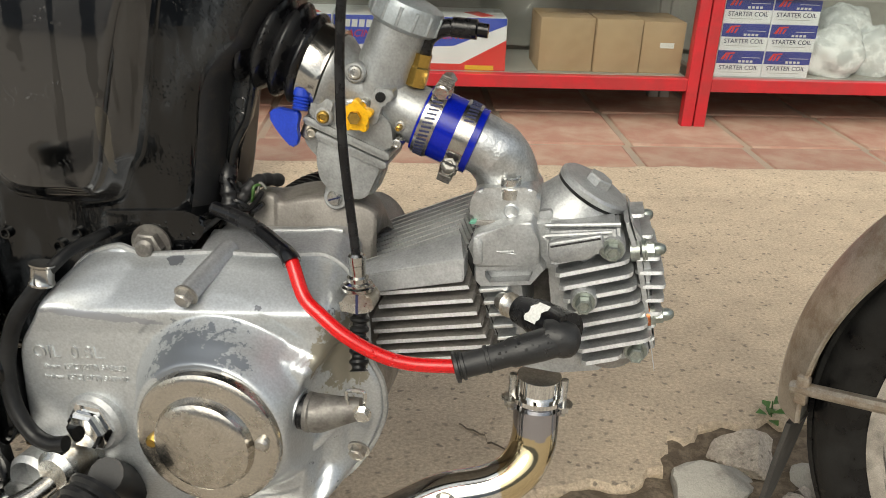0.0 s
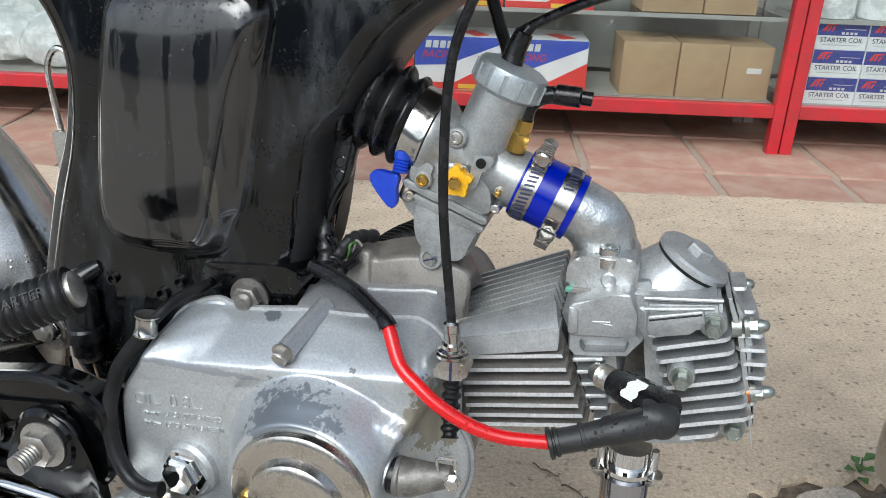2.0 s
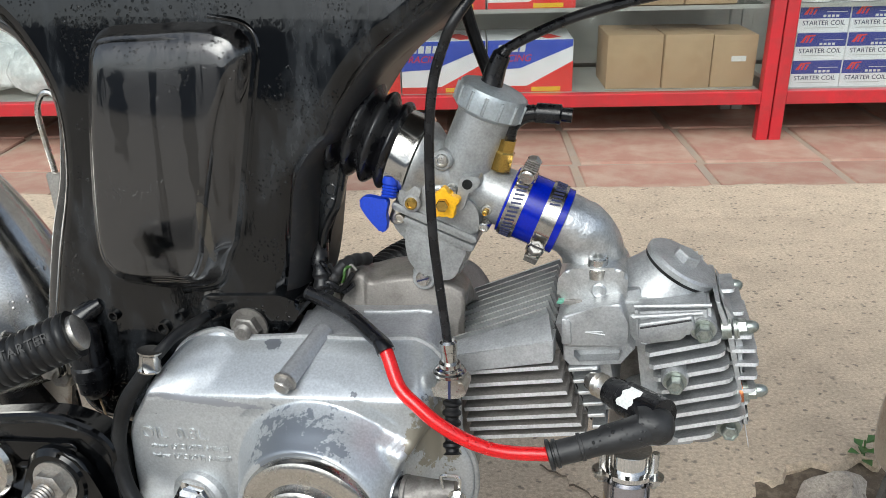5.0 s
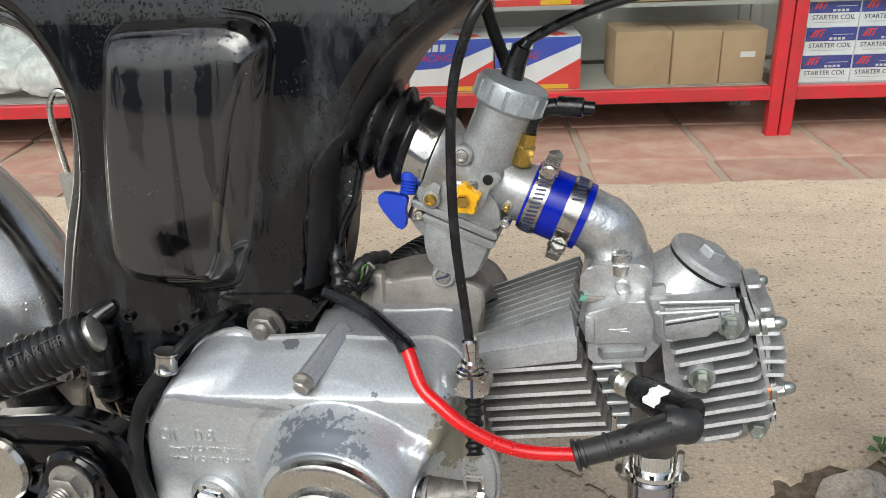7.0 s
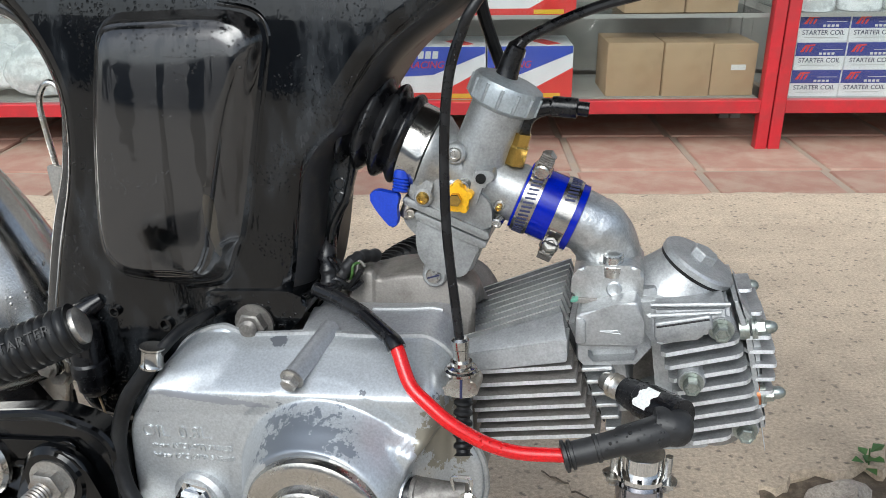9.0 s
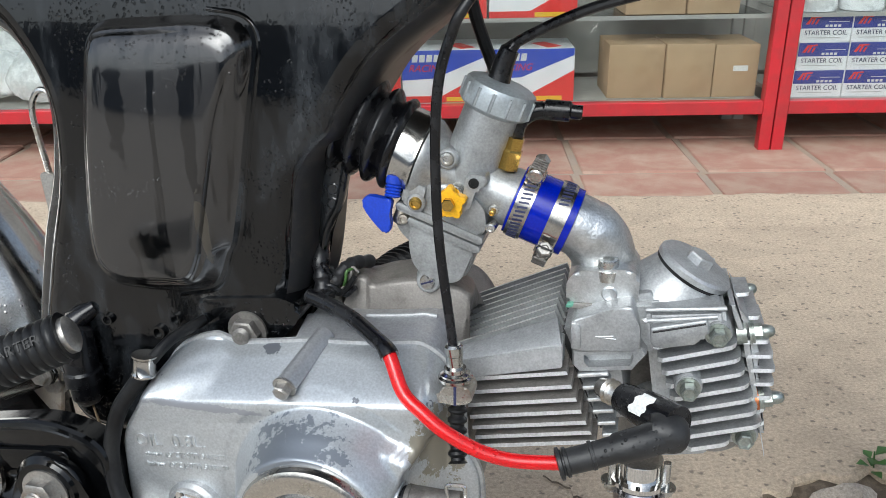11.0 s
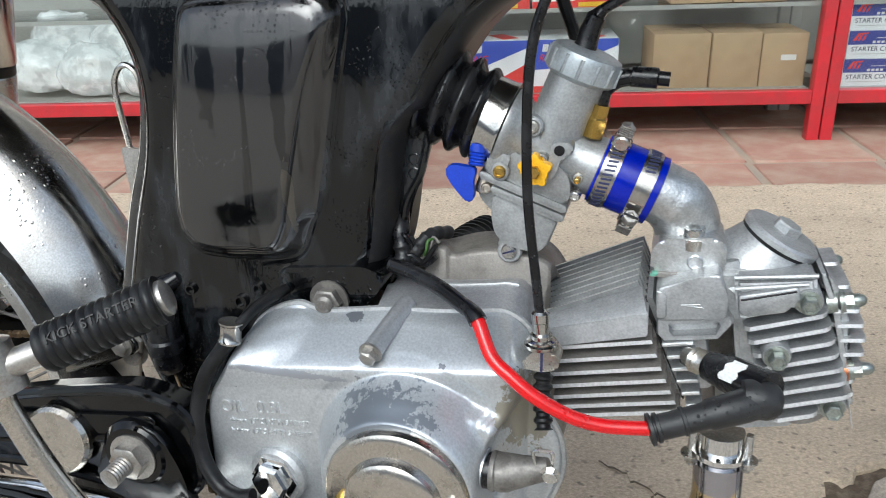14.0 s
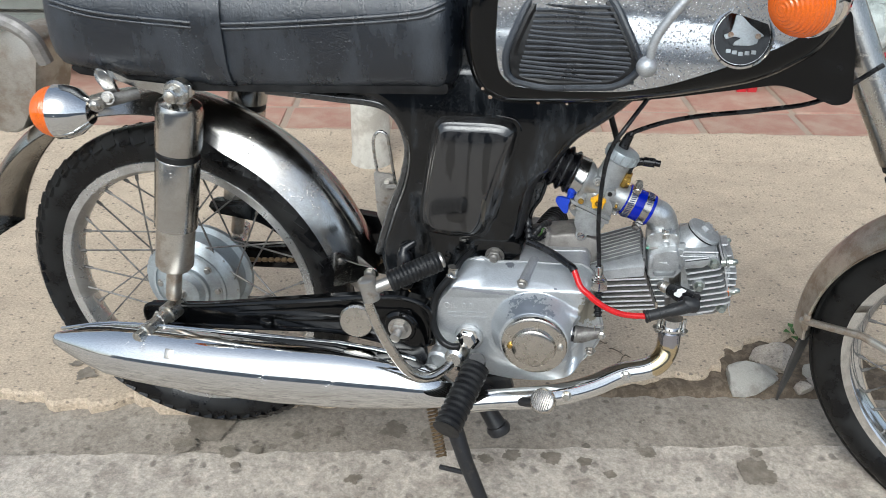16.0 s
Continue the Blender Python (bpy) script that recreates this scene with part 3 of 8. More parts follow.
# cracks in the sidewalk
for i, line in enumerate((((0.14, 1.075), (0.16, 1.057), (0.19, 1.02), (0.217, 1.001)), ((0.205, 1.008), (0.189, 0.982), (0.17, 0.95), (0.156, 0.925)), ((0.62, 1.1), (0.7, 1.15), (0.8, 1.18), (0.95, 1.25)))):
    p = rough_line(line, 0.008, 0.006, i + 30)
    bm = nb()
    a = [bm.verts.new((x, y - 0.0022, 0.003)) for x, y in p]
    b = [bm.verts.new((x, y + 0.0022, 0.003)) for x, y in p]
    for j in range(len(p) - 1):
        bm.faces.new((a[j], a[j + 1], b[j + 1], b[j]))
    thing("crack", bm, EARTH, "thin dark crack in the concrete sidewalk", "crack", "cracks in the sidewalk", kind="structure", sharp=0)


def stone(c, s, seed, rz=0):
    bm = nb()
    g = bmesh.ops.create_icosphere(bm, subdivisions=3, radius=1)
    rng2 = random.Random(seed)
    planes = [(Vector((rng2.uniform(-1, 1), rng2.uniform(-1, 1), rng2.uniform(-0.6, 1))).normalized(), rng2.uniform(0.42, 0.72)) for _ in range(10)]
    for q in bm.verts:
        for nrm, d in planes:
            e = q.co.dot(nrm) - d
            if e > 0:
                q.co -= nrm * e * 0.92
        q.co += q.co.normalized() * 0.05 * noise.noise(q.co * 3 + Vector((seed, 0, 0)))
    bmesh.ops.transform(bm, matrix=Matrix.Translation(c) @ Matrix.Rotation(rz, 4, "Z") @ Matrix.Diagonal((*s, 1)), verts=bm.verts)
    return bm


for c, s, seed, rz, lab in (((0.464, 0.952, -0.008), (0.09, 0.054, 0.034), 3, 0.15, "large grey green broken concrete lump"), ((0.522, 1.014, -0.004), (0.066, 0.046, 0.034), 8, -0.3, "buff broken concrete lump"),
                            ((0.548, 0.92, 0.0), (0.024, 0.02, 0.018), 12, 0, "small white broken stone"), ((0.6, 0.965, 0.0), (0.03, 0.035, 0.03), 17, 0.4, "grey broken stone"),
                            ((0.22, 0.955, -0.004), (0.018, 0.014, 0.012), 25, 0, "small brown pebble"), ((0.575, 0.94, -0.004), (0.016, 0.014, 0.012), 29, 0.3, "small pale pebble")):
    thing("stone", stone(c, s, seed, rz), BUFFSTONE if "buff" in lab or "white" in lab or "pale" in lab else STONE, lab + " lying in the sidewalk pit", "stone", "stones in the pit", sharp=18)

# weed
weed = holder("weed", pose(0.592, 1.094, -0.02), "small green weed growing in the sidewalk crack", "plant")
bm = nb()
tube(bm, [(0, 0, -0.01), (0.004, 0, 0.02), (0.002, 0.003, 0.045)], 0.0012, 5)
part("stem", bm, LEAF, weed)
for i in range(9):
    t = i * 2.4
    bm = nb()
    L, w2 = 0.017 + 0.004 * (i % 3), 0.008
    vs = [bm.verts.new(p) for p in ((0, 0, 0), (L * 0.5, w2, 0.003), (L, 0, -0.002), (L * 0.5, -w2, 0.003))]
    m2 = bm.verts.new((L * 0.5, 0, 0.0))
    for j in range(4):
        bm.faces.new((vs[j], vs[(j + 1) % 4], m2))
    bmesh.ops.transform(bm, matrix=pose(0.003 * math.cos(t), 0.003 * math.sin(t), 0.008 + 0.004 * i, 0, -20, math.degrees(t)), verts=bm.verts)
    part("leaf", bm, LEAF, weed)

# ---- tiled strip ----
bm = nb()
box(bm, (0, 3.2, -0.012), (8.4, 2.02, 0.016))
floor = thing("tile_floor", bm, GROUT, "worn terracotta tiled shop-front floor with pale cement joints", "floor", kind="structure")
tile_me = []
for k in range(3):
    bm = nb()
    rng = random.Random(k)
    box(bm, (0, 0, 0), (0.338, 0.342, 0.012), None, 0.004, 1)
    for q in bm.verts:
        q.co.x += rng.uniform(-0.003, 0.003)
        q.co.y += rng.uniform(-0.003, 0.003)
    tile_me.append(mesh("tile", bm, TILE, 30))
rng = random.Random(5)
for j in range(4):
    for i in range(-11, 10):
        x = 0.722 + 0.18 + 0.36 * i + (0 if j % 2 else -0.012)
        shared("tile", tile_me[rng.randrange(3)], floor, pose(x, 2.222 + 0.36 * j, -0.0045 + rng.uniform(-0.001, 0.001), rng.uniform(-0.2, 0.2), rng.uniform(-0.2, 0.2), rng.uniform(-0.3, 0.3)))

# cement smeared over the front row of tiles
bm = nb()
lip = [(-4.2 + 0.02 * i, 2.203 + 0.024 * noise.noise((i * 0.09, 3, 0)) + 0.012 * noise.noise((i * 0.5, 7, 0))) for i in range(421)]
rear = [bm.verts.new((x, y, 0.0012)) for x, y in lip]
top = [bm.verts.new((x, y - 0.02, 0.0062)) for x, y in lip]
swell = [bm.verts.new((x, 2.035 + 0.006 * noise.noise((x * 5, 1, 0)), 0.0048)) for x, y in lip]
front = [bm.verts.new((x, 1.98 + 0.01 * noise.noise((x * 5, 1, 0)), 0.0005)) for x, y in lip]
for j in range(len(lip) - 1):
    bm.faces.new((front[j], front[j + 1], swell[j + 1], swell[j]))
    bm.faces.new((swell[j], swell[j + 1], top[j + 1], top[j]))
    bm.faces.new((top[j], top[j + 1], rear[j + 1], rear[j]))
thing("cement_edge", bm, CONCRETE, "rough cement smeared along the tiles' front edge", "cement", kind="structure", sharp=0)

# ---- shop wall and street behind ----
# mostly unseen; its paint is lightened to brighten chrome reflections and the cabinets
bm = nb()
box(bm, (0, 3.18, 1.5), (8.4, 0.15, 3.2))
thing("wall_north", bm, WALLPAINT, "plain grey shop wall behind the cabinets", "wall", kind="structure")
# unseen wall added behind the camera to shape reflections in chrome and black paint
bm = nb()
box(bm, (0, -12.1, 1.6), (40, 0.3, 3.3))
thing("wall_south", bm, UNSEENWALL, "plain unseen wall added across the street for reflections", "wall", kind="structure")


# ---- glass cabinets ----
RAIL_Y = 2.61


def cabinet(x0, x1, label):
    c = holder("display_cabinet", pose(0, 0, 0), label, "cabinet", "display cabinets")
    w = 0.036
    for x in (x0 + w / 2, x1 - w / 2):
        for y in (RAIL_Y + w / 2, RAIL_Y + 0.4):
            bm = nb()
            box(bm, (x, y, 0.6), (w, w, 1.2), None, 0.002, 1)
            part("post", bm, REDPAINT if y < RAIL_Y + 0.1 else GREYBOARD, c)
    for z in (0.133, 1.18):
        for y in (RAIL_Y + w / 2 + 0.001, RAIL_Y + 0.4):
            bm = nb()
            box(bm, ((x0 + x1) / 2, y, z), (x1 - x0 - 2 * w, w - 0.002, 0.04), None, 0.002, 1)
            part("rail", bm, REDPAINT if y < RAIL_Y + 0.1 else GREYBOARD, c)
    bm = nb()
    box(bm, ((x0 + x1) / 2, RAIL_Y + 0.21, 0.147), (x1 - x0 - 2 * w, 0.34, 0.012))
    part("bottom_board", bm, GREYBOARD, c)
    bm = nb()
    box(bm, ((x0 + x1) / 2, RAIL_Y + 0.405, 0.66), (x1 - x0 - 2 * w, 0.01, 0.98))
    part("back_board", bm, GREYBOARD, c, "dim grey back board")
    for z in (0.4, 0.66, 0.92):
        bm = nb()
        box(bm, ((x0 + x1) / 2, RAIL_Y + 0.215, z), (x1 - x0 - 2 * w - 0.004, 0.34, 0.006))
        part("shelf", bm, GLASS, c, "glass shelf").visible_shadow = False
        bm = nb()
        box(bm, ((x0 + x1) / 2, RAIL_Y + 0.04, z), (x1 - x0 - 2 * w - 0.004, 0.005, 0.012))
        part("shelf_edge", bm, METALTRIM, c, "bright shelf edge")
    bm = nb()
    box(bm, ((x0 + x1) / 2, RAIL_Y + 0.02, 0.66), (x1 - x0 - 2 * w, 0.005, 1.0))
    pane = part("pane", bm, GLASS, c, "clear sliding glass pane")
    pane.visible_shadow = False
    return c


cabinet(-0.64, 0.978, "red steel display cabinet with glass front, holding cartons")
cabinet(0.982, 2.6, "red steel display cabinet with glass front, holding starter coil boxes")
cabinet(-2.3, -0.644, "red steel display cabinet with glass front, holding bagged parts")


def words(text, size, m, mat, parent, name="lettering", shear=0.0):
    cu = bpy.data.curves.new(name, "FONT")
    cu.body, cu.size, cu.align_x, cu.align_y, cu.shear, cu.extrude = text, size, "CENTER", "CENTER", shear, 0.0004
    tmp = bpy.data.objects.new(name, cu)
    scene.collection.objects.link(tmp)
    me = bpy.data.meshes.new_from_object(tmp.evaluated_get(bpy.context.evaluated_depsgraph_get()))
    bpy.data.objects.remove(tmp)
    me.materials.clear()
    me.materials.append(mat)
    ob = new(name, me)
    ob.parent = parent
    ob.matrix_local = m
    return ob


UP = pose(0, 0, 0, 90, 0, 0)
FLOORZ = 0.153


def carton(x0, x1, y, z, h, d, sticker=False):
    c = holder("carton", pose((x0 + x1) / 2, y + d / 2, z), "closed plain brown cardboard carton on the cabinet shelf", "box", "cartons in the cabinet")
    bm = nb()
    box(bm, (0, 0, h / 2), (x1 - x0, d, h), None, 0.003, 2)
    part("carton_body", bm, CARDBOARD, c)
    bm = nb()
    box(bm, (0, 0, h + 0.0008), (x1 - x0 - 0.006, 0.003, 0.001))
    part("flap_seam", bm, CARDBOARD, c)
    if sticker:
        bm = nb()
        box(bm, ((x1 - x0) * 0.1, -d / 2 - 0.0006, h * 0.55), (0.045, 0.001, 0.017), None, 0.0003, 1)
        part("sticker", bm, PAPER, c, "small white sticker")


carton(0.478, 0.648, 2.68, FLOORZ, 0.165, 0.2)
carton(0.652, 0.797, 2.675, FLOORZ, 0.165, 0.2)
carton(0.801, 0.935, 2.68, FLOORZ, 0.16, 0.2, True)
carton(0.52, 0.7, 2.69, 0.404, 0.17, 0.2)
carton(0.705, 0.86, 2.69, 0.404, 0.17, 0.2)


def racing_box(x0, z):
    w, h, d = 0.262, 0.16, 0.2
    c = holder("printed_box", pose(x0 + w / 2, 2.66 + d / 2, z), "white blue and red printed racing parts box on the shelf", "box", "racing boxes in the cabinet")
    bm = nb()
    box(bm, (0, 0, h / 2), (w, d, h), None, 0.002, 1)
    part("box_body", bm, WHITEBOX, c)
    y = -d / 2 - 0.0006
    for poly, mt, nm in ((((-w / 2, h), (w / 2 - 0.002, h), (w / 2 - 0.002, h - 0.02), (-w / 2 + 0.1, h - 0.085), (-w / 2, h - 0.09)), ROYAL, "blue_band"),
                         (((w / 2, 0.095), (w / 2, 0.02), (w / 2 - 0.14, 0.02)), REDPRINT, "red_corner"), (((w / 2, 0.02), (w / 2, 0.0), (-w / 2, 0.0), (-w / 2, 0.02)), REDPRINT, "red_foot")):
        bm = nb()
        slab(bm, poly, y - 0.0004, y + 0.0004)
        part(nm, bm, mt, c, sharp=0)
    bm = nb()
    box(bm, (0.05, y - 0.0006, 0.01), (0.09, 0.0006, 0.013))
    part("yellow_bar", bm, YELPRINT, c)
    bm = nb()
    box(bm, (0, 0, h + 0.0005), (w - 0.004, d - 0.004, 0.001))
    part("lid", bm, WHITEBOX, c)
    bm = nb()
    box(bm, (0.05, -0.03, h + 0.0012), (0.05, d * 0.5, 0.0008), Euler((0, 0, 0.5)).to_matrix())
    part("lid_stripe", bm, REDPRINT, c)
    words("RACING", 0.03, pose(-0.055, y - 0.0012, h - 0.055) @ UP, REDPRINT, c, shear=0.3)
    bm = nb()
    for i in range(4):
        slab(bm, ((-0.1 + 0.022 * i, h - 0.035), (-0.083 + 0.022 * i, h - 0.035), (-0.08 + 0.022 * i, h - 0.013), (-0.097 + 0.022 * i, h - 0.013)), y - 0.0016, y - 0.0004)
    part("logo", bm, PAPER, c, sharp=0)


for x0 in (-0.445, -0.178, 0.089):
    racing_box(x0 + 0.02, FLOORZ)
racing_box(0.109, 0.404)
racing_box(-0.16, 0.404)


def coil_box(x0, z):
    w, h, d = 0.15, 0.082, 0.16
    c = holder("starter_coil_box", pose(x0 + w / 2, 2.665 + d / 2, z), "small blue and white starter coil box in a stack", "box", "starter coil boxes")
    bm = nb()
    box(bm, (0, 0, h / 2), (w, d, h), None, 0.0012, 1)
    part("box_body", bm, WHITEBOX, c)
    y = -d / 2 - 0.0006
    bm = nb()
    box(bm, (0, y, h - 0.021), (w - 0.002, 0.001, 0.04))
    part("blue_band", bm, NAVY, c)
    bm = nb()
    slab(bm, ((-0.063, h - 0.029), (-0.053, h - 0.029), (-0.044, h - 0.01), (-0.05, h - 0.01)), y - 0.0014, y - 0.0004)
    slab(bm, ((-0.048, h - 0.029), (-0.042, h - 0.029), (-0.034, h - 0.008), (-0.04, h - 0.008)), y - 0.0014, y - 0.0004)
    slab(bm, ((-0.05, h - 0.013), (-0.02, h - 0.01), (-0.02, h - 0.006), (-0.05, h - 0.008)), y - 0.0015, y - 0.0004)
    slab(bm, ((-0.036, h - 0.029), (-0.031, h - 0.029), (-0.024, h - 0.015), (-0.03, h - 0.015)), y - 0.0014, y - 0.0004)
    part("logo", bm, REDPRINT, c, sharp=0)
    bm = nb()
    for i in range(4):
        box(bm, (0.0 + 0.0125 * i, y - 0.0008, h - 0.034), (0.0085, 0.0008, 0.007))
    box(bm, (0.035, y - 0.0008, h - 0.022), (0.06, 0.0008, 0.0015))
    part("small_print", bm, PAPER, c)
    words("STARTER COIL", 0.0192, pose(0, y - 0.0008, 0.0275) @ UP, INK, c)
    bm = nb()
    box(bm, (-0.005, y - 0.0004, 0.0135), (0.1, 0.0006, 0.0016))
    part("fine_print", bm, METALTRIM, c)


for r in range(3):
    for q in range(2 if r < 3 else 1):
        coil_box(1.04 + 0.153 * q + (0.002 if r == 1 else 0), FLOORZ + 0.0825 * r)


def bag(c, s, seed, label):
    bm = nb()
    bmesh.ops.create_icosphere(bm, subdivisions=4, radius=1)
    for q in bm.verts:
        p = q.co.copy()
        q.co += p * (0.2 * noise.noise(p * 1.8 + Vector((seed, 0, 0))) + 0.1 * abs(noise.noise(p * 5 + Vector((seed, 3, 0)))) + 0.05 * noise.noise(p * 11))
        q.co.z = max(q.co.z, -0.75)
    bmesh.ops.transform(bm, matrix=Matrix.Translation(c) @ Matrix.Diagonal((*s, 1)), verts=bm.verts)
    thing("parts_bag", bm, BAG, label, "bag", "bagged parts in the cabinets", sharp=60)


for i, (x, y, z, sx) in enumerate(((1.45, 2.74, 0.22, 0.1), (1.6, 2.78, 0.21, 0.09), (1.52, 2.85, 0.27, 0.1), (-1.1, 2.74, 0.225, 0.13), (-1.32, 2.76, 0.23, 0.13), (-0.9, 2.76, 0.22, 0.12), (-1.2, 2.83, 0.31, 0.14), (-1.0, 2.85, 0.31, 0.12), (-1.5, 2.78, 0.24, 0.14), (-0.76, 2.8, 0.24, 0.09), (-1.45, 2.86, 0.32, 0.12))):
    bag((x, y, z), (sx, 0.085, 0.09), i * 3, "clear plastic bag of grey metal parts on the cabinet shelf")
for i in range(3):
    bm = nb()
    lathe(bm, [(0, 0), (0.06, 0), (0.065, 0.01), (0.06, 0.07), (0.055, 0.08), (0, 0.08)], (1.1 + 0.14 * i, 2.74, 0.404), (0, 0, 1), 20)
    thing("clear_tub", bm, BAG, "round clear plastic tub of parts on the upper shelf", "tub", "tubs in the cabinet")
bm = nb()
lathe(bm, [(0, 0), (0.065, 0), (0.06, 0.02), (0.055, 0.4), (0.055, 2.6), (0, 2.6)], (-0.405, 1.96, 0.0), (0, 0, 1), 32)
thing("pillar", bm, PVC, "stained white round pillar standing on the sidewalk", "pillar", kind="structure")

# ---- the motorcycle: x ahead, y to its left, z up from the rear axle ----
bike = holder("motorcycle", pose(-0.622, 0.855, 0.278, 0, 0, -12) @ pose(0, 0, 0, -3, 0, 0), "black and chrome vintage motorcycle with exposed engine at the kerb", "motorcycle")


# wheels
def wheel(name, label):
    bm = nb()
    lathe(bm, [(0.222, -0.022), (0.236, -0.024), (0.239, -0.02), (0.232, -0.014), (0.226, -0.006), (0.226, 0.006), (0.232, 0.014), (0.239, 0.02), (0.236, 0.024), (0.222, 0.022), (0.214, 0.008), (0.214, -0.008)], (0, 0, 0), (0, 1, 0), 72, True)
    rim = part(name, bm, CHROME if name == "front_wheel" else RIM, bike, label)
    bm = nb()
    prof = [(0.234, -0.02), (0.245, -0.029), (0.262, -0.034), (0.276, -0.033), (0.285, -0.027), (0.291, -0.016), (0.293, 0), (0.291, 0.016), (0.285, 0.027), (0.276, 0.033), (0.262, 0.034), (0.245, 0.029), (0.234, 0.02), (0.23, 0)]
    lathe(bm, prof, (0, 0, 0), (0, 1, 0), 96, True)
    tyre = part("tyre", bm, TYRE, rim, "black ribbed road tyre")
    # tread blocks of the rear tyre, plain ribs on the front one
    bm = nb()
    if name == "front_wheel":
        for y, r in ((-0.024, 0.2875), (-0.012, 0.2925), (0, 0.2938), (0.012, 0.2925), (0.024, 0.2875)):
            lathe(bm, [(r - 0.003, y - 0.004), (r + 0.0018, y - 0.0032), (r + 0.0018, y + 0.0032), (r - 0.003, y + 0.004)], (0, 0, 0), (0, 1, 0), 96, True)
    else:
        for i in range(64):
            t = 2 * math.pi * (i + 0.5) / 64
            for s in (-1, 1):
                c = Vector((0.2815 * math.cos(t), s * 0.0285, 0.2815 * math.sin(t)))
                u = Vector((math.cos(t), s * 1.05, math.sin(t))).normalized()
                a2 = Vector((-math.sin(t), s * 0.4, math.cos(t)))
                a2 = (a2 - u * a2.dot(u)).normalized()
                rot = Matrix((a2, u.cross(a2), u)).transposed()
                box(bm, c - u * 0.0021, (0.0195, 0.024, 0.006), rot)
    tagged(part("tread", bm, TYRE, rim, sharp=0), kind="stuff")
    bm = nb()
    lathe(bm, [(0, -0.05), (0.03, -0.05), (0.034, -0.04), (0.05, -0.028), (0.082, -0.02), (0.088, -0.014), (0.088, -0.008), (0.08, -0.004), (0.08, 0.03), (0.09, 0.034), (0.09, 0.042), (0.06, 0.05), (0, 0.05)], (0, 0.012, 0), (0, 1, 0), 48)
    hub = part("hub", bm, HUB, rim, "painted silver drum hub")
    for r, y in ((0.066, -0.0125), (0.04, -0.0255)):
        bm = nb()
        lathe(bm, [(r - 0.003, y + 0.004), (r - 0.0025, y - 0.0035), (r + 0.0025, y - 0.0025), (r + 0.003, y + 0.004)], (0, 0, 0), (0, 1, 0), 48, True)
        part("hub_ring", bm, HUB, hub)
    for i in range(8):
        t = 2 * math.pi * i / 8
        bm = nb()
        bolt(bm, (0.054 * math.cos(t), -0.0135, 0.054 * math.sin(t)), (0, -1, 0), 0.0055, 0.006)
        part("hub_bolt", bm, STEEL, hub)
    bm = nb()
    for i in range(18):
        t = 2 * math.pi * i / 18
        lathe(bm, [(0.003, 0), (0.003, 0.002), (0, 0.0025)], (0.084 * math.cos(t), -0.003, 0.084 * math.sin(t)), (0, -1, 0), 6)
    tagged(part("spoke_heads", bm, STEEL, rim), kind="stuff")
    for i in range(36):
        t = 2 * math.pi * i / 36
        s = -1 if i % 2 else 1
        k = 1 if (i // 2) % 2 else -1
        bm = nb()
        t2 = t + k * 0.62
        a = Vector((0.084 * math.cos(t2), -0.004 if s < 0 else 0.05, 0.084 * math.sin(t2)))
        b = Vector((0.217 * math.cos(t), 0.004 * s, 0.217 * math.sin(t)))
        tube(bm, [a, b], 0.0016, 6)
        lathe(bm, [(0.0028, 0), (0.0028, 0.014), (0, 0.014)], b, a - b, 6)
        part("spoke", bm, ARMSTEEL, rim)
    return rim


wheel("rear_wheel", "spoked rear wheel with a dull silver rim")
STEER = pose(1.317, 0.015, -0.013, 0, 0, -35) @ pose(0, 0, 0, 7, 0, 0)
fw = wheel("front_wheel", "spoked front wheel with a chromed rim, turned to the right")
fw.matrix_local = STEER

# axle and nuts
bm = nb()
tube(bm, [(0, -0.13, 0), (0, 0.13, 0)], 0.007, 12)
bolt(bm, (0, -0.105, 0), (0, -1, 0), 0.013, 0.012)
part("rear_axle", bm, STEEL, bike)


def mudguard(r0, r1, half, t0, t1, n=60, flare=0.0, lift=0.0):
    """A wheel guard with a crowned section and rolled edges, from angle t0 to t1 in degrees."""
    bm = nb()
    sec = []
    for j in range(13):
        s = -1 + 2 * j / 12
        sec.append((s * half, r0 + (r1 - r0) * (1 - abs(s) ** 2.4)))
    lip = [(-half + 0.004, r0 - 0.003)] + sec + [(half - 0.004, r0 - 0.003)]
    inner = [(y * 0.97, r - 0.004) for y, r in reversed(sec)]
    sec = lip + inner
    rings = []
    for i in range(n + 1):
        t = radians(t0 + (t1 - t0) * i / n)
        out = flare * max(0, t - 1.75) ** 1.5
        k = min(1, max(0, (t - 1.15) / 0.35))
        ring = [(y, r + out + lift * k * k * (3 - 2 * k) * max(0, (r1 - r) / (r1 - r0))) for y, r in sec]
        rings.append([bm.verts.new((r * math.cos(t), y, r * math.sin(t))) for y, r in ring])
    m = len(sec)
    for a, b in zip(rings, rings[1:]):
        for j in range(m):
            bm.faces.new((a[j], a[(j + 1) % m], b[(j + 1) % m], b[j]))
    bm.faces.new(rings[0])
    bm.faces.new(rings[-1])
    return bm


part("rear_mudguard", mudguard(0.305, 0.352, 0.06, 14, 172, flare=0.03, lift=0.024), OLDCHROME, bike, "chromed rear mudguard with water drops")
bm = nb()
box(bm, (0.318, -0.035, 0.085), (0.055, 0.004, 0.06), Euler((0, radians(20), radians(-25))).to_matrix(), 0.001)
part("mudguard_bracket", bm, STEEL, bike)
bm = nb()
bolt(bm, (0.338, -0.046, 0.09), (0.2, -1, 0), 0.009, 0.008)
part("bracket_bolt", bm, STEEL, bike)

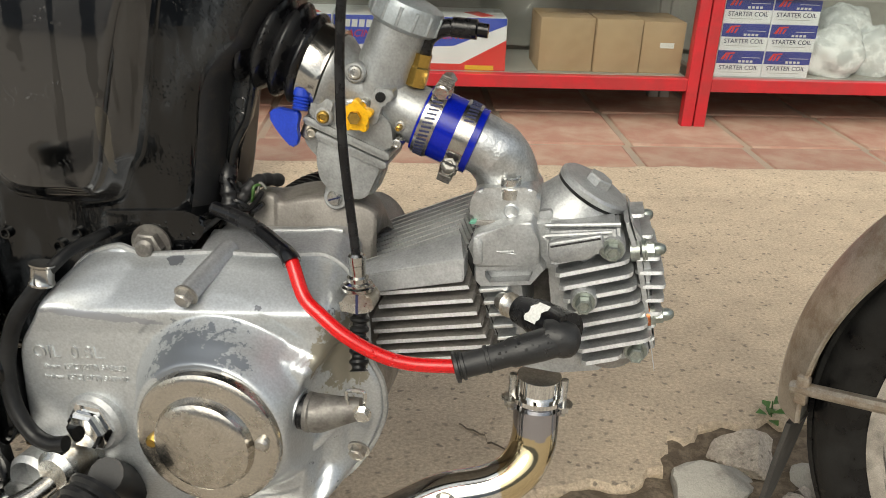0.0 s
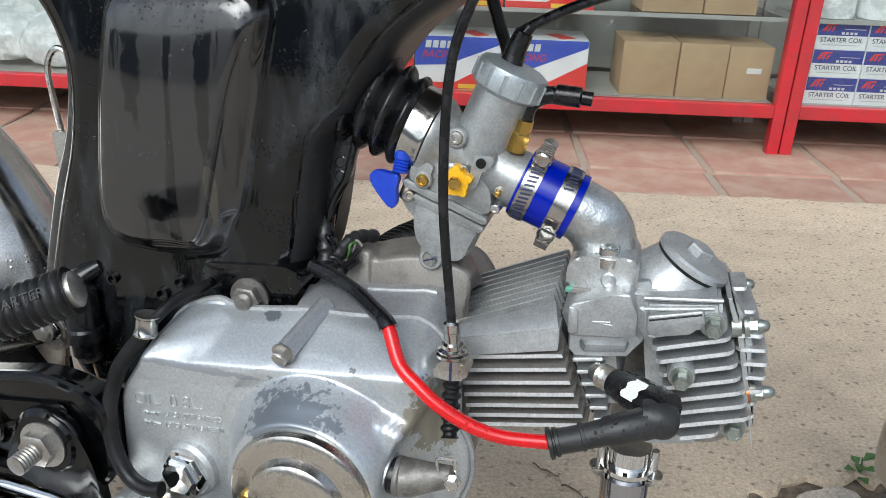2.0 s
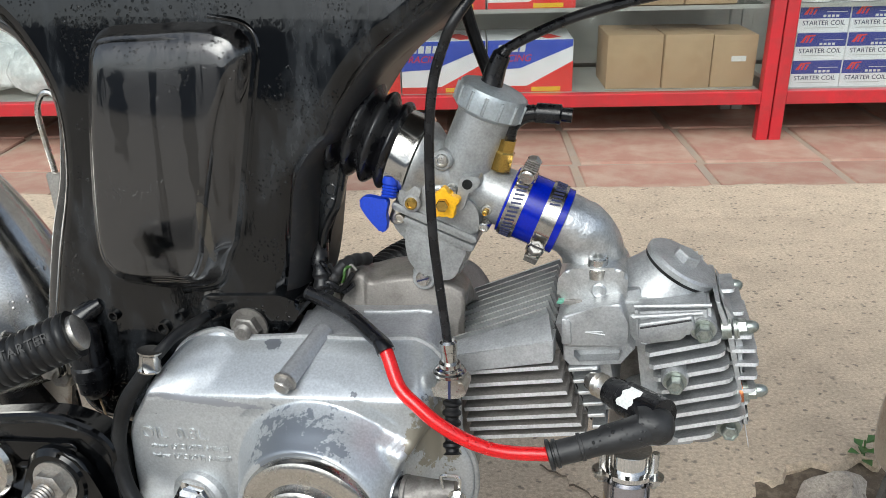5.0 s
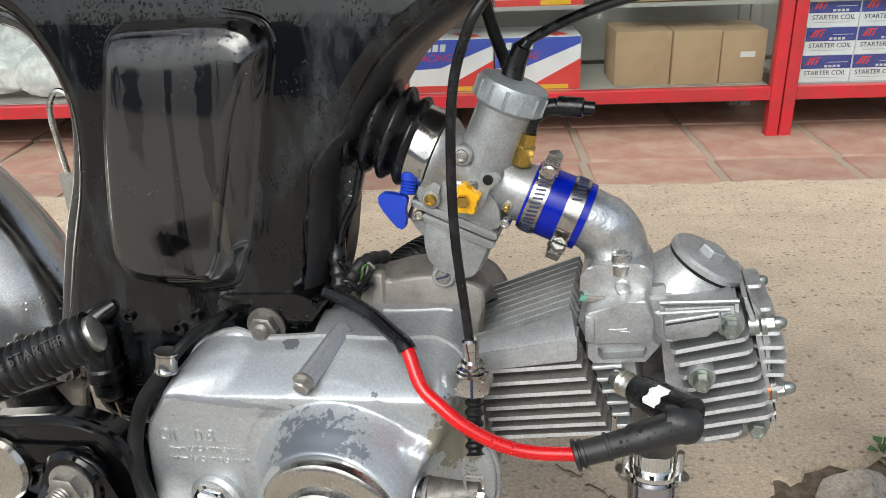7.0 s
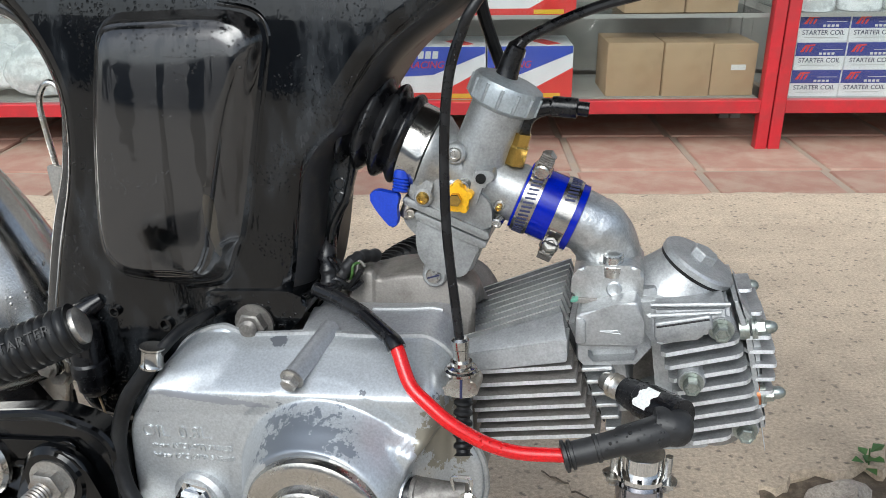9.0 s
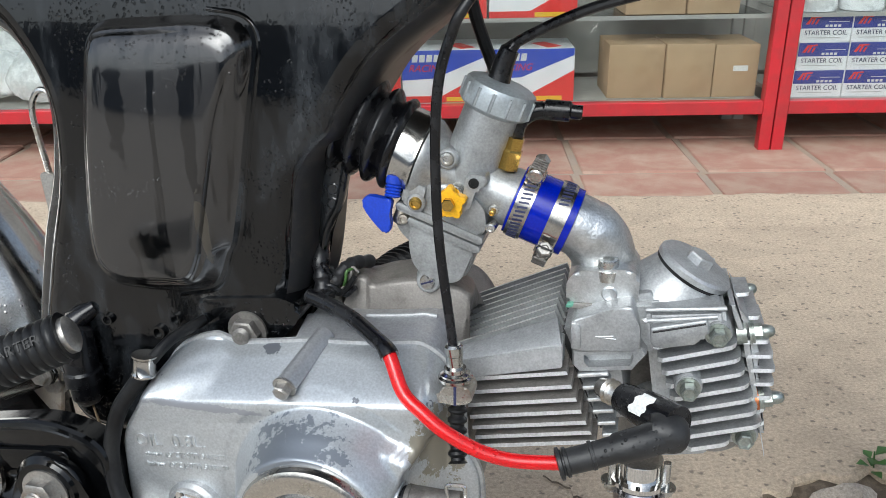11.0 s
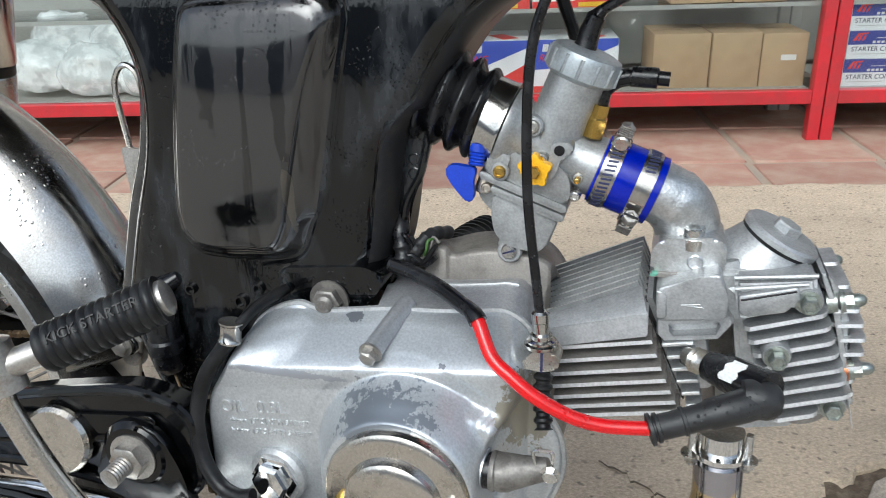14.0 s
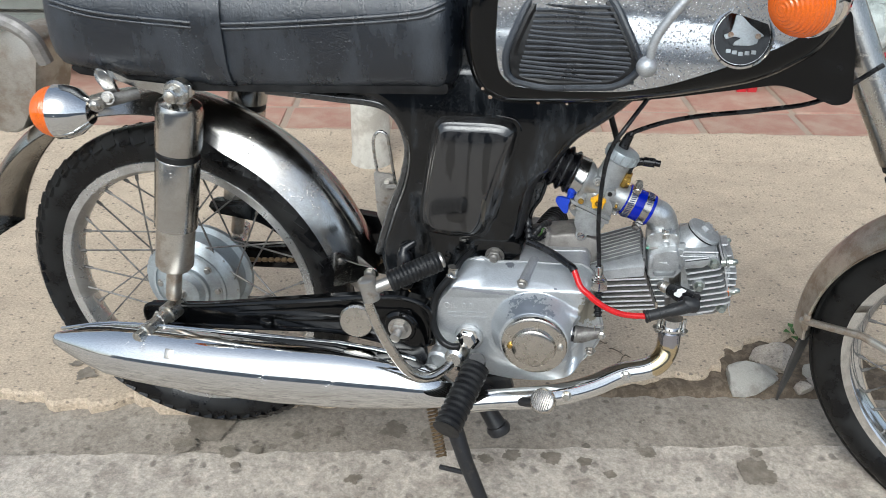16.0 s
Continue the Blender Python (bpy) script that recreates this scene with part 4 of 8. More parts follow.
# front mudguard, stay and flap turn with the wheel
ff = part("front_mudguard", mudguard(0.292, 0.326, 0.052, 20, 184), SATIN, bike, "dull bronze-tinged front mudguard")
ff.matrix_local = STEER
bm = nb()
for s in (-1, 1):
    tube(bm, [(-0.3, s * 0.05, 0.018), (-0.2, s * 0.06, 0.045), (-0.05, s * 0.07, 0.03)], 0.0065, 10)
box(bm, (-0.29, -0.052, 0.02), (0.012, 0.008, 0.03), None, 0.002)
part("mudguard_stay", bm, SATIN, ff)
bm = nb()
slab(bm, [(-0.03, 0.06), (0.03, 0.06), (0.026, 0.0), (0.016, -0.07), (0.0, -0.125), (-0.016, -0.07), (-0.026, 0.0)], -0.0025, 0.0025, 0.001)
bmesh.ops.transform(bm, matrix=pose(-0.312, 0, -0.1, 0, 8, 0) @ pose(0, 0, 0, 0, 0, 90), verts=bm.verts)
part("mud_flap", bm, DARKRUBBER, ff, "grey rubber mud flap")

# fork
fork = nb()
for s in (-1, 1):
    tube(fork, [(-0.385, s * 0.1, 0.66), (-0.338, s * 0.096, 0.56), (-0.252, s * 0.09, 0.41), (-0.225, s * 0.088, 0.362), (-0.224, s * 0.088, 0.359)], [0.027, 0.026, 0.024, 0.0235, 0.015], 24)
fk = part("fork_cover", fork, TARNISH, bike, "dull silver fork covers")
fk.matrix_local = Matrix.Translation((0.016, 0, 0)) @ STEER
bm = nb()
for s in (-1, 1):
    pts = curve([(-0.225, s * 0.085, 0.362), (-0.19, s * 0.085, 0.29), (-0.15, s * 0.085, 0.21)], 14)
    tube(bm, pts, [0.02 + (0.003 if i % 3 else -0.002) for i in range(len(pts))], 16)
part("fork_boot", bm, RUBBER, fk, "ribbed rubber fork boots")
bm = nb()
for s in (-1, 1):
    tube(bm, [(-0.15, s * 0.085, 0.215), (-0.08, s * 0.08, 0.09), (0, s * 0.075, 0.0)], 0.018, 16)
part("fork_slider", bm, CAST, fk)

# rear shocks
for s in (-1, 1):
    a, b = Vector((0.094, s * 0.118, 0.392)), Vector((0.03, s * 0.118, 0.03))
    d = (b - a).normalized()
    bm = nb()
    lathe(bm, [(0, 0.012), (0.018, 0.012), (0.03, 0.018), (0.033, 0.026), (0.033, 0.088), (0.031, 0.09)], a, d, 32)
    sh = part("rear_shock", bm, OLDCHROME, bike, "chromed rear shock absorber cover")
    bm = nb()
    lathe(bm, [(0.031, 0.09), (0.0318, 0.091), (0.0318, 0.099), (0.031, 0.1)], a, d, 32)
    part("rubber_band", bm, RUBBER, sh)
    bm = nb()
    lathe(bm, [(0.031, 0.1), (0.032, 0.102), (0.032, 0.215), (0.029, 0.217)], a, d, 32)
    part("upper_cover", bm, OLDCHROME, sh)
    bm = nb()
    lathe(bm, [(0.029, 0.217), (0.029, 0.285), (0.026, 0.29), (0.012, 0.29), (0.012, 0.35), (0, 0.35)], a, d, 32)
    part("lower_cover", bm, SATIN, sh)
    bm = nb()
    lathe(bm, [(0.016, -0.012), (0.019, -0.008), (0.019, 0.008), (0.016, 0.012), (0, 0.012)], a + Vector((0, s * 0.004, 0)), (0, s, 0), 20)
    bolt(bm, a + Vector((0, s * 0.014, 0)), (0, s, 0), 0.011, 0.016, dome=0.004)
    part("shock_bolt", bm, ZINC, sh)
    bm = nb()
    o = b + Vector((0, s * 0.006, -0.005))
    lathe(bm, [(0.016, -0.02), (0.016, 0.012), (0.012, 0.013), (0.012, 0.03), (0.0105, 0.031), (0.0105, 0.045), (0.012, 0.046), (0.012, 0.062), (0.009, 0.064), (0.009, 0.078), (0, 0.08)], o, (-0.25, s, -0.1), 20)
    part("peg_stud", bm, ZINC, sh, "stepped bright steel stud")

bm = nb()
slab(bm, rounded([(0.285, 0.075), (0.296, 0.13), (0.325, 0.122), (0.358, 0.118), (0.362, 0.105), (0.345, 0.098), (0.31, 0.085)], 0.006), -0.0695, -0.0665, 0.001)
tab = part("mudguard_tab", bm, OLDCHROME, bike, "bent chrome mounting tab of the mudguard")
bm = nb()
bolt(bm, (0.347, -0.07, 0.109), (0, -1, 0), 0.007, 0.005)
part("tab_bolt", bm, STEEL, tab)

def spaced(outline, step=0.006):
    """The same outline with even, close points."""
    out = []
    for (xa, za), (xb, zb) in zip(outline, outline[1:] + outline[:1]):
        n = max(1, round(math.hypot(xb - xa, zb - za) / step))
        out += [(xa + (xb - xa) * j / n, za + (zb - za) * j / n) for j in range(n)]
    keep = [out[0]]
    for p in out[1:]:
        if math.hypot(p[0] - keep[-1][0], p[1] - keep[-1][1]) > step * 0.6:
            keep.append(p)
    return keep


# swing arm, which splays outward towards its pivot


def splay(bm):
    for v in bm.verts:
        if v.co.y < 0:
            v.co += Vector((0.016, -0.042, 0.041)) * min(1, max(0, v.co.x / 0.33))
    return bm


ARM = rounded([(-0.03, 0.02), (0.08, 0.03), (0.31, 0.073), (0.41, 0.091), (0.452, 0.078), (0.452, 0.012), (0.42, 0.0), (0.3, 0.012), (0.1, -0.008), (-0.03, -0.02)], 0.034, 9)
for s in (-1, 1):
    bm = nb()
    slab(bm, spaced(ARM, 0.005), s * 0.097, s * 0.112, 0.006, 4)
    sw = part("swing_arm", splay(bm), FRAMEBLACK, bike, "black pressed-steel swing arm", 50)
    bm = nb()
    slab(bm, rounded([(0.14, 0.028), (0.3, 0.056), (0.42, 0.07), (0.42, 0.05), (0.3, 0.03), (0.14, 0.012)], 0.008, 6), s * 0.112, s * 0.1145, 0.002)
    part("arm_rib", splay(bm), FRAMEBLACK, sw)
    bm = nb()
    tube(bm, [(0.21 + (x - 0.21) * 0.985, s * 0.1115, 0.04 + (z - 0.04) * 0.94) for x, z in spaced(ARM, 0.005)], 0.0042, 10, True)
    part("arm_bead", splay(bm), FRAMEBLACK, sw)
bm = nb()
lathe(bm, [(0.0245, 0), (0.0265, 0.002), (0.0265, 0.006), (0.024, 0.009), (0, 0.011)], (0.337, -0.113, 0.039), (0.1, -1, 0.1), 32)
part("pivot_cap", splay(bm), TARNISH, bike, "round tarnished chrome cap")
bm = nb()
lathe(bm, [(0.026, 0), (0.026, 0.008), (0.022, 0.012), (0, 0.012)], (0.404, -0.11, 0.04), (0, -1, 0), 28)
part("pivot_boss", splay(bm), FRAMEBLACK, bike)
bm = nb()
bolt(bm, (0.404, -0.121, 0.04), (0, -1, 0), 0.013, 0.011)
part("pivot_nut", splay(bm), STEEL, bike)
bm = nb()
lathe(bm, [(0.0066 + 0.0007 * (i % 2), 0.0012 * i) for i in range(14)] + [(0.005, 0.0165), (0, 0.0165)], (0.404, -0.131, 0.04), (-0.1, -1, -0.1), 16)
part("pivot_thread", splay(bm), STEEL, bike)
bm = nb()
slab(bm, rounded([(0.365, 0.01), (0.382, 0.05), (0.4, 0.068), (0.425, 0.062), (0.44, 0.03), (0.446, -0.02), (0.42, -0.012), (0.39, 0.002)], 0.012), -0.12, -0.111, 0.003)
part("pivot_bracket", splay(bm), FRAMEBLACK, bike)
bm = nb()
lathe(bm, [(0.01, 0), (0.01, 0.006), (0.006, 0.008), (0, 0.008)], (0.19, -0.112, 0.016), (0, -1, 0), 20)
part("arm_plug", splay(bm), FRAMEBLACK, bike)

# chain case and chain on the far side
bm = nb()
slab(bm, rounded([(0.0, 0.12), (0.15, 0.14), (0.42, 0.12), (0.42, 0.04), (0.16, 0.05), (0.1, 0.09), (0.0, 0.1)], 0.02), 0.085, 0.105, 0.005)
part("chain_guard", bm, FRAMEBLACK, bike, "black chain guard")
cl = mesh("chain_link", box(nb(), (0, 0, 0), (0.013, 0.008, 0.009), None, 0.003, 1), SPRING)
for i in range(34):
    shared("chain_link", cl, bike, pose(0.04 + 0.0127 * i, 0.075, 0.012 + 0.0127 * i * 0.13, 0, -7.4, 0))

# exhaust
bm = nb()
MUF = [(-0.158, -0.0262, 0.006), (-0.156, -0.0262, 0.0095), (-0.15, -0.0265, 0.0125), (-0.14, -0.027, 0.016), (-0.12, -0.028, 0.0235), (-0.09, -0.0285, 0.033), (-0.05, -0.0285, 0.0425), (0.0, -0.0275, 0.047), (0.045, -0.026, 0.049), (0.142, -0.0225, 0.0513), (0.236, -0.017, 0.0525), (0.328, -0.009, 0.0505), (0.38, -0.0065, 0.0465), (0.416, -0.005, 0.042), (0.445, -0.006, 0.0375), (0.468, -0.008, 0.0325), (0.5, -0.018, 0.02), (0.52, -0.024, 0.016)]
tube(bm, [(x, -0.175, z) for x, z, r in MUF], [r for x, z, r in MUF], 40)
mf = part("muffler", bm, CHROME, bike, "long tapered chrome muffler")
bm = nb()
tube(bm, [(x, -0.175 + 0.012, z + r * 0.97) for x, z, r in MUF[2:15]], 0.0028, 8)
part("seam", bm, CHROME, mf)
bm = nb()
box(bm, (0.07, -0.21, 0.006), (0.016, 0.006, 0.016), Euler((radians(-40), 0, 0)).to_matrix(), 0.002)
part("clip", bm, ZINC, mf)
bm = nb()
PIPE = curve([(0.515, -0.172, -0.03), (0.56, -0.165, -0.022), (0.617, -0.15, -0.018), (0.666, -0.13, -0.016), (0.706, -0.11, -0.009), (0.745, -0.088, 0.004), (0.779, -0.078, 0.011), (0.798, -0.07, 0.022), (0.807, -0.06, 0.04), (0.807, -0.055, 0.068)], 6)
tube(bm, PIPE, 0.0165, 28)
hd = part("header_pipe", bm, HEATED, bike, "chrome exhaust pipe, blued near the head")
PO, PN = Vector((0.636, -0.197, 0.0165)), Vector((-0.25, -0.7, 0.66)).normalized()
bm = nb()
lathe(bm, [(0.0155, -0.012), (0.0178, -0.008), (0.0182, 0.0), (0.0168, 0.0045), (0.0135, 0.0065), (0, 0.0072)], PO, PN, 32)
pedal = part("brake_pedal", bm, TARNISH, bike, "worn knurled steel brake pedal")
u, v, w = basis(PN)
for i in range(9):
    k = -0.012 + 0.003 * i
    span = math.sqrt(0.0148 ** 2 - k * k)
    bm = nb()
    tube(bm, [PO + PN * 0.0066 + u * k - v * span, PO + PN * 0.0073 + u * k, PO + PN * 0.0066 + u * k + v * span], 0.0009, 6)
    part("tread_ridge", bm, ARMSTEEL, pedal)
bm = nb()
tube(bm, curve([PO - PN * 0.006, (0.61, -0.17, -0.012), (0.56, -0.14, -0.03), (0.5, -0.1, -0.02)], 6), 0.007, 12)
part("pedal_arm", bm, STANDBLACK, pedal)
for o in ((0.668, -0.1445, -0.01), (0.75, -0.1015, 0.01)):
    bm = nb()
    bolt(bm, o, (0, -1, 0.2), 0.006, 0.006)
    part("shield_screw", bm, ZINC, hd)

# pressed-steel body
PILLAR = [(0.1, 0.395), (0.25, 0.393), (0.33, 0.39), (0.375, 0.381), (0.4055, 0.335), (0.401, 0.28), (0.383, 0.227), (0.362, 0.15), (0.385, 0.075), (0.45, 0.07), (0.5, 0.13), (0.53, 0.165), (0.564, 0.176), (0.5745, 0.195), (0.5795, 0.2176), (0.584, 0.25), (0.5875, 0.277), (0.592, 0.29), (0.6, 0.301), (0.6115, 0.31), (0.6185, 0.326), (0.6393, 0.358), (0.682, 0.39), (0.72, 0.43), (0.7, 0.46), (0.6, 0.46), (0.42, 0.455), (0.1, 0.455)]
bm = nb()
pillow(bm, spaced(rounded(PILLAR, 0.025, 5), 0.004), -0.09, -0.056, 0.02, 10)
for v in bm.verts:
    if v.co.y > -0.05:
        v.co.y = -0.05 + (v.co.y + 0.05) * 0.45
flats = [f for f in bm.faces if len(f.verts) > 8]
bmesh.ops.inset_individual(bm, faces=flats, thickness=0.002)
for i in range(20):
    bmesh.ops.bisect_plane(bm, geom=bm.verts[:] + bm.edges[:] + bm.faces[:], plane_co=(0, 0, 0.3 + 0.008 * i), plane_no=(0, 0, 1))


def lean(bm, amount):
    """The upper side of the body falls back towards the tank."""
    for v in bm.verts:
        if v.co.y < -0.06:
            v.co.y += amount * max(0, v.co.z - 0.31) ** 2
    return bm


lean(bm, 0.75)
body = part("body_pressing", bm, BLACK, bike, "glossy black pressed-steel frame body, scratched and wet")
# the dusty edge that looks forward
body.data.materials.append(STANDBLACK)
for p in body.data.polygons:
    if p.normal.x > 0.2 and abs(p.normal.y) < 0.6:
        p.material_index = 1
bm = nb()
slab(bm, rounded([(0.08, 0.432), (0.08, 0.394), (0.25, 0.392), (0.335, 0.388), (0.4, 0.37), (0.48, 0.4), (0.5, 0.47)], 0.012, 4), -0.07, 0.07)
part("seat_spine", bm, BLACK, body)
bm = nb()
slab(bm, rounded([(0.58, 0.37), (0.625, 0.375), (0.66, 0.405), (0.76, 0.425), (0.88, 0.452), (0.909, 0.445), (0.95, 0.43), (0.968, 0.438), (0.957, 0.5), (0.94, 0.55), (0.56, 0.5)], 0.012, 4), -0.056, 0.056)
part("tank_tunnel", bm, FRAMEBLACK, body)
bm = nb()
slab(bm, rounded([(0.372, 0.16), (0.47, 0.165), (0.474, 0.04), (0.455, -0.02), (0.42, -0.025), (0.395, 0.05)], 0.012), -0.055, 0.055, 0.004)
part("lower_frame", bm, FRAMEBLACK, body, "glossy black steel frame below the body")
bm = nb()
tube(bm, curve([(0.2, -0.07, 0.39), (0.3, -0.07, 0.388)] + [(x + 0.002, -0.07, z) for x, z in PILLAR[3:8]], 6), 0.0075, 16)
part("rear_bead", bm, BEADBLACK, body)
# the flange in front of the channel, with its lip and dimples
FLANGE = [(0.572, 0.172), (0.5825, 0.2), (0.585, 0.217), (0.5884, 0.2384), (0.5939, 0.2512), (0.5996, 0.2617), (0.6043, 0.28), (0.6062, 0.29), (0.6125, 0.3), (0.62, 0.312), (0.626, 0.33)]
bm = nb()
slab(bm, FLANGE + [(0.60, 0.325), (0.585, 0.295), (0.578, 0.26), (0.572, 0.21), (0.56, 0.175)], -0.055, -0.046, 0.001)
part("front_flange", bm, BLACK, body)
bm = nb()
tube(bm, curve([(x - 0.0015, -0.055, z) for x, z in FLANGE], 5), 0.0028, 10)
part("front_bead", bm, BLACK, body)
for x, z in ((0.5945, 0.272), (0.594, 0.262), (0.581, 0.222)):
    bm = nb()
    lathe(bm, [(0.0046, -0.002), (0.0044, 0.0004), (0.0036, 0.0009), (0.003, 0.0003), (0, 0.0002)], (x, -0.055, z), (0, -1, 0), 20)
    part("flange_dimple", bm, BLACK, body)


def loft(outer, inner, y0, y1, crown, n=12):
    """A raised pressing: the outer outline at y0 rises in an S to the inner one at y1, closed with a face whose border is crowned."""
    bm = nb()
    a, b = spline2(outer, 6, True), spline2(inner, 6, True)
    rings = []
    for i in range(n + 1):
        t = i / n
        k = t * t * (3 - 2 * t)
        rings.append([bm.verts.new((p[0] + (q[0] - p[0]) * t, y0 + (y1 - y0) * k, p[1] + (q[1] - p[1]) * t)) for p, q in zip(a, b)])
    for ra, rb in zip(rings, rings[1:]):
        for j in range(len(a)):
            bm.faces.new((ra[j], ra[(j + 1) % len(a)], rb[(j + 1) % len(a)], rb[j]))
    mx, mz = sum(q[0] for q in b) / len(b), sum(q[1] for q in b) / len(b)
    for k in (0.2, 0.4, 0.6, 0.8, 1.0):
        rings.append([bm.verts.new((mx + (q[0] - mx) * (1 - 0.13 * k), y1 - crown * math.sin(k * math.pi / 2), mz + (q[1] - mz) * (1 - (0.13 if q[1] > mz else 0.06) * k))) for q in b])
    inner2 = [(v.co.x, v.co.z) for v in rings[-1]]
    for k in (0.92, 0.82, 0.7, 0.55, 0.4, 0.2):
        rings.append([bm.verts.new((mx + (x - mx) * k, y1 - crown, mz + (z - mz) * k)) for x, z in inner2])
    hw, hh = max(abs(q[0] - mx) for q in b), max(abs(q[1] - mz) for q in b)
    for ring in rings[n + 1:]:
        for v in ring:
            v.co.y -= 0.003 * max(0, 1 - ((v.co.x - mx) / hw) ** 2) * max(0, 1 - ((v.co.z - mz) / hh) ** 2)
    for ra, rb in zip(rings[n:], rings[n + 1:]):
        for j in range(len(a)):
            bm.faces.new((ra[j], ra[(j + 1) % len(a)], rb[(j + 1) % len(a)], rb[j]))
    bm.faces.new(rings[-1])
    return bm


PANEL = ((0.4493, 0.3751, 0.458, 0.369), (0.4434, 0.3595, 0.4545, 0.352), (0.4322, 0.2817, 0.444, 0.2817), (0.4283, 0.229, 0.44, 0.236), (0.4399, 0.2046, 0.447, 0.2182), (0.4658, 0.2006, 0.464, 0.2137), (0.4918, 0.2011, 0.488, 0.215), (0.5223, 0.2095, 0.508, 0.2169),
         (0.5349, 0.2339, 0.5185, 0.234), (0.5425, 0.2503, 0.522, 0.2503), (0.5567, 0.322, 0.54, 0.322), (0.5622, 0.352, 0.5495, 0.349), (0.5645, 0.3715, 0.5545, 0.3645), (0.556, 0.3845, 0.5485, 0.375), (0.532, 0.3885, 0.53, 0.3782), (0.4881, 0.3867, 0.4933, 0.3765), (0.463, 0.3845, 0.466, 0.3745))
part("side_panel", lean(loft([p[:2] for p in PANEL], [p[2:] for p in PANEL], -0.0885, -0.1015, 0.0036), 1.1), PANELBLACK, body, "raised black side panel with water streaks", 60)
bm = nb()
tube(bm, curve([(p[0] + 0.001, -0.0885, p[1]) for p in PANEL[6:15]], 6), 0.0022, 10)
part("pressed_ridge", lean(bm, 0.75), BLACK, body)
bm = nb()
slab(bm, rounded([(0.504, 0.2), (0.507, 0.163), (0.556, 0.165), (0.579, 0.19), (0.582, 0.201), (0.569, 0.2066)], 0.008), -0.0925, -0.06, 0.004)
part("engine_mount", bm, BLACK, body)
bm = nb()
bolt(bm, (0.5425, -0.0925, 0.1805), (0, -1, 0), 0.0105, 0.009)
mb = part("mount_bolt", bm, ARMSTEEL, body, "dull steel engine mounting nut")
bm = nb()
lathe(bm, [(0.0062, 0.008)] + [p for i in range(4) for p in ((0.0062, 0.0086 + 0.001 * i), (0.0056, 0.0091 + 0.001 * i))] + [(0.0045, 0.013), (0, 0.013)], (0.5425, -0.0925, 0.1805), (0, -1, 0), 18)
part("threaded_stud", bm, ARMSTEEL, mb)
for x, z, r in ((0.4731, 0.171, 0.005), (0.4879, 0.1824, 0.0042), (0.4332, 0.1766, 0.004)):
    bm = nb()
    lathe(bm, [(r, 0), (r, 0.005), (r * 0.7, 0.005), (r * 0.7, 0.001), (0, 0.001)], (x, -0.088, z), (0, -1, 0), 16)
    part("lug_ring", bm, BLACK, body)
# chipped paint
for i, (x, z, r) in enumerate(((0.53, 0.43, 0.004), (0.59, 0.428, 0.003), (0.625, 0.43, 0.0025), (0.52, 0.44, 0.003))):
    bm = nb()
    vs = [bm.verts.new((x + r * (0.7 + 0.5 * noise.noise((j, i, 0))) * math.cos(j * 0.7), -0.1405, z + r * 0.6 * math.sin(j * 0.7))) for j in range(9)]
    bm.faces.new(vs)
    part("paint_chip", bm, RUST, body, sharp=0)

# seat: rounded sections along its length
SEAT_TOP = [(-0.125, 0.495), (-0.12, 0.52), (-0.105, 0.54), (-0.08, 0.553), (0.2, 0.56), (0.44, 0.575), (0.465, 0.565), (0.478, 0.545), (0.483, 0.52)]
SEAT_LOW = [(-0.125, 0.46), (-0.118, 0.425), (-0.085, 0.402), (-0.02, 0.392), (0.16, 0.392), (0.32, 0.403), (0.465, 0.417), (0.478, 0.426), (0.483, 0.45)]


def level(line, x):
    for (xa, za), (xb, zb) in zip(line, line[1:]):
        if x <= xb:
            return za + (zb - za) * (x - xa) / (xb - xa)
    return line[-1][1]


def seat_half(x):
    f, g = min(1, max(0, (x + 0.126) / 0.06)), min(1, max(0, (0.484 - x) / 0.03))
    return 0.125 * (1 - (1 - f) ** 2.6) ** 0.42 * (1 - (1 - g) ** 2.6) ** 0.42


def seat_side(x, z):
    top, low = level(SEAT_TOP, x), level(SEAT_LOW, x)
    u = min(1, abs(2 * z - top - low) / (top - low))
    n = 2.8 if 2 * z > top + low else 4.5
    return -seat_half(x) * (1 - u ** n) ** (1 / n)


bm = nb()
rings = []
XS = [-0.125, -0.1235, -0.121, -0.117, -0.111, -0.104, -0.095, -0.085, -0.07] + [-0.05 + 0.02 * i for i in range(25)] + [0.445, 0.456, 0.464, 0.47, 0.475, 0.479, 0.4815, 0.483]
for x in XS:
    top, low, w = level(SEAT_TOP, x), level(SEAT_LOW, x), seat_half(x)
    ring = []
    for j in range(40):
        t = 2 * math.pi * j / 40
        c, q = math.cos(t), math.sin(t)
        e = 0.714 if q > 0 else 0.444
        crease = 0.0012 * noise.noise((x * 60, q * 5, 3.1)) + 0.002 * noise.noise((x * 14, q * 2, 7.7))
        ring.append(bm.verts.new((x, (w + crease) * math.copysign(abs(c) ** e, c), (top + low) / 2 + (top - low) / 2 * math.copysign(abs(q) ** e, q))))
    rings.append(ring)
for ra, rb in zip(rings, rings[1:]):
    for j in range(40):
        bm.faces.new((ra[j], ra[(j + 1) % 40], rb[(j + 1) % 40], rb[j]))
bm.faces.new(rings[0])
bm.faces.new(rings[-1])
seat = part("seat", bm, VINYL, bike, "long black vinyl dual seat with piping and a strap", 60)
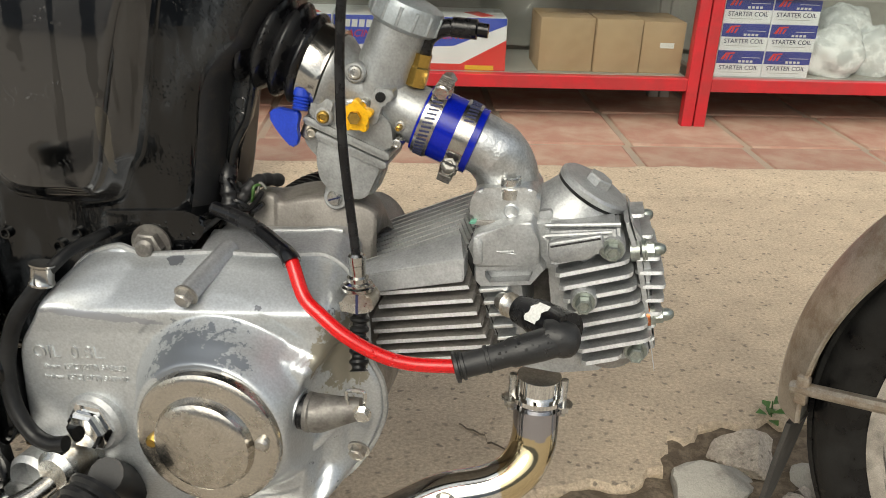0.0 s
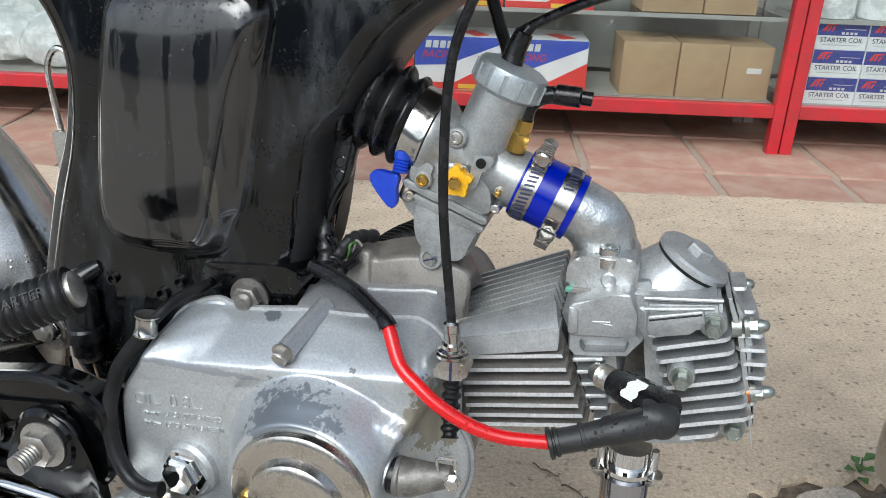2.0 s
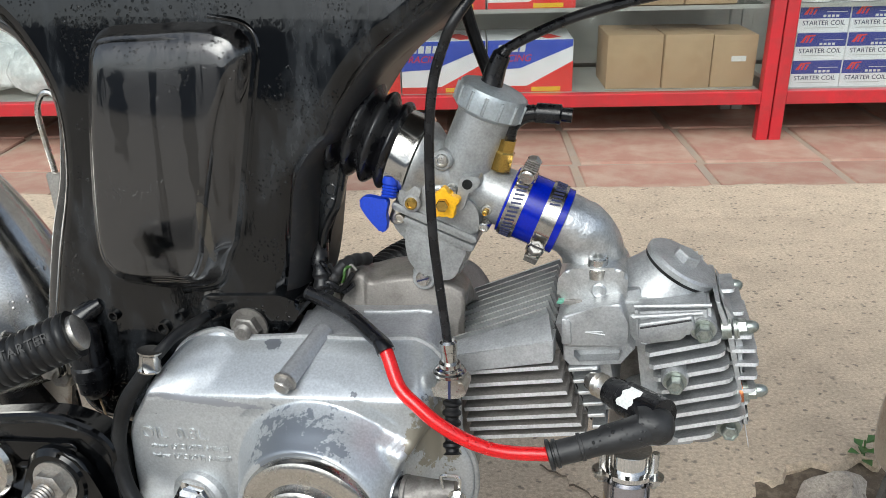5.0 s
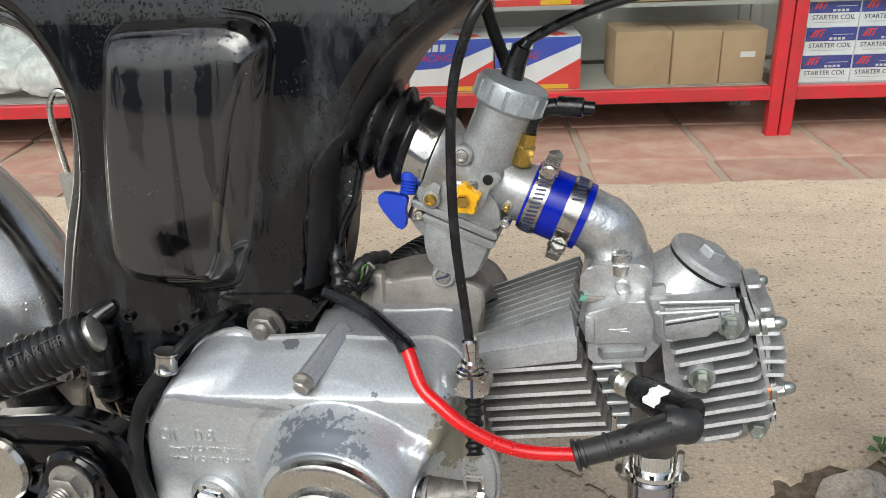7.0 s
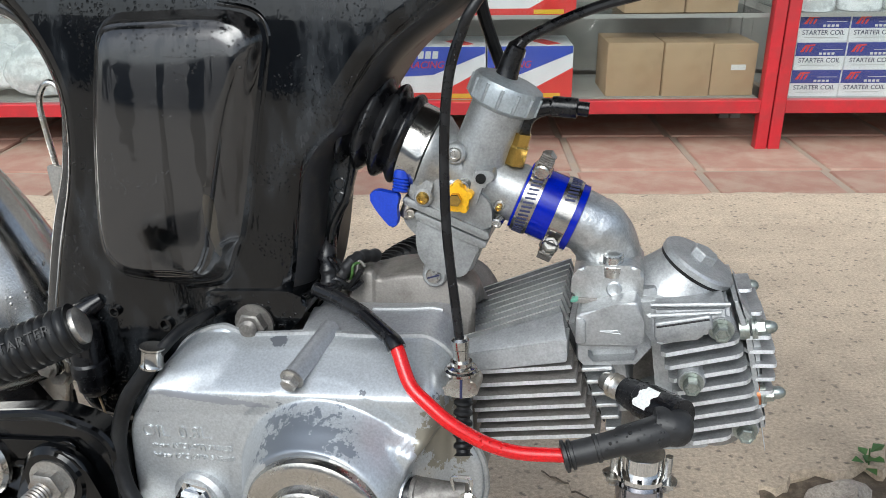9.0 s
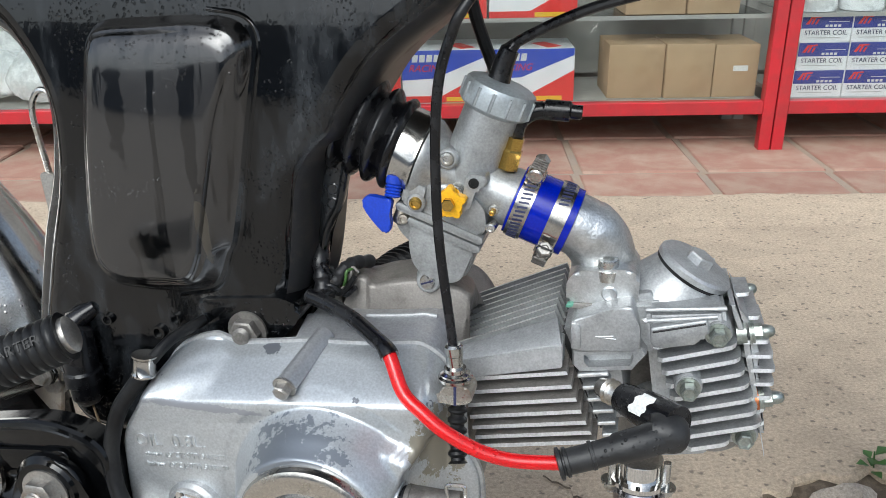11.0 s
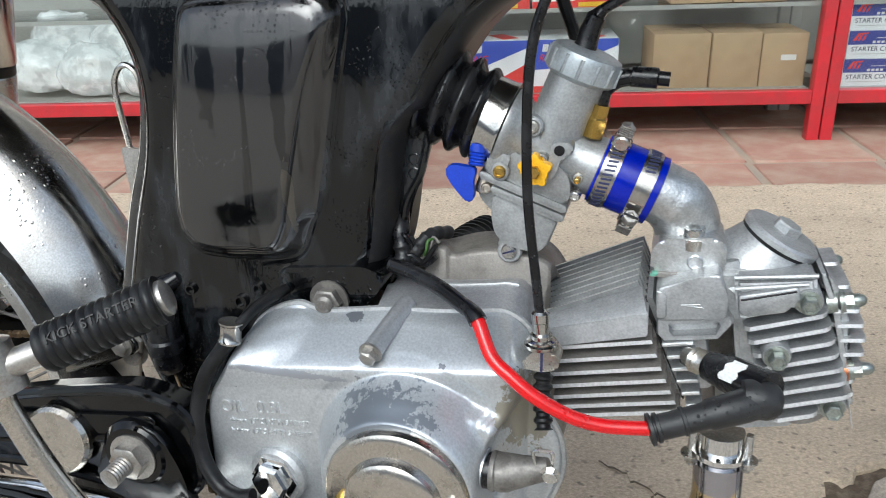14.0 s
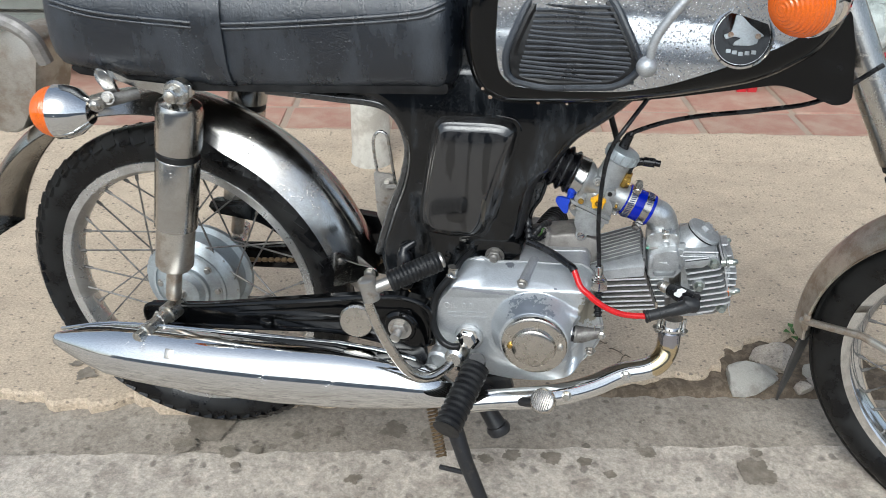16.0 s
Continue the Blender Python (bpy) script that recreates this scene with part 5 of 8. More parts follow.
for dz, r in ((0.0, 0.003), (-0.0065, 0.0022)):
    bm = nb()
    line = [(-0.08, 0.5046), (-0.0106, 0.493), (0.1123, 0.4898), (0.1684, 0.4908), (0.2704, 0.501), (0.4188, 0.5205), (0.464, 0.535)]
    line = curve([(x, 0, z + dz) for x, z in line], 8)
    tube(bm, [(p[0], seat_side(p[0], p[2]) - 0.0006, p[2]) for p in line], r, 8)
    part("piping", bm, VINYL, seat)
bm = nb()
ends = []
for k in range(41):
    z = 0.396 + 0.1625 * k / 40
    o = 0.0048
    for x in (0.135 - 0.012 * k / 40, 0.176 - 0.01 * k / 40):
        y = seat_side(x, min(z, 0.5555))
        ends.append(bm.verts.new((x, y - o, z)))
        ends.append(bm.verts.new((x, y + 0.002, z)))
for k in range(40):
    a4, b4 = ends[4 * k:4 * k + 4], ends[4 * k + 4:4 * k + 8]
    for i, j in ((0, 2), (2, 3), (3, 1), (1, 0)):
        bm.faces.new((a4[i], a4[j], b4[j], b4[i]))
part("strap", bm, VINYL, seat, "textured vinyl seat strap")
bm = nb()
slab(bm, rounded([(-0.08, 0.41), (0.47, 0.432), (0.47, 0.418), (0.1, 0.39), (-0.07, 0.4)], 0.005), -0.108, 0.108, 0.004)
part("seat_base", bm, RUBBER, seat)

# tank


def shell(outline, c, depth, n=14):
    """A domed skin over an outline in x and z: rings shrink to the centre c, and depth(x, z, s) gives y, s from 1 at the rim to 0."""
    bm = nb()
    rings = []
    for i in range(n):
        s = 1 - (i / n) ** 1.4
        rings.append([bm.verts.new((c[0] + s * (x - c[0]), depth(c[0] + s * (x - c[0]), c[1] + s * (z - c[1]), s), c[1] + s * (z - c[1]))) for x, z in outline])
    mid = bm.verts.new((c[0], depth(c[0], c[1], 0), c[1]))
    m = len(outline)
    for a, b in zip(rings, rings[1:]):
        for j in range(m):
            bm.faces.new((a[j], a[(j + 1) % m], b[(j + 1) % m], b[j]))
    for j in range(m):
        bm.faces.new((rings[-1][j], rings[-1][(j + 1) % m], mid))
    return bm


def tank_y(x, z):
    return -0.159 + 3.2 * max(0, z - 0.484) ** 2 + 5.0 * max(0, 0.484 - z) ** 2 + 0.25 * (x - 0.7) ** 2


bm = nb()
TANK = [(0.492, 0.545), (0.494, 0.47), (0.512, 0.424), (0.545, 0.408), (0.65, 0.416), (0.757, 0.437), (0.85, 0.463), (0.905, 0.5), (0.925, 0.54), (0.92, 0.6), (0.86, 0.645), (0.7, 0.66), (0.56, 0.64)]
pillow(bm, spaced(rounded(TANK, 0.035, 5)), -0.118, -0.085, 0.026, 8)
TANKSIDE = Matrix.Translation((-0.003, -0.028, 0.009))
bm.transform(TANKSIDE)
tank = part("fuel_tank", bm, FRAMEBLACK, bike, "black fuel tank with chrome side panels")
CH = [(0.522, 0.575), (0.522, 0.5), (0.529, 0.46), (0.545, 0.443), (0.6, 0.4415), (0.69, 0.45), (0.74, 0.4635), (0.81, 0.494), (0.87, 0.522), (0.9, 0.548), (0.895, 0.58), (0.857, 0.619), (0.697, 0.639), (0.577, 0.619)]
cp = part("chrome_panel", shell(rounded(CH, 0.03, 6), (0.71, 0.53), lambda x, z, s: min(-0.1482, tank_y(x, z)) if s < 0.97 else -0.128), WETCHROME, tank, "water-beaded chrome tank side", 60)
KN = [(0.569, 0.549), (0.547, 0.491), (0.552, 0.458), (0.597, 0.453), (0.684, 0.463), (0.707, 0.487), (0.697, 0.509), (0.669, 0.554), (0.637, 0.584), (0.597, 0.584)]
part("knee_pad", shell(rounded(KN, 0.015, 4), (0.627, 0.509), lambda x, z, s: tank_y(x, z) - (0.006 if s < 0.95 else 0) + (0.003 if s < 0.84 else 0)), RUBBER, cp, "ribbed black rubber knee pad")
# rim and ribs take the lighter vinyl black: light caught on rubber, put in colour
bm = nb()
ring = spaced(rounded(KN, 0.015, 4), 0.012)
tube(bm, [(x, tank_y(x, z) - 0.004, z) for x, z in ring], 0.0048, 10, True)
part("knee_pad_rim", bm, VINYL, cp)
for i in range(19):
    z = 0.467 + i * 0.0058
    x0 = 0.566 + max(0, (z - 0.479)) * 0.22
    x1 = 0.7 if z < 0.499 else 0.7 - (z - 0.499) * 0.62
    bm = nb()
    tube(bm, [(x0 + (x1 - x0) * j / 5, tank_y(x0 + (x1 - x0) * j / 5, z) - 0.0035, z + 0.003 * (j / 5 - 0.5) + 0.001 * math.sin(j * 1.3 + i)) for j in range(6)], 0.0021, 6)
    part("knee_pad_rib", bm, VINYL, cp)
BO = Vector((0.81, tank_y(0.81, 0.527) + 0.001, 0.527))
BN = Vector((0.06, -1, 0.25)).normalized()
bm = nb()
lathe(bm, [(0.0345, -0.004), (0.0345, 0.003), (0.032, 0.006), (0.03, 0.003), (0, 0.003)], BO, BN, 48)
bd = part("badge", bm, CHROME, tank, "round black and silver wing badge")
bm = nb()
lathe(bm, [(0.0295, 0.0032), (0.0295, 0.0045), (0, 0.005)], BO, BN, 48)
part("badge_disc", bm, BLACK, bd)
u, v, w = basis(BN)
BM = Matrix.Translation(BO + BN * 0.0065) @ Matrix((u, -w, v)).transposed().to_4x4()
bm = nb()
wing = [(-18, 44), (-7, 42), (12, 25), (31, 13), (40, 7), (30, 2), (28, -8), (17, -13), (-18, -15), (-14, -7), (-2, 0), (-17, 3), (-32, -4), (-37, 4), (-23, 11), (-20, 27)]
slab(bm, rounded([(0.00056 * x, 0.00056 * z - 0.001) for x, z in wing], 0.0015, 3), -0.0012, 0.0015, 0.0005, 1)
bmesh.ops.transform(bm, matrix=BM, verts=bm.verts)
part("badge_wing", bm, HUB, bd)
for i in range(5):
    bm = nb()
    box(bm, (-0.0135 + 0.0068 * i, 0, -0.0178 + 0.0012 * abs(i - 2)), (0.005, 0.0016, 0.0042))
    bmesh.ops.transform(bm, matrix=BM, verts=bm.verts)
    part("badge_bar", bm, HUB, bd)
for x in (-0.0135, 0.0155):
    bm = nb()
    lathe(bm, [(0.003, -0.003), (0.003, 0), (0.003, 0.002), (0, 0.0025)], BM @ Vector((x, -0.0015, 0.002)), BN, 12)
    part("badge_rivet", bm, RUST, bd)

# handlebar end, brake lever and front indicator
bm = nb()
pts = curve([(0.707, -0.286, 0.524), (0.713, -0.286, 0.556), (0.745, -0.28, 0.602), (0.81, -0.258, 0.66), (0.9, -0.22, 0.71)], 8)
tube(bm, pts, [0.0042 + 0.002 * i / len(pts) for i in range(len(pts))], 12)
lv = part("brake_lever", bm, CAST, bike, "ball-ended alloy brake lever")
bm = nb()
bmesh.ops.create_uvsphere(bm, u_segments=20, v_segments=12, radius=0.0105, matrix=Matrix.Translation((0.706, -0.286, 0.522)))
part("lever_ball", bm, CAST, lv)
bm = nb()
tube(bm, curve([(0.66, -0.33, 0.66), (0.78, -0.28, 0.69), (0.93, -0.15, 0.7), (0.98, 0.0, 0.66), (1.0, 0.2, 0.7), (0.95, 0.33, 0.72)], 6), 0.011, 14)
part("handlebar", bm, CHROME, bike)


def indicator(name, o, axis, r):
    bm = nb()
    lathe(bm, [(0, -r * 1.1), (r * 0.45, -r * 1.0), (r * 0.85, -r * 0.5), (r, 0.0), (r, r * 0.25), (0.9 * r, r * 0.3), (0, r * 0.3)], o, axis, 32)
    sh = part(name, bm, CHROME, bike, "chromed indicator lamp with an amber lens")
    bm = nb()
    prof = [(r * 0.94, r * 0.26)]
    for i in range(25):
        t = i / 24 * math.pi / 2
        prof += [(r * 0.93 * math.cos(t) + (0.0007 if i % 2 else 0), r * 0.3 + r * 0.9 * math.sin(t) + (0.0007 if i % 2 else 0))]
    prof[-1] = (0, prof[-1][1])
    lathe(bm, prof, o, axis, 32)
    part("lens", bm, AMBER, sh, "ribbed amber lens")
    return sh


indicator("front_indicator", (0.856, -0.235, 0.588), (-0.75, -0.65, -0.15), 0.036)
ri = indicator("rear_indicator", (-0.057, -0.165, 0.3635), (-1, -0.12, -0.05), 0.038)
bm = nb()
tube(bm, [(-0.03, -0.16, 0.37), (-0.012, -0.152, 0.3765), (0.012, -0.14, 0.381), (0.03, -0.12, 0.384)], [0.011, 0.0095, 0.0085, 0.008], 14)
stem = part("indicator_stem", bm, ARMSTEEL, ri, "dark dull indicator stem")
bm = nb()
bolt(bm, (-0.008, -0.162, 0.3775), (0.1, -1, 0.1), 0.008, 0.009, dome=0.003)
bolt(bm, (0.006, -0.155, 0.3855), (0.1, -1, 0.3), 0.007, 0.006)
part("stem_bolt", bm, OLDCHROME, stem)
bm = nb()
slab(bm, rounded([(-0.0198, 0.4201), (-0.0052, 0.4158), (0.0041, 0.3967), (0.0098, 0.381), (0.0035, 0.3707), (-0.012, 0.369), (-0.012, 0.3869), (-0.0262, 0.4061)], 0.004), -0.134, -0.128, 0.0015)
part("stem_bracket", bm, OLDCHROME, ri, "bent chrome bracket")

# grab rail strip, tail bracket
bm = nb()
slab(bm, rounded([(-0.0082, 0.4166), (0.0041, 0.4128), (0.0241, 0.405), (0.0752, 0.4039), (0.1174, 0.4052), (0.1175, 0.3877), (0.0889, 0.3827), (0.0646, 0.391), (0.031, 0.3952), (0.0022, 0.4031)], 0.004), -0.128, -0.121, 0.0022)
part("seat_rail", bm, OLDCHROME, bike, "flat chromed seat strut")
bm = nb()
slab(bm, rounded([(-0.2, 0.44), (-0.175, 0.425), (-0.2, 0.33), (-0.245, 0.265), (-0.3, 0.275), (-0.3, 0.4), (-0.25, 0.43)], 0.02), -0.045, 0.045, 0.006)
tl = part("tail_bracket", bm, SATIN, bike, "worn silver tail lamp bracket")
bm = nb()
tube(bm, curve([(-0.26, -0.05, 0.44), (-0.22, -0.05, 0.45), (-0.18, -0.05, 0.43), (-0.17, -0.04, 0.39)], 6), 0.012, 10)
part("tail_bracket_strap", bm, CASTDARK, tl)
bm = nb()
lathe(bm, [(0.022, 0), (0.022, 0.01), (0, 0.014)], (-0.325, -0.06, 0.17), (0, -1, 0), 20)
part("reflector", bm, CASTDARK, tl)

# ---- engine ----
# the engine hangs a little to the right of the wheels' plane
ENGINE = Matrix.Translation((0.7796, -0.54, 0.4203)) @ Matrix.Scale(0.96, 4) @ Matrix.Translation((-0.7796, 0.54, -0.4203))


def epart(name, bm, mat, parent, label="", sharp=35):
    bm.transform(ENGINE)
    return part(name, bm, mat, parent, label, sharp)

ALPHA = radians(11)
EA, EU, EO = Vector((math.cos(ALPHA), 0, math.sin(ALPHA))), Vector((-math.sin(ALPHA), 0, math.cos(ALPHA))), Vector((0.69, 0, 0.15))
EROT = Matrix((EA, (0, 1, 0), EU)).transposed()


def E(s, y, h):
    return EO + EA * s + EU * h + Vector((0, y, 0))


def ebox(bm, s0, s1, y0, y1, h0, h1, bevel=0.0, seg=2):
    box(bm, E((s0 + s1) / 2, (y0 + y1) / 2, (h0 + h1) / 2), (s1 - s0, y1 - y0, h1 - h0), EROT, bevel, seg)


# crankcase and right cover
COVER = [(0.4502, 0.102), (0.4535, 0.113), (0.461, 0.1245), (0.4705, 0.1385), (0.4781, 0.1515), (0.4893, 0.1616), (0.5022, 0.168), (0.5146, 0.1712), (0.5215, 0.1688), (0.53, 0.1658), (0.5569, 0.1696), (0.5801, 0.1735),
         (0.6026, 0.1745), (0.6248, 0.1758), (0.6466, 0.179), (0.6594, 0.1805), (0.668, 0.177), (0.6752, 0.171), (0.684, 0.158), (0.6885, 0.135), (0.69, 0.107), (0.7, 0.09), (0.703, 0.065), (0.694, 0.037),
         (0.675, 0.006), (0.645, -0.015), (0.61, -0.0225), (0.5697, -0.0262), (0.5241, -0.022), (0.485, -0.018), (0.4592, -0.004), (0.4495, 0.0285), (0.449, 0.067)]
bm = nb()
slab(bm, rounded([(x * 0.96 + 0.024, z * 0.94) for x, z in COVER], 0.012), -0.085, 0.09, 0.008)
case = epart("crankcase", bm, CASTDARK, bike, "grey cast crankcase")


def smooth_step(a, b, x):
    t = min(1, max(0, (x - a) / (b - a)))
    return t * t * (3 - 2 * t)


BULGE = (0.607, 0.0825)


def soft_ramp(u, w):
    """Nothing below 0, u above it, with a rounded bend of width w."""
    return 0.5 * (u + math.sqrt(u * u + w * w)) - 0.5 * w * max(0, 1 - abs(u) / (3 * w))


def cover_y(x, z, s):
    """The outer face: an upright side, a roof that leans back above the crease, a steep round bulge and the web to the clutch arm's boss."""
    crease = 0.139 + 0.1 * (x - 0.48)
    y = -0.126 + 0.04 * min(1.05, soft_ramp((z - crease) / 0.0255, 0.22)) + 0.012 * smooth_step(0.03, -0.03, z)
    # the round shoulder at the rear upper corner
    t = min(1, max(0, (x - 0.474) / 0.04))
    y -= 0.009 * smooth_step(0.016, 0.002, math.hypot(x - 0.474 - 0.04 * t, z - 0.1475 - 0.011 * t)) * (1 - 0.5 * t)
    y += 0.03 * smooth_step(0.668, 0.694, x)
    r = math.hypot(x - BULGE[0], z - BULGE[1])
    wall = min(0.034, 0.034 * soft_ramp((0.0665 - r) / 0.017, 0.2))
    # a web joins the bulge and the boss of the clutch arm
    edge_x = 0.6715 - 0.62 * max(0, 0.1245 - z) if z > 0.1035 else 0.6585
    web = smooth_step(0.142 - 0.4 * (x - 0.63), 0.134 - 0.4 * (x - 0.63), z) * smooth_step(edge_x + 0.001, edge_x - 0.004, x) * smooth_step(0.625, 0.64, x) * smooth_step(0.068, 0.08, z)
    y = min(y - wall, y - 0.012 * web)
    # in front of it the face steps back
    step = edge_x if z < 0.1245 else 0.6715 + 0.3 * (z - 0.1245)
    if x > step - 0.001 and r > 0.05:
        y += 0.026 * smooth_step(step - 0.001, step + 0.004, x) * smooth_step(0.135, 0.122, z) * smooth_step(0.0, 0.03, z)
    y = min(y, -0.088)
    q = min(1, (1 - s) / 0.06)
    return -0.083 + (y + 0.083) * math.sqrt(max(0, 1 - (1 - q) ** 2))


CO2 = rounded(COVER, 0.014, 5)
dense = []
for (xa, za), (xb, zb) in zip(CO2, CO2[1:] + CO2[:1]):
    k = max(1, int(math.hypot(xb - xa, zb - za) / 0.003))
    dense += [(xa + (xb - xa) * j / k, za + (zb - za) * j / k) for j in range(k)]
cover = epart("clutch_cover", shell(dense, (0.585, 0.075), cover_y, 120), COVER_AL, bike, "polished alloy clutch cover, scuffed and oxidised", 75)
bm = nb()
tube(bm, [(x * 1.002, -0.084, z * 1.002) for x, z in dense], 0.0022, 6, True)
epart("cover_gasket", bm, CAST, cover)
bm = nb()
lathe(bm, [(0.0475, -0.003), (0.0478, 0.004), (0.0465, 0.0075), (0.044, 0.009), (0.0405, 0.0094), (0.034, 0.0092), (0.0325, 0.0096), (0.0315, 0.0125), (0.0305, 0.0155), (0.028, 0.0172), (0.02, 0.0182), (0, 0.0187)], (0.6085, -0.1575, 0.0815), (0, -1, 0), 64)
cap = epart("clutch_cap", bm, TARNISH, cover, "round tarnished chrome clutch cap")
for t in (187, 7):
    bm = nb()
    lathe(bm, [(0.0045, 0), (0.0045, 0.003), (0.003, 0.005), (0, 0.005)], (0.6105 + 0.0362 * math.cos(radians(t)), -0.1665, 0.083 + 0.0362 * math.sin(radians(t))), (0, -1, 0), 14)
    epart("cap_screw", bm, BRASS if t > 90 else STEEL, cover)
# rib with bolt on the cover's top
bm = nb()
tube(bm, [(0.5815, -0.121, 0.16), (0.5925, -0.078, 0.176)], 0.007, 14)
epart("cover_rib", bm, SHELFGREY, cover)
for x, y, z in ((0.5812, -0.1225, 0.1595), (0.6675, -0.117, 0.1545), (0.69, -0.104, 0.046)):
    bm = nb()
    bolt(bm, (x, y, z), (-0.1, -1, -0.35), 0.006, 0.007, dome=0.0015)
    epart("cover_bolt", bm, STEEL, cover)
bm = nb()
lathe(bm, [(0.0185, 0), (0.0185, 0.006), (0.0145, 0.007), (0.0145, 0.012), (0.0125, 0.0135), (0.0125, 0.014), (0, 0.014)], (0.508, -0.128, 0.0555), (-0.12, -1, 0), 6)
epart("oil_filler_nut", bm, CHROME, cover, "bright hexagonal breather nut")
bm = nb()
lathe(bm, [(0.022, -0.004), (0.022, 0.003), (0.0195, 0.006), (0, 0.006)], (0.508, -0.126, 0.0555), (-0.12, -1, 0), 32)
epart("filler_collar", bm, CAST, cover)
bm = nb()
lathe(bm, [(0.02, -0.01), (0.02, 0.022), (0.0165, 0.026), (0.0165, 0.012), (0, 0.012)], (0.468, -0.122, 0.0115), (-0.15, -1, 0), 32)
epart("kick_shaft_boss", bm, CAST, cover)
bm = nb()
tube(bm, curve([(0.4785, -0.118, 0.157), (0.4705, -0.122, 0.146), (0.46, -0.127, 0.13), (0.4535, -0.131, 0.11), (0.452, -0.135, 0.09), (0.4575, -0.14, 0.068), (0.47, -0.144, 0.0515), (0.485, -0.147, 0.047), (0.497, -0.147, 0.049)], 8), 0.0056, 16)
hose = epart("breather_hose", bm, RUBBER, bike, "black rubber breather hose")
bm = nb()
lathe(bm, [(0.0064, -0.001), (0.0082, -0.001), (0.0084, 0.0005), (0.0074, 0.002), (0.0074, 0.0115), (0.0086, 0.013), (0.0086, 0.0142), (0.0064, 0.0142)], (0.4765, -0.1185, 0.1535), (0.12, 0.1, 1), 24)
epart("hose_clip", bm, OLDCHROME, hose, "bright hose clip")
bm = nb()
tube(bm, curve([(0.482, -0.117, 0.163), (0.489, -0.1, 0.172), (0.5, -0.075, 0.176)], 5), 0.004, 12)
epart("hose_tail", bm, RUBBER, hose)
# cast lettering, in a lighter alloy colour than the cover for contrast
words("OIL  0.8L.", 0.0135, ENGINE @ pose(0.4934, -0.1263, 0.107, 90, -5.5, 0), LETTER, cover)
words("above 15°C(60°F) SAE#30", 0.0058, ENGINE @ pose(0.5037, -0.1263, 0.0972, 90, -5.5, 0), LETTER, cover)
words("below 15°C(60°F) SAE#20", 0.0058, ENGINE @ pose(0.5047, -0.1263, 0.089, 90, -5, 0), LETTER, cover)
# boss and clutch arm in front
bm = nb()
tube(bm, [(0.632, -0.124, 0.094), (0.645, -0.133, 0.0925), (0.6605, -0.1345, 0.0915)], [0.017, 0.0158, 0.0142], 32)
epart("arm_boss", bm, COVER_AL, cover)
bm = nb()
tube(bm, [(0.655, -0.1345, 0.0915), (0.6645, -0.1345, 0.0915)], 0.0118, 24)
epart("shaft_seal", bm, WETRUBBER, cover)
bm = nb()
lathe(bm, [(0, 0), (0.0125, 0), (0.013, 0.001), (0.013, 0.003), (0.012, 0.0042), (0.0125, 0.005), (0.0125, 0.006), (0, 0.006)], (0.6635, -0.1345, 0.0915), (1, 0, 0), 32)
epart("shaft_washer", bm, ARMSTEEL, cover)
bm = nb()
tube(bm, [(0.6685, -0.1345, 0.0915), (0.673, -0.1345, 0.092), (0.686, -0.1345, 0.0955), (0.7, -0.134, 0.099)], [0.0128, 0.0125, 0.0095, 0.0068], 24)
arm = epart("clutch_arm", bm, ARMSTEEL, cover, "dull steel clutch release arm")
bm = nb()
bolt(bm, (0.7015, -0.1405, 0.0995), (0, -1, 0), 0.0045, 0.004)
tube(bm, curve([(0.692, -0.138, 0.103), (0.6905, -0.138, 0.1115), (0.693, -0.138, 0.1135), (0.7, -0.138, 0.114), (0.7025, -0.138, 0.112), (0.702, -0.138, 0.1)], 4), 0.0013, 8)
epart("cable_clevis", bm, ZINC, arm)
bm = nb()
tube(bm, curve([(0.655, -0.112, 0.047), (0.664, -0.111, 0.056), (0.675, -0.107, 0.069)], 4), 0.0052, 16)
epart("cover_web", bm, COVER_AL, cover)
# castings above and behind
bm = nb()
FRONT = [(0.5866, 0.1705), (0.5916, 0.1847), (0.6005, 0.2007), (0.6078, 0.2014), (0.6136, 0.1967), (0.6276, 0.2007), (0.6464, 0.2034), (0.6669, 0.2015), (0.6792, 0.1975), (0.6845, 0.1911), (0.6795, 0.1739)]
BACK = [(0.5603, 0.1612), (0.5633, 0.1716), (0.5698, 0.1772), (0.5844, 0.1796), (0.5965, 0.1846), (0.6155, 0.1912), (0.634, 0.1938), (0.6524, 0.1921), (0.666, 0.1852), (0.6753, 0.1741), (0.6837, 0.1589)]
fa, fb = spline2(FRONT, 4), spline2(BACK, 4)
rows = [[bm.verts.new((x, -0.037, 0.13)) for x, z in fa], [bm.verts.new((x, -0.037, z - 0.003)) for x, z in fa], [bm.verts.new((x, -0.0345, z)) for x, z in fa], [bm.verts.new((x, -0.031, z + 0.0004)) for x, z in fa],
        [bm.verts.new((x, -0.028, z - 0.0012)) for x, z in fa]] + [[bm.verts.new((x + (u - x) * k, -0.025 + 0.055 * k, z - 0.0014 + (w - z) * k + 0.006 * math.sin(k * math.pi))) for (x, z), (u, w) in zip(fa, fb)] for k in (0.05, 0.3, 0.6, 0.85, 1.0)] + [[bm.verts.new((x, 0.034, 0.13)) for x, z in fb]]
for ra, rb in zip(rows, rows[1:]):
    for j in range(len(ra) - 1):
        bm.faces.new((ra[j], ra[j + 1], rb[j + 1], rb[j]))
# a darker, browner grey than the other castings
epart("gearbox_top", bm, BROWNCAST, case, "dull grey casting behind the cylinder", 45)
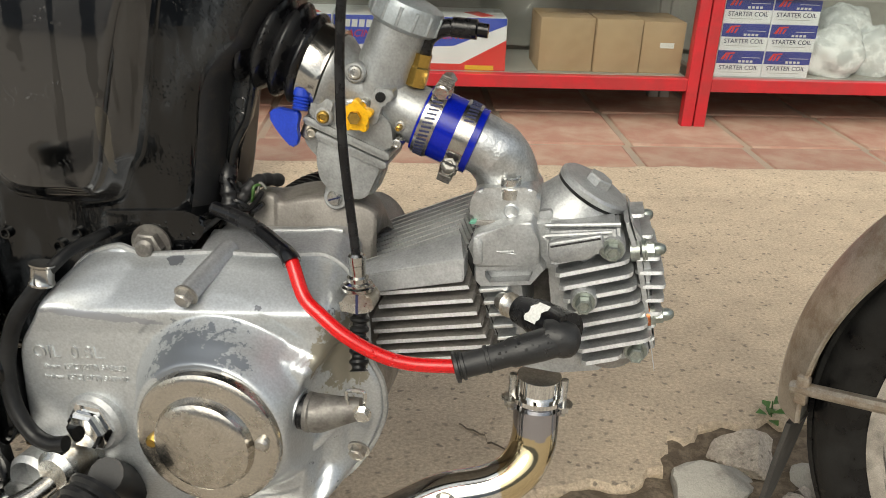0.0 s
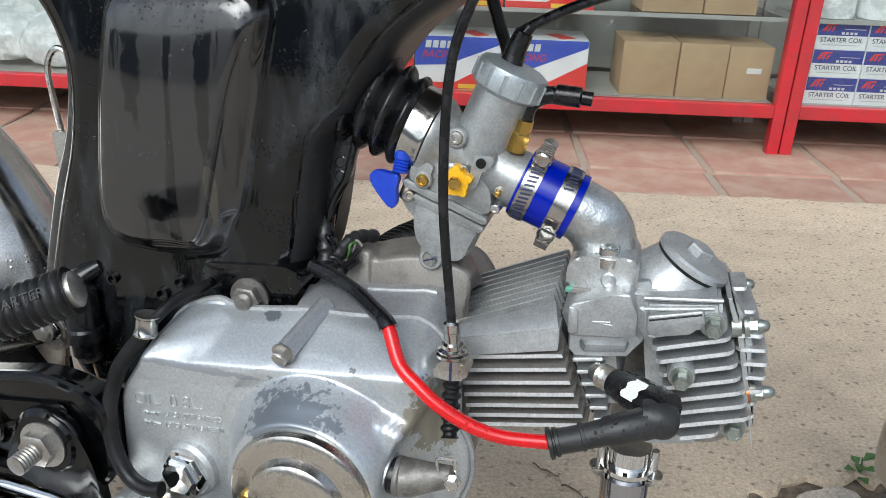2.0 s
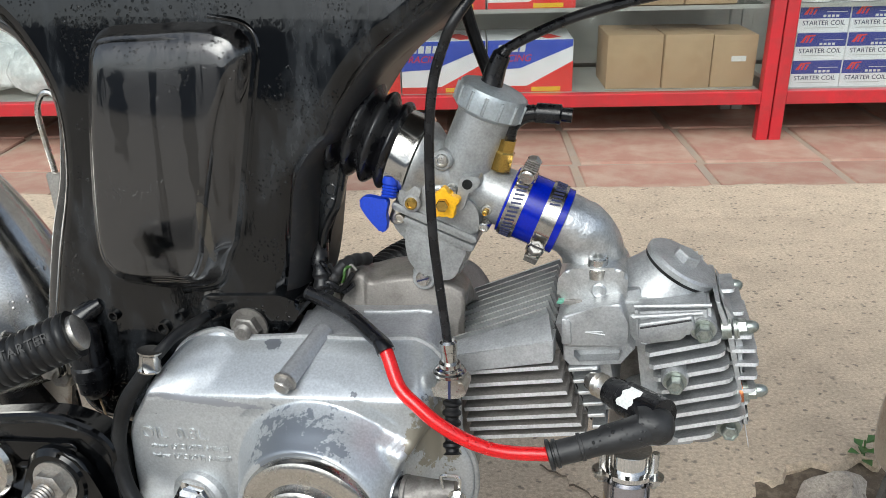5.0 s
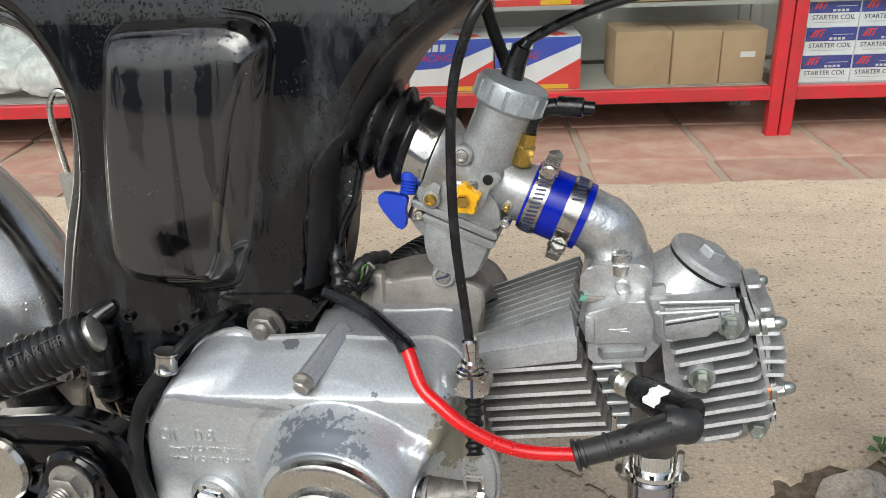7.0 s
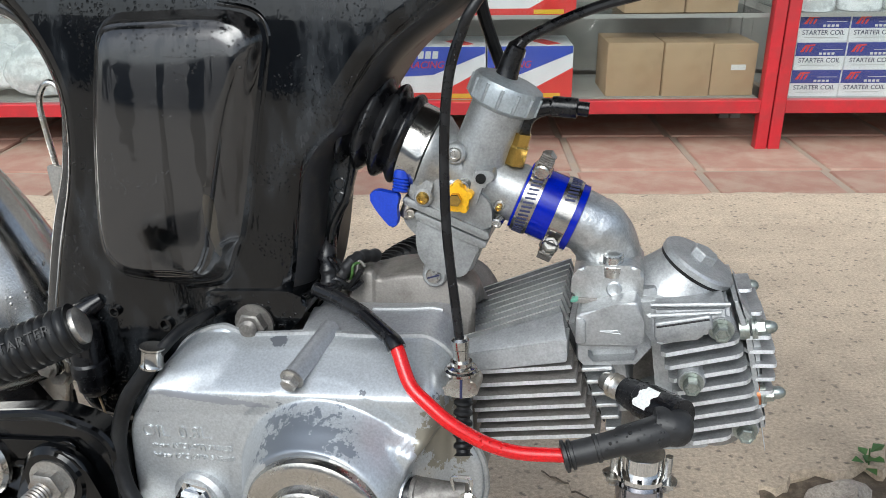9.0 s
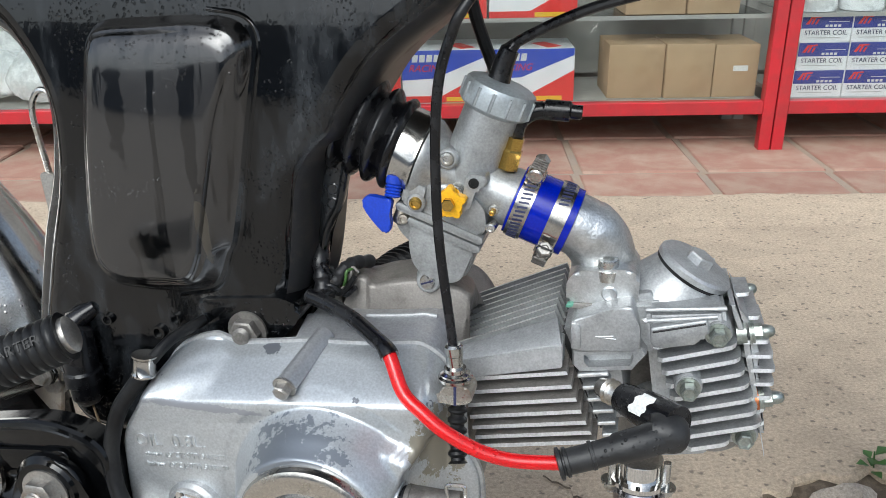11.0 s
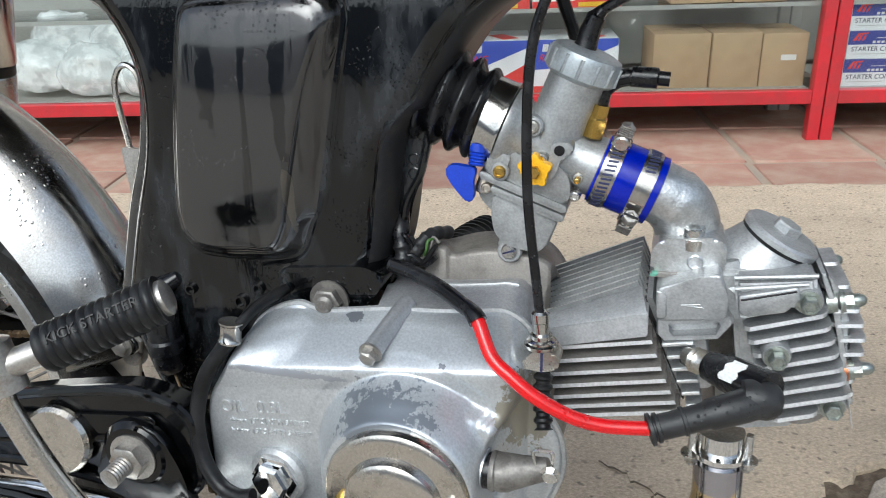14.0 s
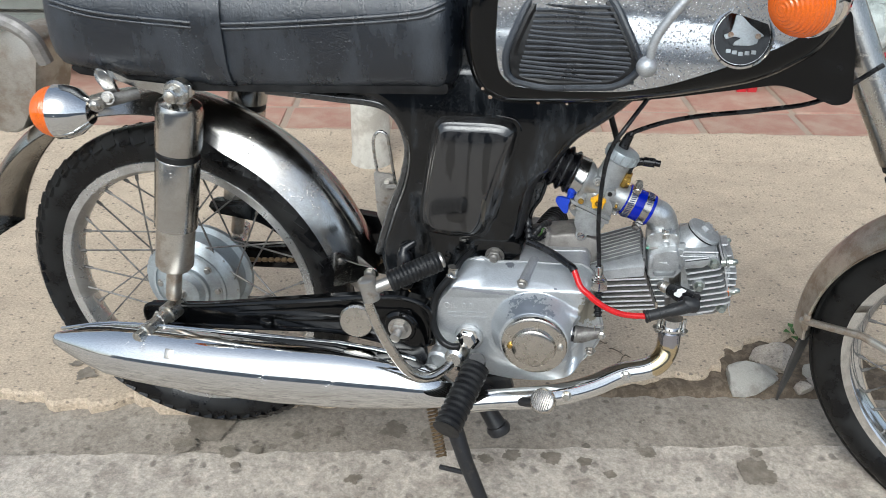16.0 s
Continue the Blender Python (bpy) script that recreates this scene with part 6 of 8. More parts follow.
# the sloping shelf between the cover's joint and the gearbox
bm = nb()
SHELF = [(0.57, 0.1685, 0.178), (0.5985, 0.1725, 0.1812), (0.6153, 0.174, 0.1825), (0.6311, 0.1757, 0.184), (0.6471, 0.1777, 0.186), (0.6568, 0.1777, 0.1876), (0.6656, 0.1755, 0.187), (0.6702, 0.1725, 0.183), (0.6735, 0.164, 0.175)]
rows = [[bm.verts.new(p) for p in ((x, -0.084, za - 0.03), (x, -0.084, za - 0.001), (x, -0.081, za + 0.0008), (x, -0.058, zb - 0.0008), (x, -0.055, zb), (x, -0.052, zb - 0.0008), (x, -0.05, zb - 0.004), (x, -0.03, zb - 0.004), (x, -0.03, za - 0.03))] for x, za, zb in SHELF]
for ra, rb in zip(rows, rows[1:]):
    for j in range(9):
        bm.faces.new((ra[j], ra[(j + 1) % 9], rb[(j + 1) % 9], rb[j]))
bm.faces.new(rows[0]), bm.faces.new(rows[-1])
epart("case_shelf", bm, SHELFGREY, case, sharp=40)
bm = nb()
tube(bm, curve([(x, -0.0565, zb + 0.0002) for x, za, zb in SHELF[2:7]], 5), 0.0015, 8)
epart("shelf_rim", bm, CAST, case)
bm = nb()
lathe(bm, [(0.035, 0), (0.035, 0.02), (0.03, 0.026), (0, 0.026)], (0.64, 0.035, 0.13), (0, 1, 0), 36)
epart("generator_side", bm, CAST, case)
bm = nb()
pts = curve([(0.598, 0.035, 0.166), (0.604, 0.06, 0.168), (0.611, 0.09, 0.166)], 16)
tube(bm, pts, [0.0175 + (0.0022 if i % 4 < 2 else 0) for i in range(len(pts))], 24)
epart("drain_boot", bm, RUBBER, case, "ribbed black rubber boot")


def bright_edge(ob, way, least=0.9):
    """Machined edges: the faces that look along the given way take the bright material."""
    # the edges' sky glint is partly put into this brighter colour
    ob.data.materials.append(FINEDGE)
    for p in ob.data.polygons:
        if p.normal.dot(way) > least:
            p.material_index = 1
    return ob


# barrel


def hexa(bm, p):
    """A six-sided block from its eight corners: four below, four above."""
    q = [bm.verts.new(c) for c in p]
    for f in ((0, 1, 2, 3), (4, 5, 6, 7), (0, 1, 5, 4), (1, 2, 6, 5), (2, 3, 7, 6), (3, 0, 4, 7)):
        bm.faces.new([q[j] for j in f])
    return bm


def plate(s0, s1, y0, y1, h0, h1, k0=0.0, skew=-0.22, wear=0.0):
    """A block along the cylinder whose front end leans with the joint; k0 lowers its rear top."""
    return [E(s0, y0, h0), E(s1 + skew * h0, y0, h0), E(s1 + skew * h0, y1, h0), E(s0, y1, h0), E(s0, y0 + wear, h1 - k0), E(s1 + skew * h1, y0 + wear, h1), E(s1 + skew * h1, y1, h1), E(s0, y1, h1 - k0)]


# core and side fins take the darker casting: shade between fins put in colour
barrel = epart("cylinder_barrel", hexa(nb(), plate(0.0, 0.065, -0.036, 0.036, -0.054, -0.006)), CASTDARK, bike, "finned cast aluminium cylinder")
for i in range(9):
    y = -0.0385 + 0.0114 * i
    bm = hexa(nb(), plate(-0.0165, 0.0665, y - 0.0014, y + 0.0014, -0.008, 0.0295, 0.0187))
    bright_edge(epart("top_fin", bm, CAST, barrel, sharp=0), EU)
for i in range(7):
    h = -0.0555 + 0.0088 * i
    k = 0.006 * math.sin((i + 0.5) / 7 * math.pi)
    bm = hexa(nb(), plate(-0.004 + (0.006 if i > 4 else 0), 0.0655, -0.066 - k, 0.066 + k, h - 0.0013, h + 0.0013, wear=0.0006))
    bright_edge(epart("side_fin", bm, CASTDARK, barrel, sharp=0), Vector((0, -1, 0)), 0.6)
for s in (-1, 1):
    dz = -0.02 if s > 0 else 0.0
    bm = hexa(nb(), [E(-0.006, s * 0.0695, -0.001 + dz), E(0.064, s * 0.071, 0.003 + dz), E(0.064, s * 0.05, 0.003 + dz), E(-0.006, s * 0.05, -0.001 + dz), E(-0.005, s * 0.068, 0.0122 + dz), E(0.0665, s * 0.069, 0.0188 + dz), E(0.0665, s * 0.05, 0.0188 + dz), E(-0.005, s * 0.05, 0.0122 + dz)])
    bmesh.ops.bevel(bm, geom=list(bm.edges), offset=0.0008, segments=2, affect="EDGES")
    if s < 0:
        hexa(bm, [E(-0.005, s * 0.0672, 0.0119), E(0.066, s * 0.0682, 0.0184), E(0.064, s * 0.049, 0.0184), E(-0.013, s * 0.049, 0.0119), E(-0.006, s * 0.0665, 0.0126), E(0.0655, s * 0.0675, 0.0192), E(0.0628, s * 0.0493, 0.0297), E(-0.0145, s * 0.0493, 0.0125)])
    epart("barrel_shoulder", bm, CAST, barrel)
for name, a, b, y, mt in (("barrel_flange", -0.0042, 0.0, 0.044, CASTDARK), ("head_gasket", 0.0, 0.0011, 0.046, STANDBLACK), ("head_flange", 0.0011, 0.005, 0.034, CAST)):
    bm = hexa(nb(), [E(0.0665 + k + dk, yy, hh) for hh, dk in ((-0.058, 0.0128), (0.014, -0.004)) for k, yy in ((a, -y), (b, -y), (b, y), (a, y))])
    epart(name, bm, mt, barrel)
# head
bm = nb()
ebox(bm, 0.07, 0.1, -0.046, 0.05, -0.052, 0.02, 0.004, 2)
head = epart("cylinder_head", bm, CAST, bike, "finned cast aluminium cylinder head")
HY = -0.076
bm = hexa(nb(), [(0.818, -0.056, 0.101), (0.876, -0.056, 0.116), (0.876, 0.04, 0.116), (0.818, 0.04, 0.101), (0.801, -0.056, 0.203), (0.849, -0.056, 0.212), (0.849, 0.04, 0.212), (0.801, 0.04, 0.203)])
bmesh.ops.bevel(bm, geom=list(bm.edges), offset=0.003, segments=2, affect="EDGES")
part("head_core", bm, CAST, head)


def fin(xl, zl, xr, zr, y0, y1, t, cut=0.007):
    """A thin plate from (xl, zl) to (xr, zr) with a rounded outer front corner."""
    bm = nb()
    plan = [(xl, y1), (xl, y0 + 0.003), (xl + 0.003, y0)] + [(xr - cut + cut * math.sin(a), y0 + cut - cut * math.cos(a)) for a in (0, 0.5, 1.05, 1.57)] + [(xr, y1)]
    low, top = ([bm.verts.new((x, y + (0.0006 if s > 0 and y < y0 + 0.01 else 0), zl + (zr - zl) * (x - xl) / (xr - xl) + s)) for x, y in plan] for s in (-t / 2, t / 2))
    bm.faces.new(low), bm.faces.new(top)
    for i in range(len(plan)):
        j = (i + 1) % len(plan)
        bm.faces.new((low[i], low[j], top[j], top[i]))
    return bm


for i in range(9):
    xl, zl = 0.8075 + 0.0033 * i, 0.1885 - 0.0088 * i
    xr = 0.8335 if i == 0 else 0.853 + 0.0034 * i if i < 8 else 0.86
    bright_edge(part("head_fin", fin(xl, zl, xr, zl + 0.335 * (xr - xl), HY, 0.05, 0.0027, 0.0055), CAST, head, sharp=0), Vector((0, -1, 0)), 0.5)
for i in range(6):
    h = -0.055 + 0.0092 * i
    bm = nb()
    ebox(bm, 0.0695 - 0.22 * h, 0.092, -0.061, 0.06, h - 0.0014, h + 0.0014, 0.0007, 1)
    bright_edge(epart("plug_recess_fin", bm, CAST, head), Vector((0, -1, 0)))
# boss between barrel and rocker box, with a lip and a shallow pocket below it
BOSS = [(0.7569, 0.2042), (0.7789, 0.2128), (0.7932, 0.2169), (0.7985, 0.203), (0.8004, 0.1883), (0.7957, 0.187), (0.759, 0.1813)]
part("rocker_boss", slab(nb(), rounded(BOSS, 0.003, 3), HY - 0.003, -0.02, 0.003, 3), CAST, head, sharp=50)
part("boss_step", slab(nb(), rounded([(0.7565, 0.2035), (0.7575, 0.184), (0.764, 0.185), (0.7625, 0.2015)], 0.002, 3), HY - 0.0045, -0.03, 0.0015), CAST, head)
outer = [(0.758, 0.184), (0.7587, 0.1717), (0.763, 0.1675), (0.7958, 0.1725), (0.8042, 0.1846), (0.8, 0.19)]
inner = [(0.7655, 0.1795), (0.766, 0.175), (0.769, 0.1715), (0.7945, 0.1757), (0.7965, 0.182), (0.795, 0.1845)]
bm = nb()
rows = [[bm.verts.new((x, y, z)) for x, z in line] for line, y in ((outer, -0.03), (outer, HY + 0.0005), ([(x + (u - x) * 0.15, z + (w - z) * 0.15) for (x, z), (u, w) in zip(outer, inner)], HY - 0.0015), (inner, HY - 0.0015), (inner, HY + 0.008))]
for ra, rb in zip(rows, rows[1:]):
    for j in range(6):
        bm.faces.new((ra[j], ra[(j + 1) % 6], rb[(j + 1) % 6], rb[j]))
bm.faces.new(rows[-1])
part("boss_tray", bm, CAST, head)
bm = nb()
tube(bm, [(0.772, HY - 0.0029, 0.194), (0.785, HY - 0.0029, 0.1935), (0.783, HY - 0.0029, 0.1955), (0.772, HY - 0.0029, 0.194)], 0.0007, 6)
part("casting_mark", bm, CAST, head)
# bridge between boss and rocker box, and the casting behind the plug
bm = hexa(nb(), [(0.79, -0.066, 0.176), (0.815, -0.066, 0.182), (0.815, -0.01, 0.182), (0.79, -0.01, 0.176), (0.788, -0.064, 0.2125), (0.812, -0.064, 0.2145), (0.812, -0.01, 0.2145), (0.788, -0.01, 0.2125)])
bmesh.ops.bevel(bm, geom=list(bm.edges), offset=0.003, segments=2, affect="EDGES")
part("head_bridge", bm, CAST, head)
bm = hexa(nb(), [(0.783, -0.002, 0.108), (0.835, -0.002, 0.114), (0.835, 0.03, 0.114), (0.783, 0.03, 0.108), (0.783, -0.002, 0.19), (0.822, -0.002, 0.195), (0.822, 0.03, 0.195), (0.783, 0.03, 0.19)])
# the well's shade is partly in its darker casting colour
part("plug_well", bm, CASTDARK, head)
# rocker box with its two ridges
bm = hexa(nb(), [(0.8055, HY - 0.002, 0.1895), (0.8495, HY - 0.002, 0.2015), (0.8495, -0.005, 0.2015), (0.8055, -0.005, 0.1895), (0.8015, -0.0735, 0.2125), (0.8475, -0.0735, 0.2185), (0.8475, -0.005, 0.2185), (0.8015, -0.005, 0.2125)])
bmesh.ops.bevel(bm, geom=list(bm.edges), offset=0.003, segments=3, affect="EDGES")
rbox = part("rocker_box", bm, CAST, head)
for y, a, b in ((-0.0735, (0.8015, 0.2132), (0.8478, 0.2186)), (-0.0755, (0.8022, 0.2068), (0.843, 0.2135))):
    bm = nb()
    tube(bm, [(a[0], y, a[1]), (b[0], y, b[1])], 0.0016, 8)
    part("box_ridge", bm, CAST, rbox)
part("box_panel", slab(nb(), rounded([(0.8041, 0.2041), (0.8055, 0.193), (0.8091, 0.1907), (0.8329, 0.1966), (0.8346, 0.2018), (0.8397, 0.2036), (0.8369, 0.2131)], 0.002, 3), HY - 0.0045, -0.06, 0.0018), CAST, rbox, sharp=50)
bm = nb()
tube(bm, [(0.806, HY - 0.0042, 0.2016), (0.8362, HY - 0.0042, 0.2103)], 0.0008, 6)
part("box_seam", bm, STANDBLACK, rbox)
for (x, y, z), depth, r in (((0.8442, -0.0825, 0.2025), 0.03, 0.0054), ((0.8305, -0.0855, 0.1657), 0.035, 0.0054), ((0.8685, -0.0725, 0.1285), 0.02, 0.0056)):
    bm = nb()
    lathe(bm, [(r * 1.6, 0), (r * 1.6, depth - 0.008), (r * 1.45, depth - 0.006), (0, depth - 0.006)], (x, y + depth, z), (0, -1, 0), 24)
    boss = part("bolt_boss", bm, CAST, head)
    bm = nb()
    lathe(bm, [(r * 1.35, 0), (r * 1.35, 0.0015), (0, 0.0015)], (x, y + 0.006, z), (0, -1, 0), 20)
    lathe(bm, [(r, 0.001), (r, 0.0075), (r * 0.86, 0.0085), (r * 0.68, 0.0085), (r * 0.55, 0.0074), (0, 0.0074)], (x, y + 0.005, z), (0, -1, 0), 6)
    part("head_bolt", bm, NUTZINC, boss, sharp=25)
# end cover
JOINT = [(0.8508, 0.2165), (0.853, 0.211), (0.862, 0.1915), (0.871, 0.156), (0.878, 0.1295)]
bm = nb()
slab(bm, JOINT + [(x + 0.003, z) for x, z in reversed(JOINT)], -0.063, 0.0, 0.0008)
hc = part("end_cover", bm, CAST, head, "finned end cover with dome nuts")
bm = nb()
slab(bm, [(x + 0.004, z) for x, z in JOINT] + [(0.8765, 0.124), (0.876, 0.155), (0.8715, 0.186), (0.864, 0.204), (0.858, 0.211)], -0.0585, -0.005, 0.002)
part("cover_body", bm, CAST, hc)
for i in range(10):
    z = 0.1265 + 0.0095 * i
    a = min(1, max(0, (z - 0.17) / 0.06))
    xr = 0.8825 - 0.03 * a ** 1.6 - (0.003 if i < 3 else 0)
    xl = 0.88 - (z - 0.1265) * 0.32
    bright_edge(part("end_fin", fin(xl, z - 0.001, xr, z + 0.001, -0.0635 + 0.014 * max(0, i - 7), 0.03 if i < 6 else -0.008, 0.0023, 0.0025), CAST, hc, sharp=0), Vector((0, -1, 0)), 0.5)
for (x, y, z), mt in (((0.877, 0.0, 0.2035), ZINC), ((0.8815, -0.0575, 0.2), ZINC), ((0.8835, -0.03, 0.176), ZINC), ((0.893, -0.0562, 0.154), COPPER), ((0.89, 0.03, 0.13), ZINC)):
    o = Vector((x, y, z)) - EA * 0.019
    bm = nb()
    lathe(bm, [(0.0072, -0.006), (0.0072, 0.0), (0, 0.0)], o, EA, 20)
    lathe(bm, [(0.0078, 0.0015), (0.0078, 0.0032), (0, 0.0032)], o, EA, 20)
    bolt(bm, o + EA * 0.0034, EA, 0.0056, 0.0065, True)
    lathe(bm, [(0.0044, 0.0095), (0.0043, 0.0125), (0.0032, 0.0155), (0.0016, 0.0168), (0, 0.017)], o, EA, 18)
    nut = part("dome_nut", bm, NUTZINC, hc)
    if mt is COPPER:
        bm = nb()
        lathe(bm, [(0.0082, 0), (0.0082, 0.0022), (0, 0.0022)], o - EA * 0.001, EA, 20)
        part("copper_washer", bm, COPPER, nut)
# underside
bm = nb()
slab(bm, rounded([(0.79, 0.1), (0.8, 0.118), (0.845, 0.118), (0.85, 0.1045), (0.82, 0.098)], 0.003), -0.055, 0.04, 0.003)
part("head_underside", bm, CAST, head)
bm = nb()
lathe(bm, [(0.02, -0.03), (0.02, 0.006), (0.018, 0.008), (0, 0.008)], (0.853, -0.05, 0.126), (0.2, -1, -0.1), 28)
part("side_plug", bm, CASTDARK, head)
# tappet cap
TA = Vector((0.47, -0.06, 0.88)).normalized()
TO = Vector((0.8305, -0.033, 0.2285))
bm = nb()
lathe(bm, [(0.037, -0.036), (0.0345, -0.028), (0.0275, -0.014), (0.0245, -0.007), (0.0235, -0.004), (0, -0.004)], TO, TA, 44)
neck = part("tappet_neck", bm, CAST, head)
bm = nb()
lathe(bm, [(0.0225, -0.005), (0.0246, -0.0045), (0.0246, -0.0028), (0.0225, -0.002), (0, -0.002)], TO, TA, 44)
part("sealing_ring", bm, RUBBER, neck)
bm = nb()
lathe(bm, [(0.023, -0.0025), (0.0252, -0.0022), (0.0252, 0.0012), (0.0235, 0.0028), (0.018, 0.0034), (0, 0.0042)], TO, TA, 44)
tc2 = part("tappet_cap", bm, CAST, neck, "round screw cap with a raised hexagon")
bm = nb()
lathe(bm, [(0.0092, 0.003), (0.009, 0.0085), (0.0082, 0.0095), (0, 0.0095)], TO, TA, 6)
part("cap_hexagon", bm, CAST, tc2, sharp=25)
# exhaust port
bm = nb()
lathe(bm, [(0.022, 0), (0.02, 0.03), (0, 0.03)], E(0.125, -0.03, -0.045), (0, 0, -1), 28)
epart("exhaust_port", bm, CAST, head)
bm = nb()
lathe(bm, [(0.0165, 0), (0.0165, 0.014), (0.021, 0.0145), (0.021, 0.018), (0.0155, 0.019), (0.0155, 0.03), (0, 0.03)], (0.808, -0.03, 0.078), (0, 0, -1), 28)
epart("exhaust_flange", bm, CHROME, head)
for s in (-1, 1):
    bm = nb()
    tube(bm, [(0.808 + s * 0.019, -0.036, 0.08), (0.808 + s * 0.019, -0.036, 0.05)], 0.0028, 10)
    bolt(bm, (0.808 + s * 0.019, -0.036, 0.06), (0, 0, -1), 0.0055, 0.007)
    epart("exhaust_stud", bm, ZINC, head)

# spark plug, cap and lead
P0, P3 = Vector((0.7905, -0.096, 0.1637)), Vector((0.8165, -0.1225, 0.1677))
d = (P3 - P0).normalized()
bm = nb()
lathe(bm, [(0.0062, -0.018), (0.0066, -0.012), (0.0082, -0.0105), (0.0066, -0.009), (0.0082, -0.0065), (0.0066, -0.004), (0.0062, 0.004), (0, 0.004)], P0, d, 22)
part("spark_plug", bm, ZINC, head)
bm = nb()
tube(bm, [P0, P0 + d * 0.001, P0 + d * 0.005, P0 + d * 0.006, P0 + d * 0.014, P0 + d * 0.015, P3, P3 + d * 0.008, P3 + d * 0.0085], [0.0075, 0.0092, 0.0094, 0.0099, 0.0102, 0.0112, 0.0115, 0.0112, 0.006], 28)
cap2 = part("plug_cap", bm, WETRUBBER, bike, "black rubber spark plug cap")
bm = nb()
BOOT = [Vector(p) for p in ((0.8285, -0.109, 0.156), (0.8255, -0.111, 0.1555), (0.8185, -0.1148, 0.154), (0.8065, -0.121, 0.151), (0.7904, -0.127, 0.1473), (0.7885, -0.1275, 0.1467), (0.773, -0.132, 0.142), (0.7586, -0.136, 0.1381))]
tube(bm, BOOT, [0.004, 0.0086, 0.0104, 0.0098, 0.0092, 0.008, 0.0078, 0.0078], 26)
lathe(bm, [(0.0098, -0.012), (0.0112, -0.008), (0.0118, -0.002), (0.0116, 0.003), (0.0102, 0.0072), (0.0075, 0.0098), (0.004, 0.0112), (0, 0.0115)], (0.8195, -0.1145, 0.154), (0.9, 0.1, -0.1), 28)
epart("cap_boot", bm, CAPRUBBER, cap2)
for q, r in ((0.0, 0.0098), (0.12, 0.009), (0.6, 0.0087)):
    o = BOOT[7] + (BOOT[5] - BOOT[7]) * q
    bm = nb()
    lathe(bm, [(r - 0.002, -0.0016), (r, -0.001), (r, 0.001), (r - 0.002, 0.0016), (0, 0.0016)], o, BOOT[5] - BOOT[7], 20)
    epart("cap_ring", bm, CAPRUBBER, cap2)
bm = nb()
u, v, w = basis(d)
q = []
for j in range(3):
    row = []
    for i in range(9):
        t = math.atan2(Vector((0, -0.8, 0.6)).dot(v), Vector((0, -0.8, 0.6)).dot(u)) + radians(9 * (i - 4))
        o = P0 + d * (0.0215 + 0.0055 * j + 0.0011 * math.sin(i * 1.7 + 2.3 * j) - 0.0005 * i) + 0.0117 * (math.cos(t) * u + math.sin(t) * v)
        row.append(bm.verts.new(o))
    q.append(row)
for j in range(2):
    for i in range(8):
        bm.faces.new((q[j][i], q[j][i + 1], q[j + 1][i + 1], q[j + 1][i]))
part("plug_sticker", bm, PAPER, cap2, "torn white sticker", 60)
LEAD = curve([(0.5792, -0.07, 0.1997), (0.5993, -0.08, 0.1985), (0.6199, -0.094, 0.1968), (0.6383, -0.11, 0.1944), (0.6511, -0.122, 0.1914), (0.6631, -0.134, 0.1729), (0.6756, -0.139, 0.1639), (0.6913, -0.142, 0.1536), (0.712, -0.142, 0.1437), (0.7322, -0.14, 0.1389), (0.7605, -0.1355, 0.1385)], 8)
bm = nb()
tube(bm, LEAD[30:], 0.0044, 16)
epart("plug_lead", bm, RED_WIRE, bike, "thick red spark plug lead")
bm = nb()
tube(bm, LEAD[:34], [0.0052] * 30 + [0.0055, 0.0057, 0.0059, 0.006], 18)
epart("lead_sleeve", bm, WETRUBBER, bike, "black sleeve on the plug lead")

# intake elbow
bm = nb()
IY = -0.042
tube(bm, curve([(0.738, IY, 0.2605), (0.7485, IY, 0.257), (0.761, -0.04, 0.2505), (0.769, -0.036, 0.2405), (0.773, -0.032, 0.227), (0.774, -0.03, 0.205)], 7), [0.0202] * 14 + [0.0212] * 14 + [0.0216] * 8, 32)
elb = part("intake_elbow", bm, ELBOW, bike, "rough cast aluminium intake elbow")
bm = nb()
slab(bm, rounded([(0.7515, 0.2085), (0.7515, 0.222), (0.757, 0.23), (0.79, 0.2335), (0.7965, 0.2285), (0.7965, 0.2095)], 0.003), -0.0615, -0.018, 0.003)
part("elbow_flange", bm, ELBOW, elb)
bm = nb()
slab(bm, rounded([(0.752, 0.2055), (0.752, 0.2083), (0.7965, 0.2093), (0.7965, 0.2065)], 0.001), -0.0645, -0.018, 0.001)
part("gasket", bm, CASTDARK, elb)
for x0, x1, y in ((0.7515, 0.757, -0.0652), (0.772, 0.79, -0.0652)):
    bm = nb()
    slab(bm, rounded([(x0, 0.2058), (x0 + 0.001, 0.2085), (x1, 0.209), (x1 - 0.001, 0.2065)], 0.001), y, y + 0.004, 0.0006)
    part("sealant", bm, GASKET, elb, "smear of green gasket sealant")
bm = nb()
lathe(bm, [(0.0088, -0.006), (0.0088, 0.001), (0.0066, 0.0015), (0.0066, 0.0068), (0.0058, 0.0074), (0.0038, 0.0074), (0.0035, 0.0045), (0, 0.0045)], (0.7765, -0.0545, 0.2305), (0, -0.1, 1), 24)
part("elbow_bolt", bm, ZINC, elb)
bm = nb()
lathe(bm, [(0.005, 0), (0.005, 0.002), (0.0042, 0.0026), (0.0032, 0.0022), (0, 0.0015)], (0.7785, -0.0605, 0.2165), (0, -1, 0), 18)
part("elbow_boss", bm, ELBOW, elb)
bm = nb()
slab(bm, rounded([(0.79, 0.208), (0.794, 0.2165), (0.805, 0.2195), (0.806, 0.207)], 0.003), -0.06, -0.02, 0.003)
part("elbow_lug", bm, CAST, elb)

# carburettor
CT = radians(20.5)
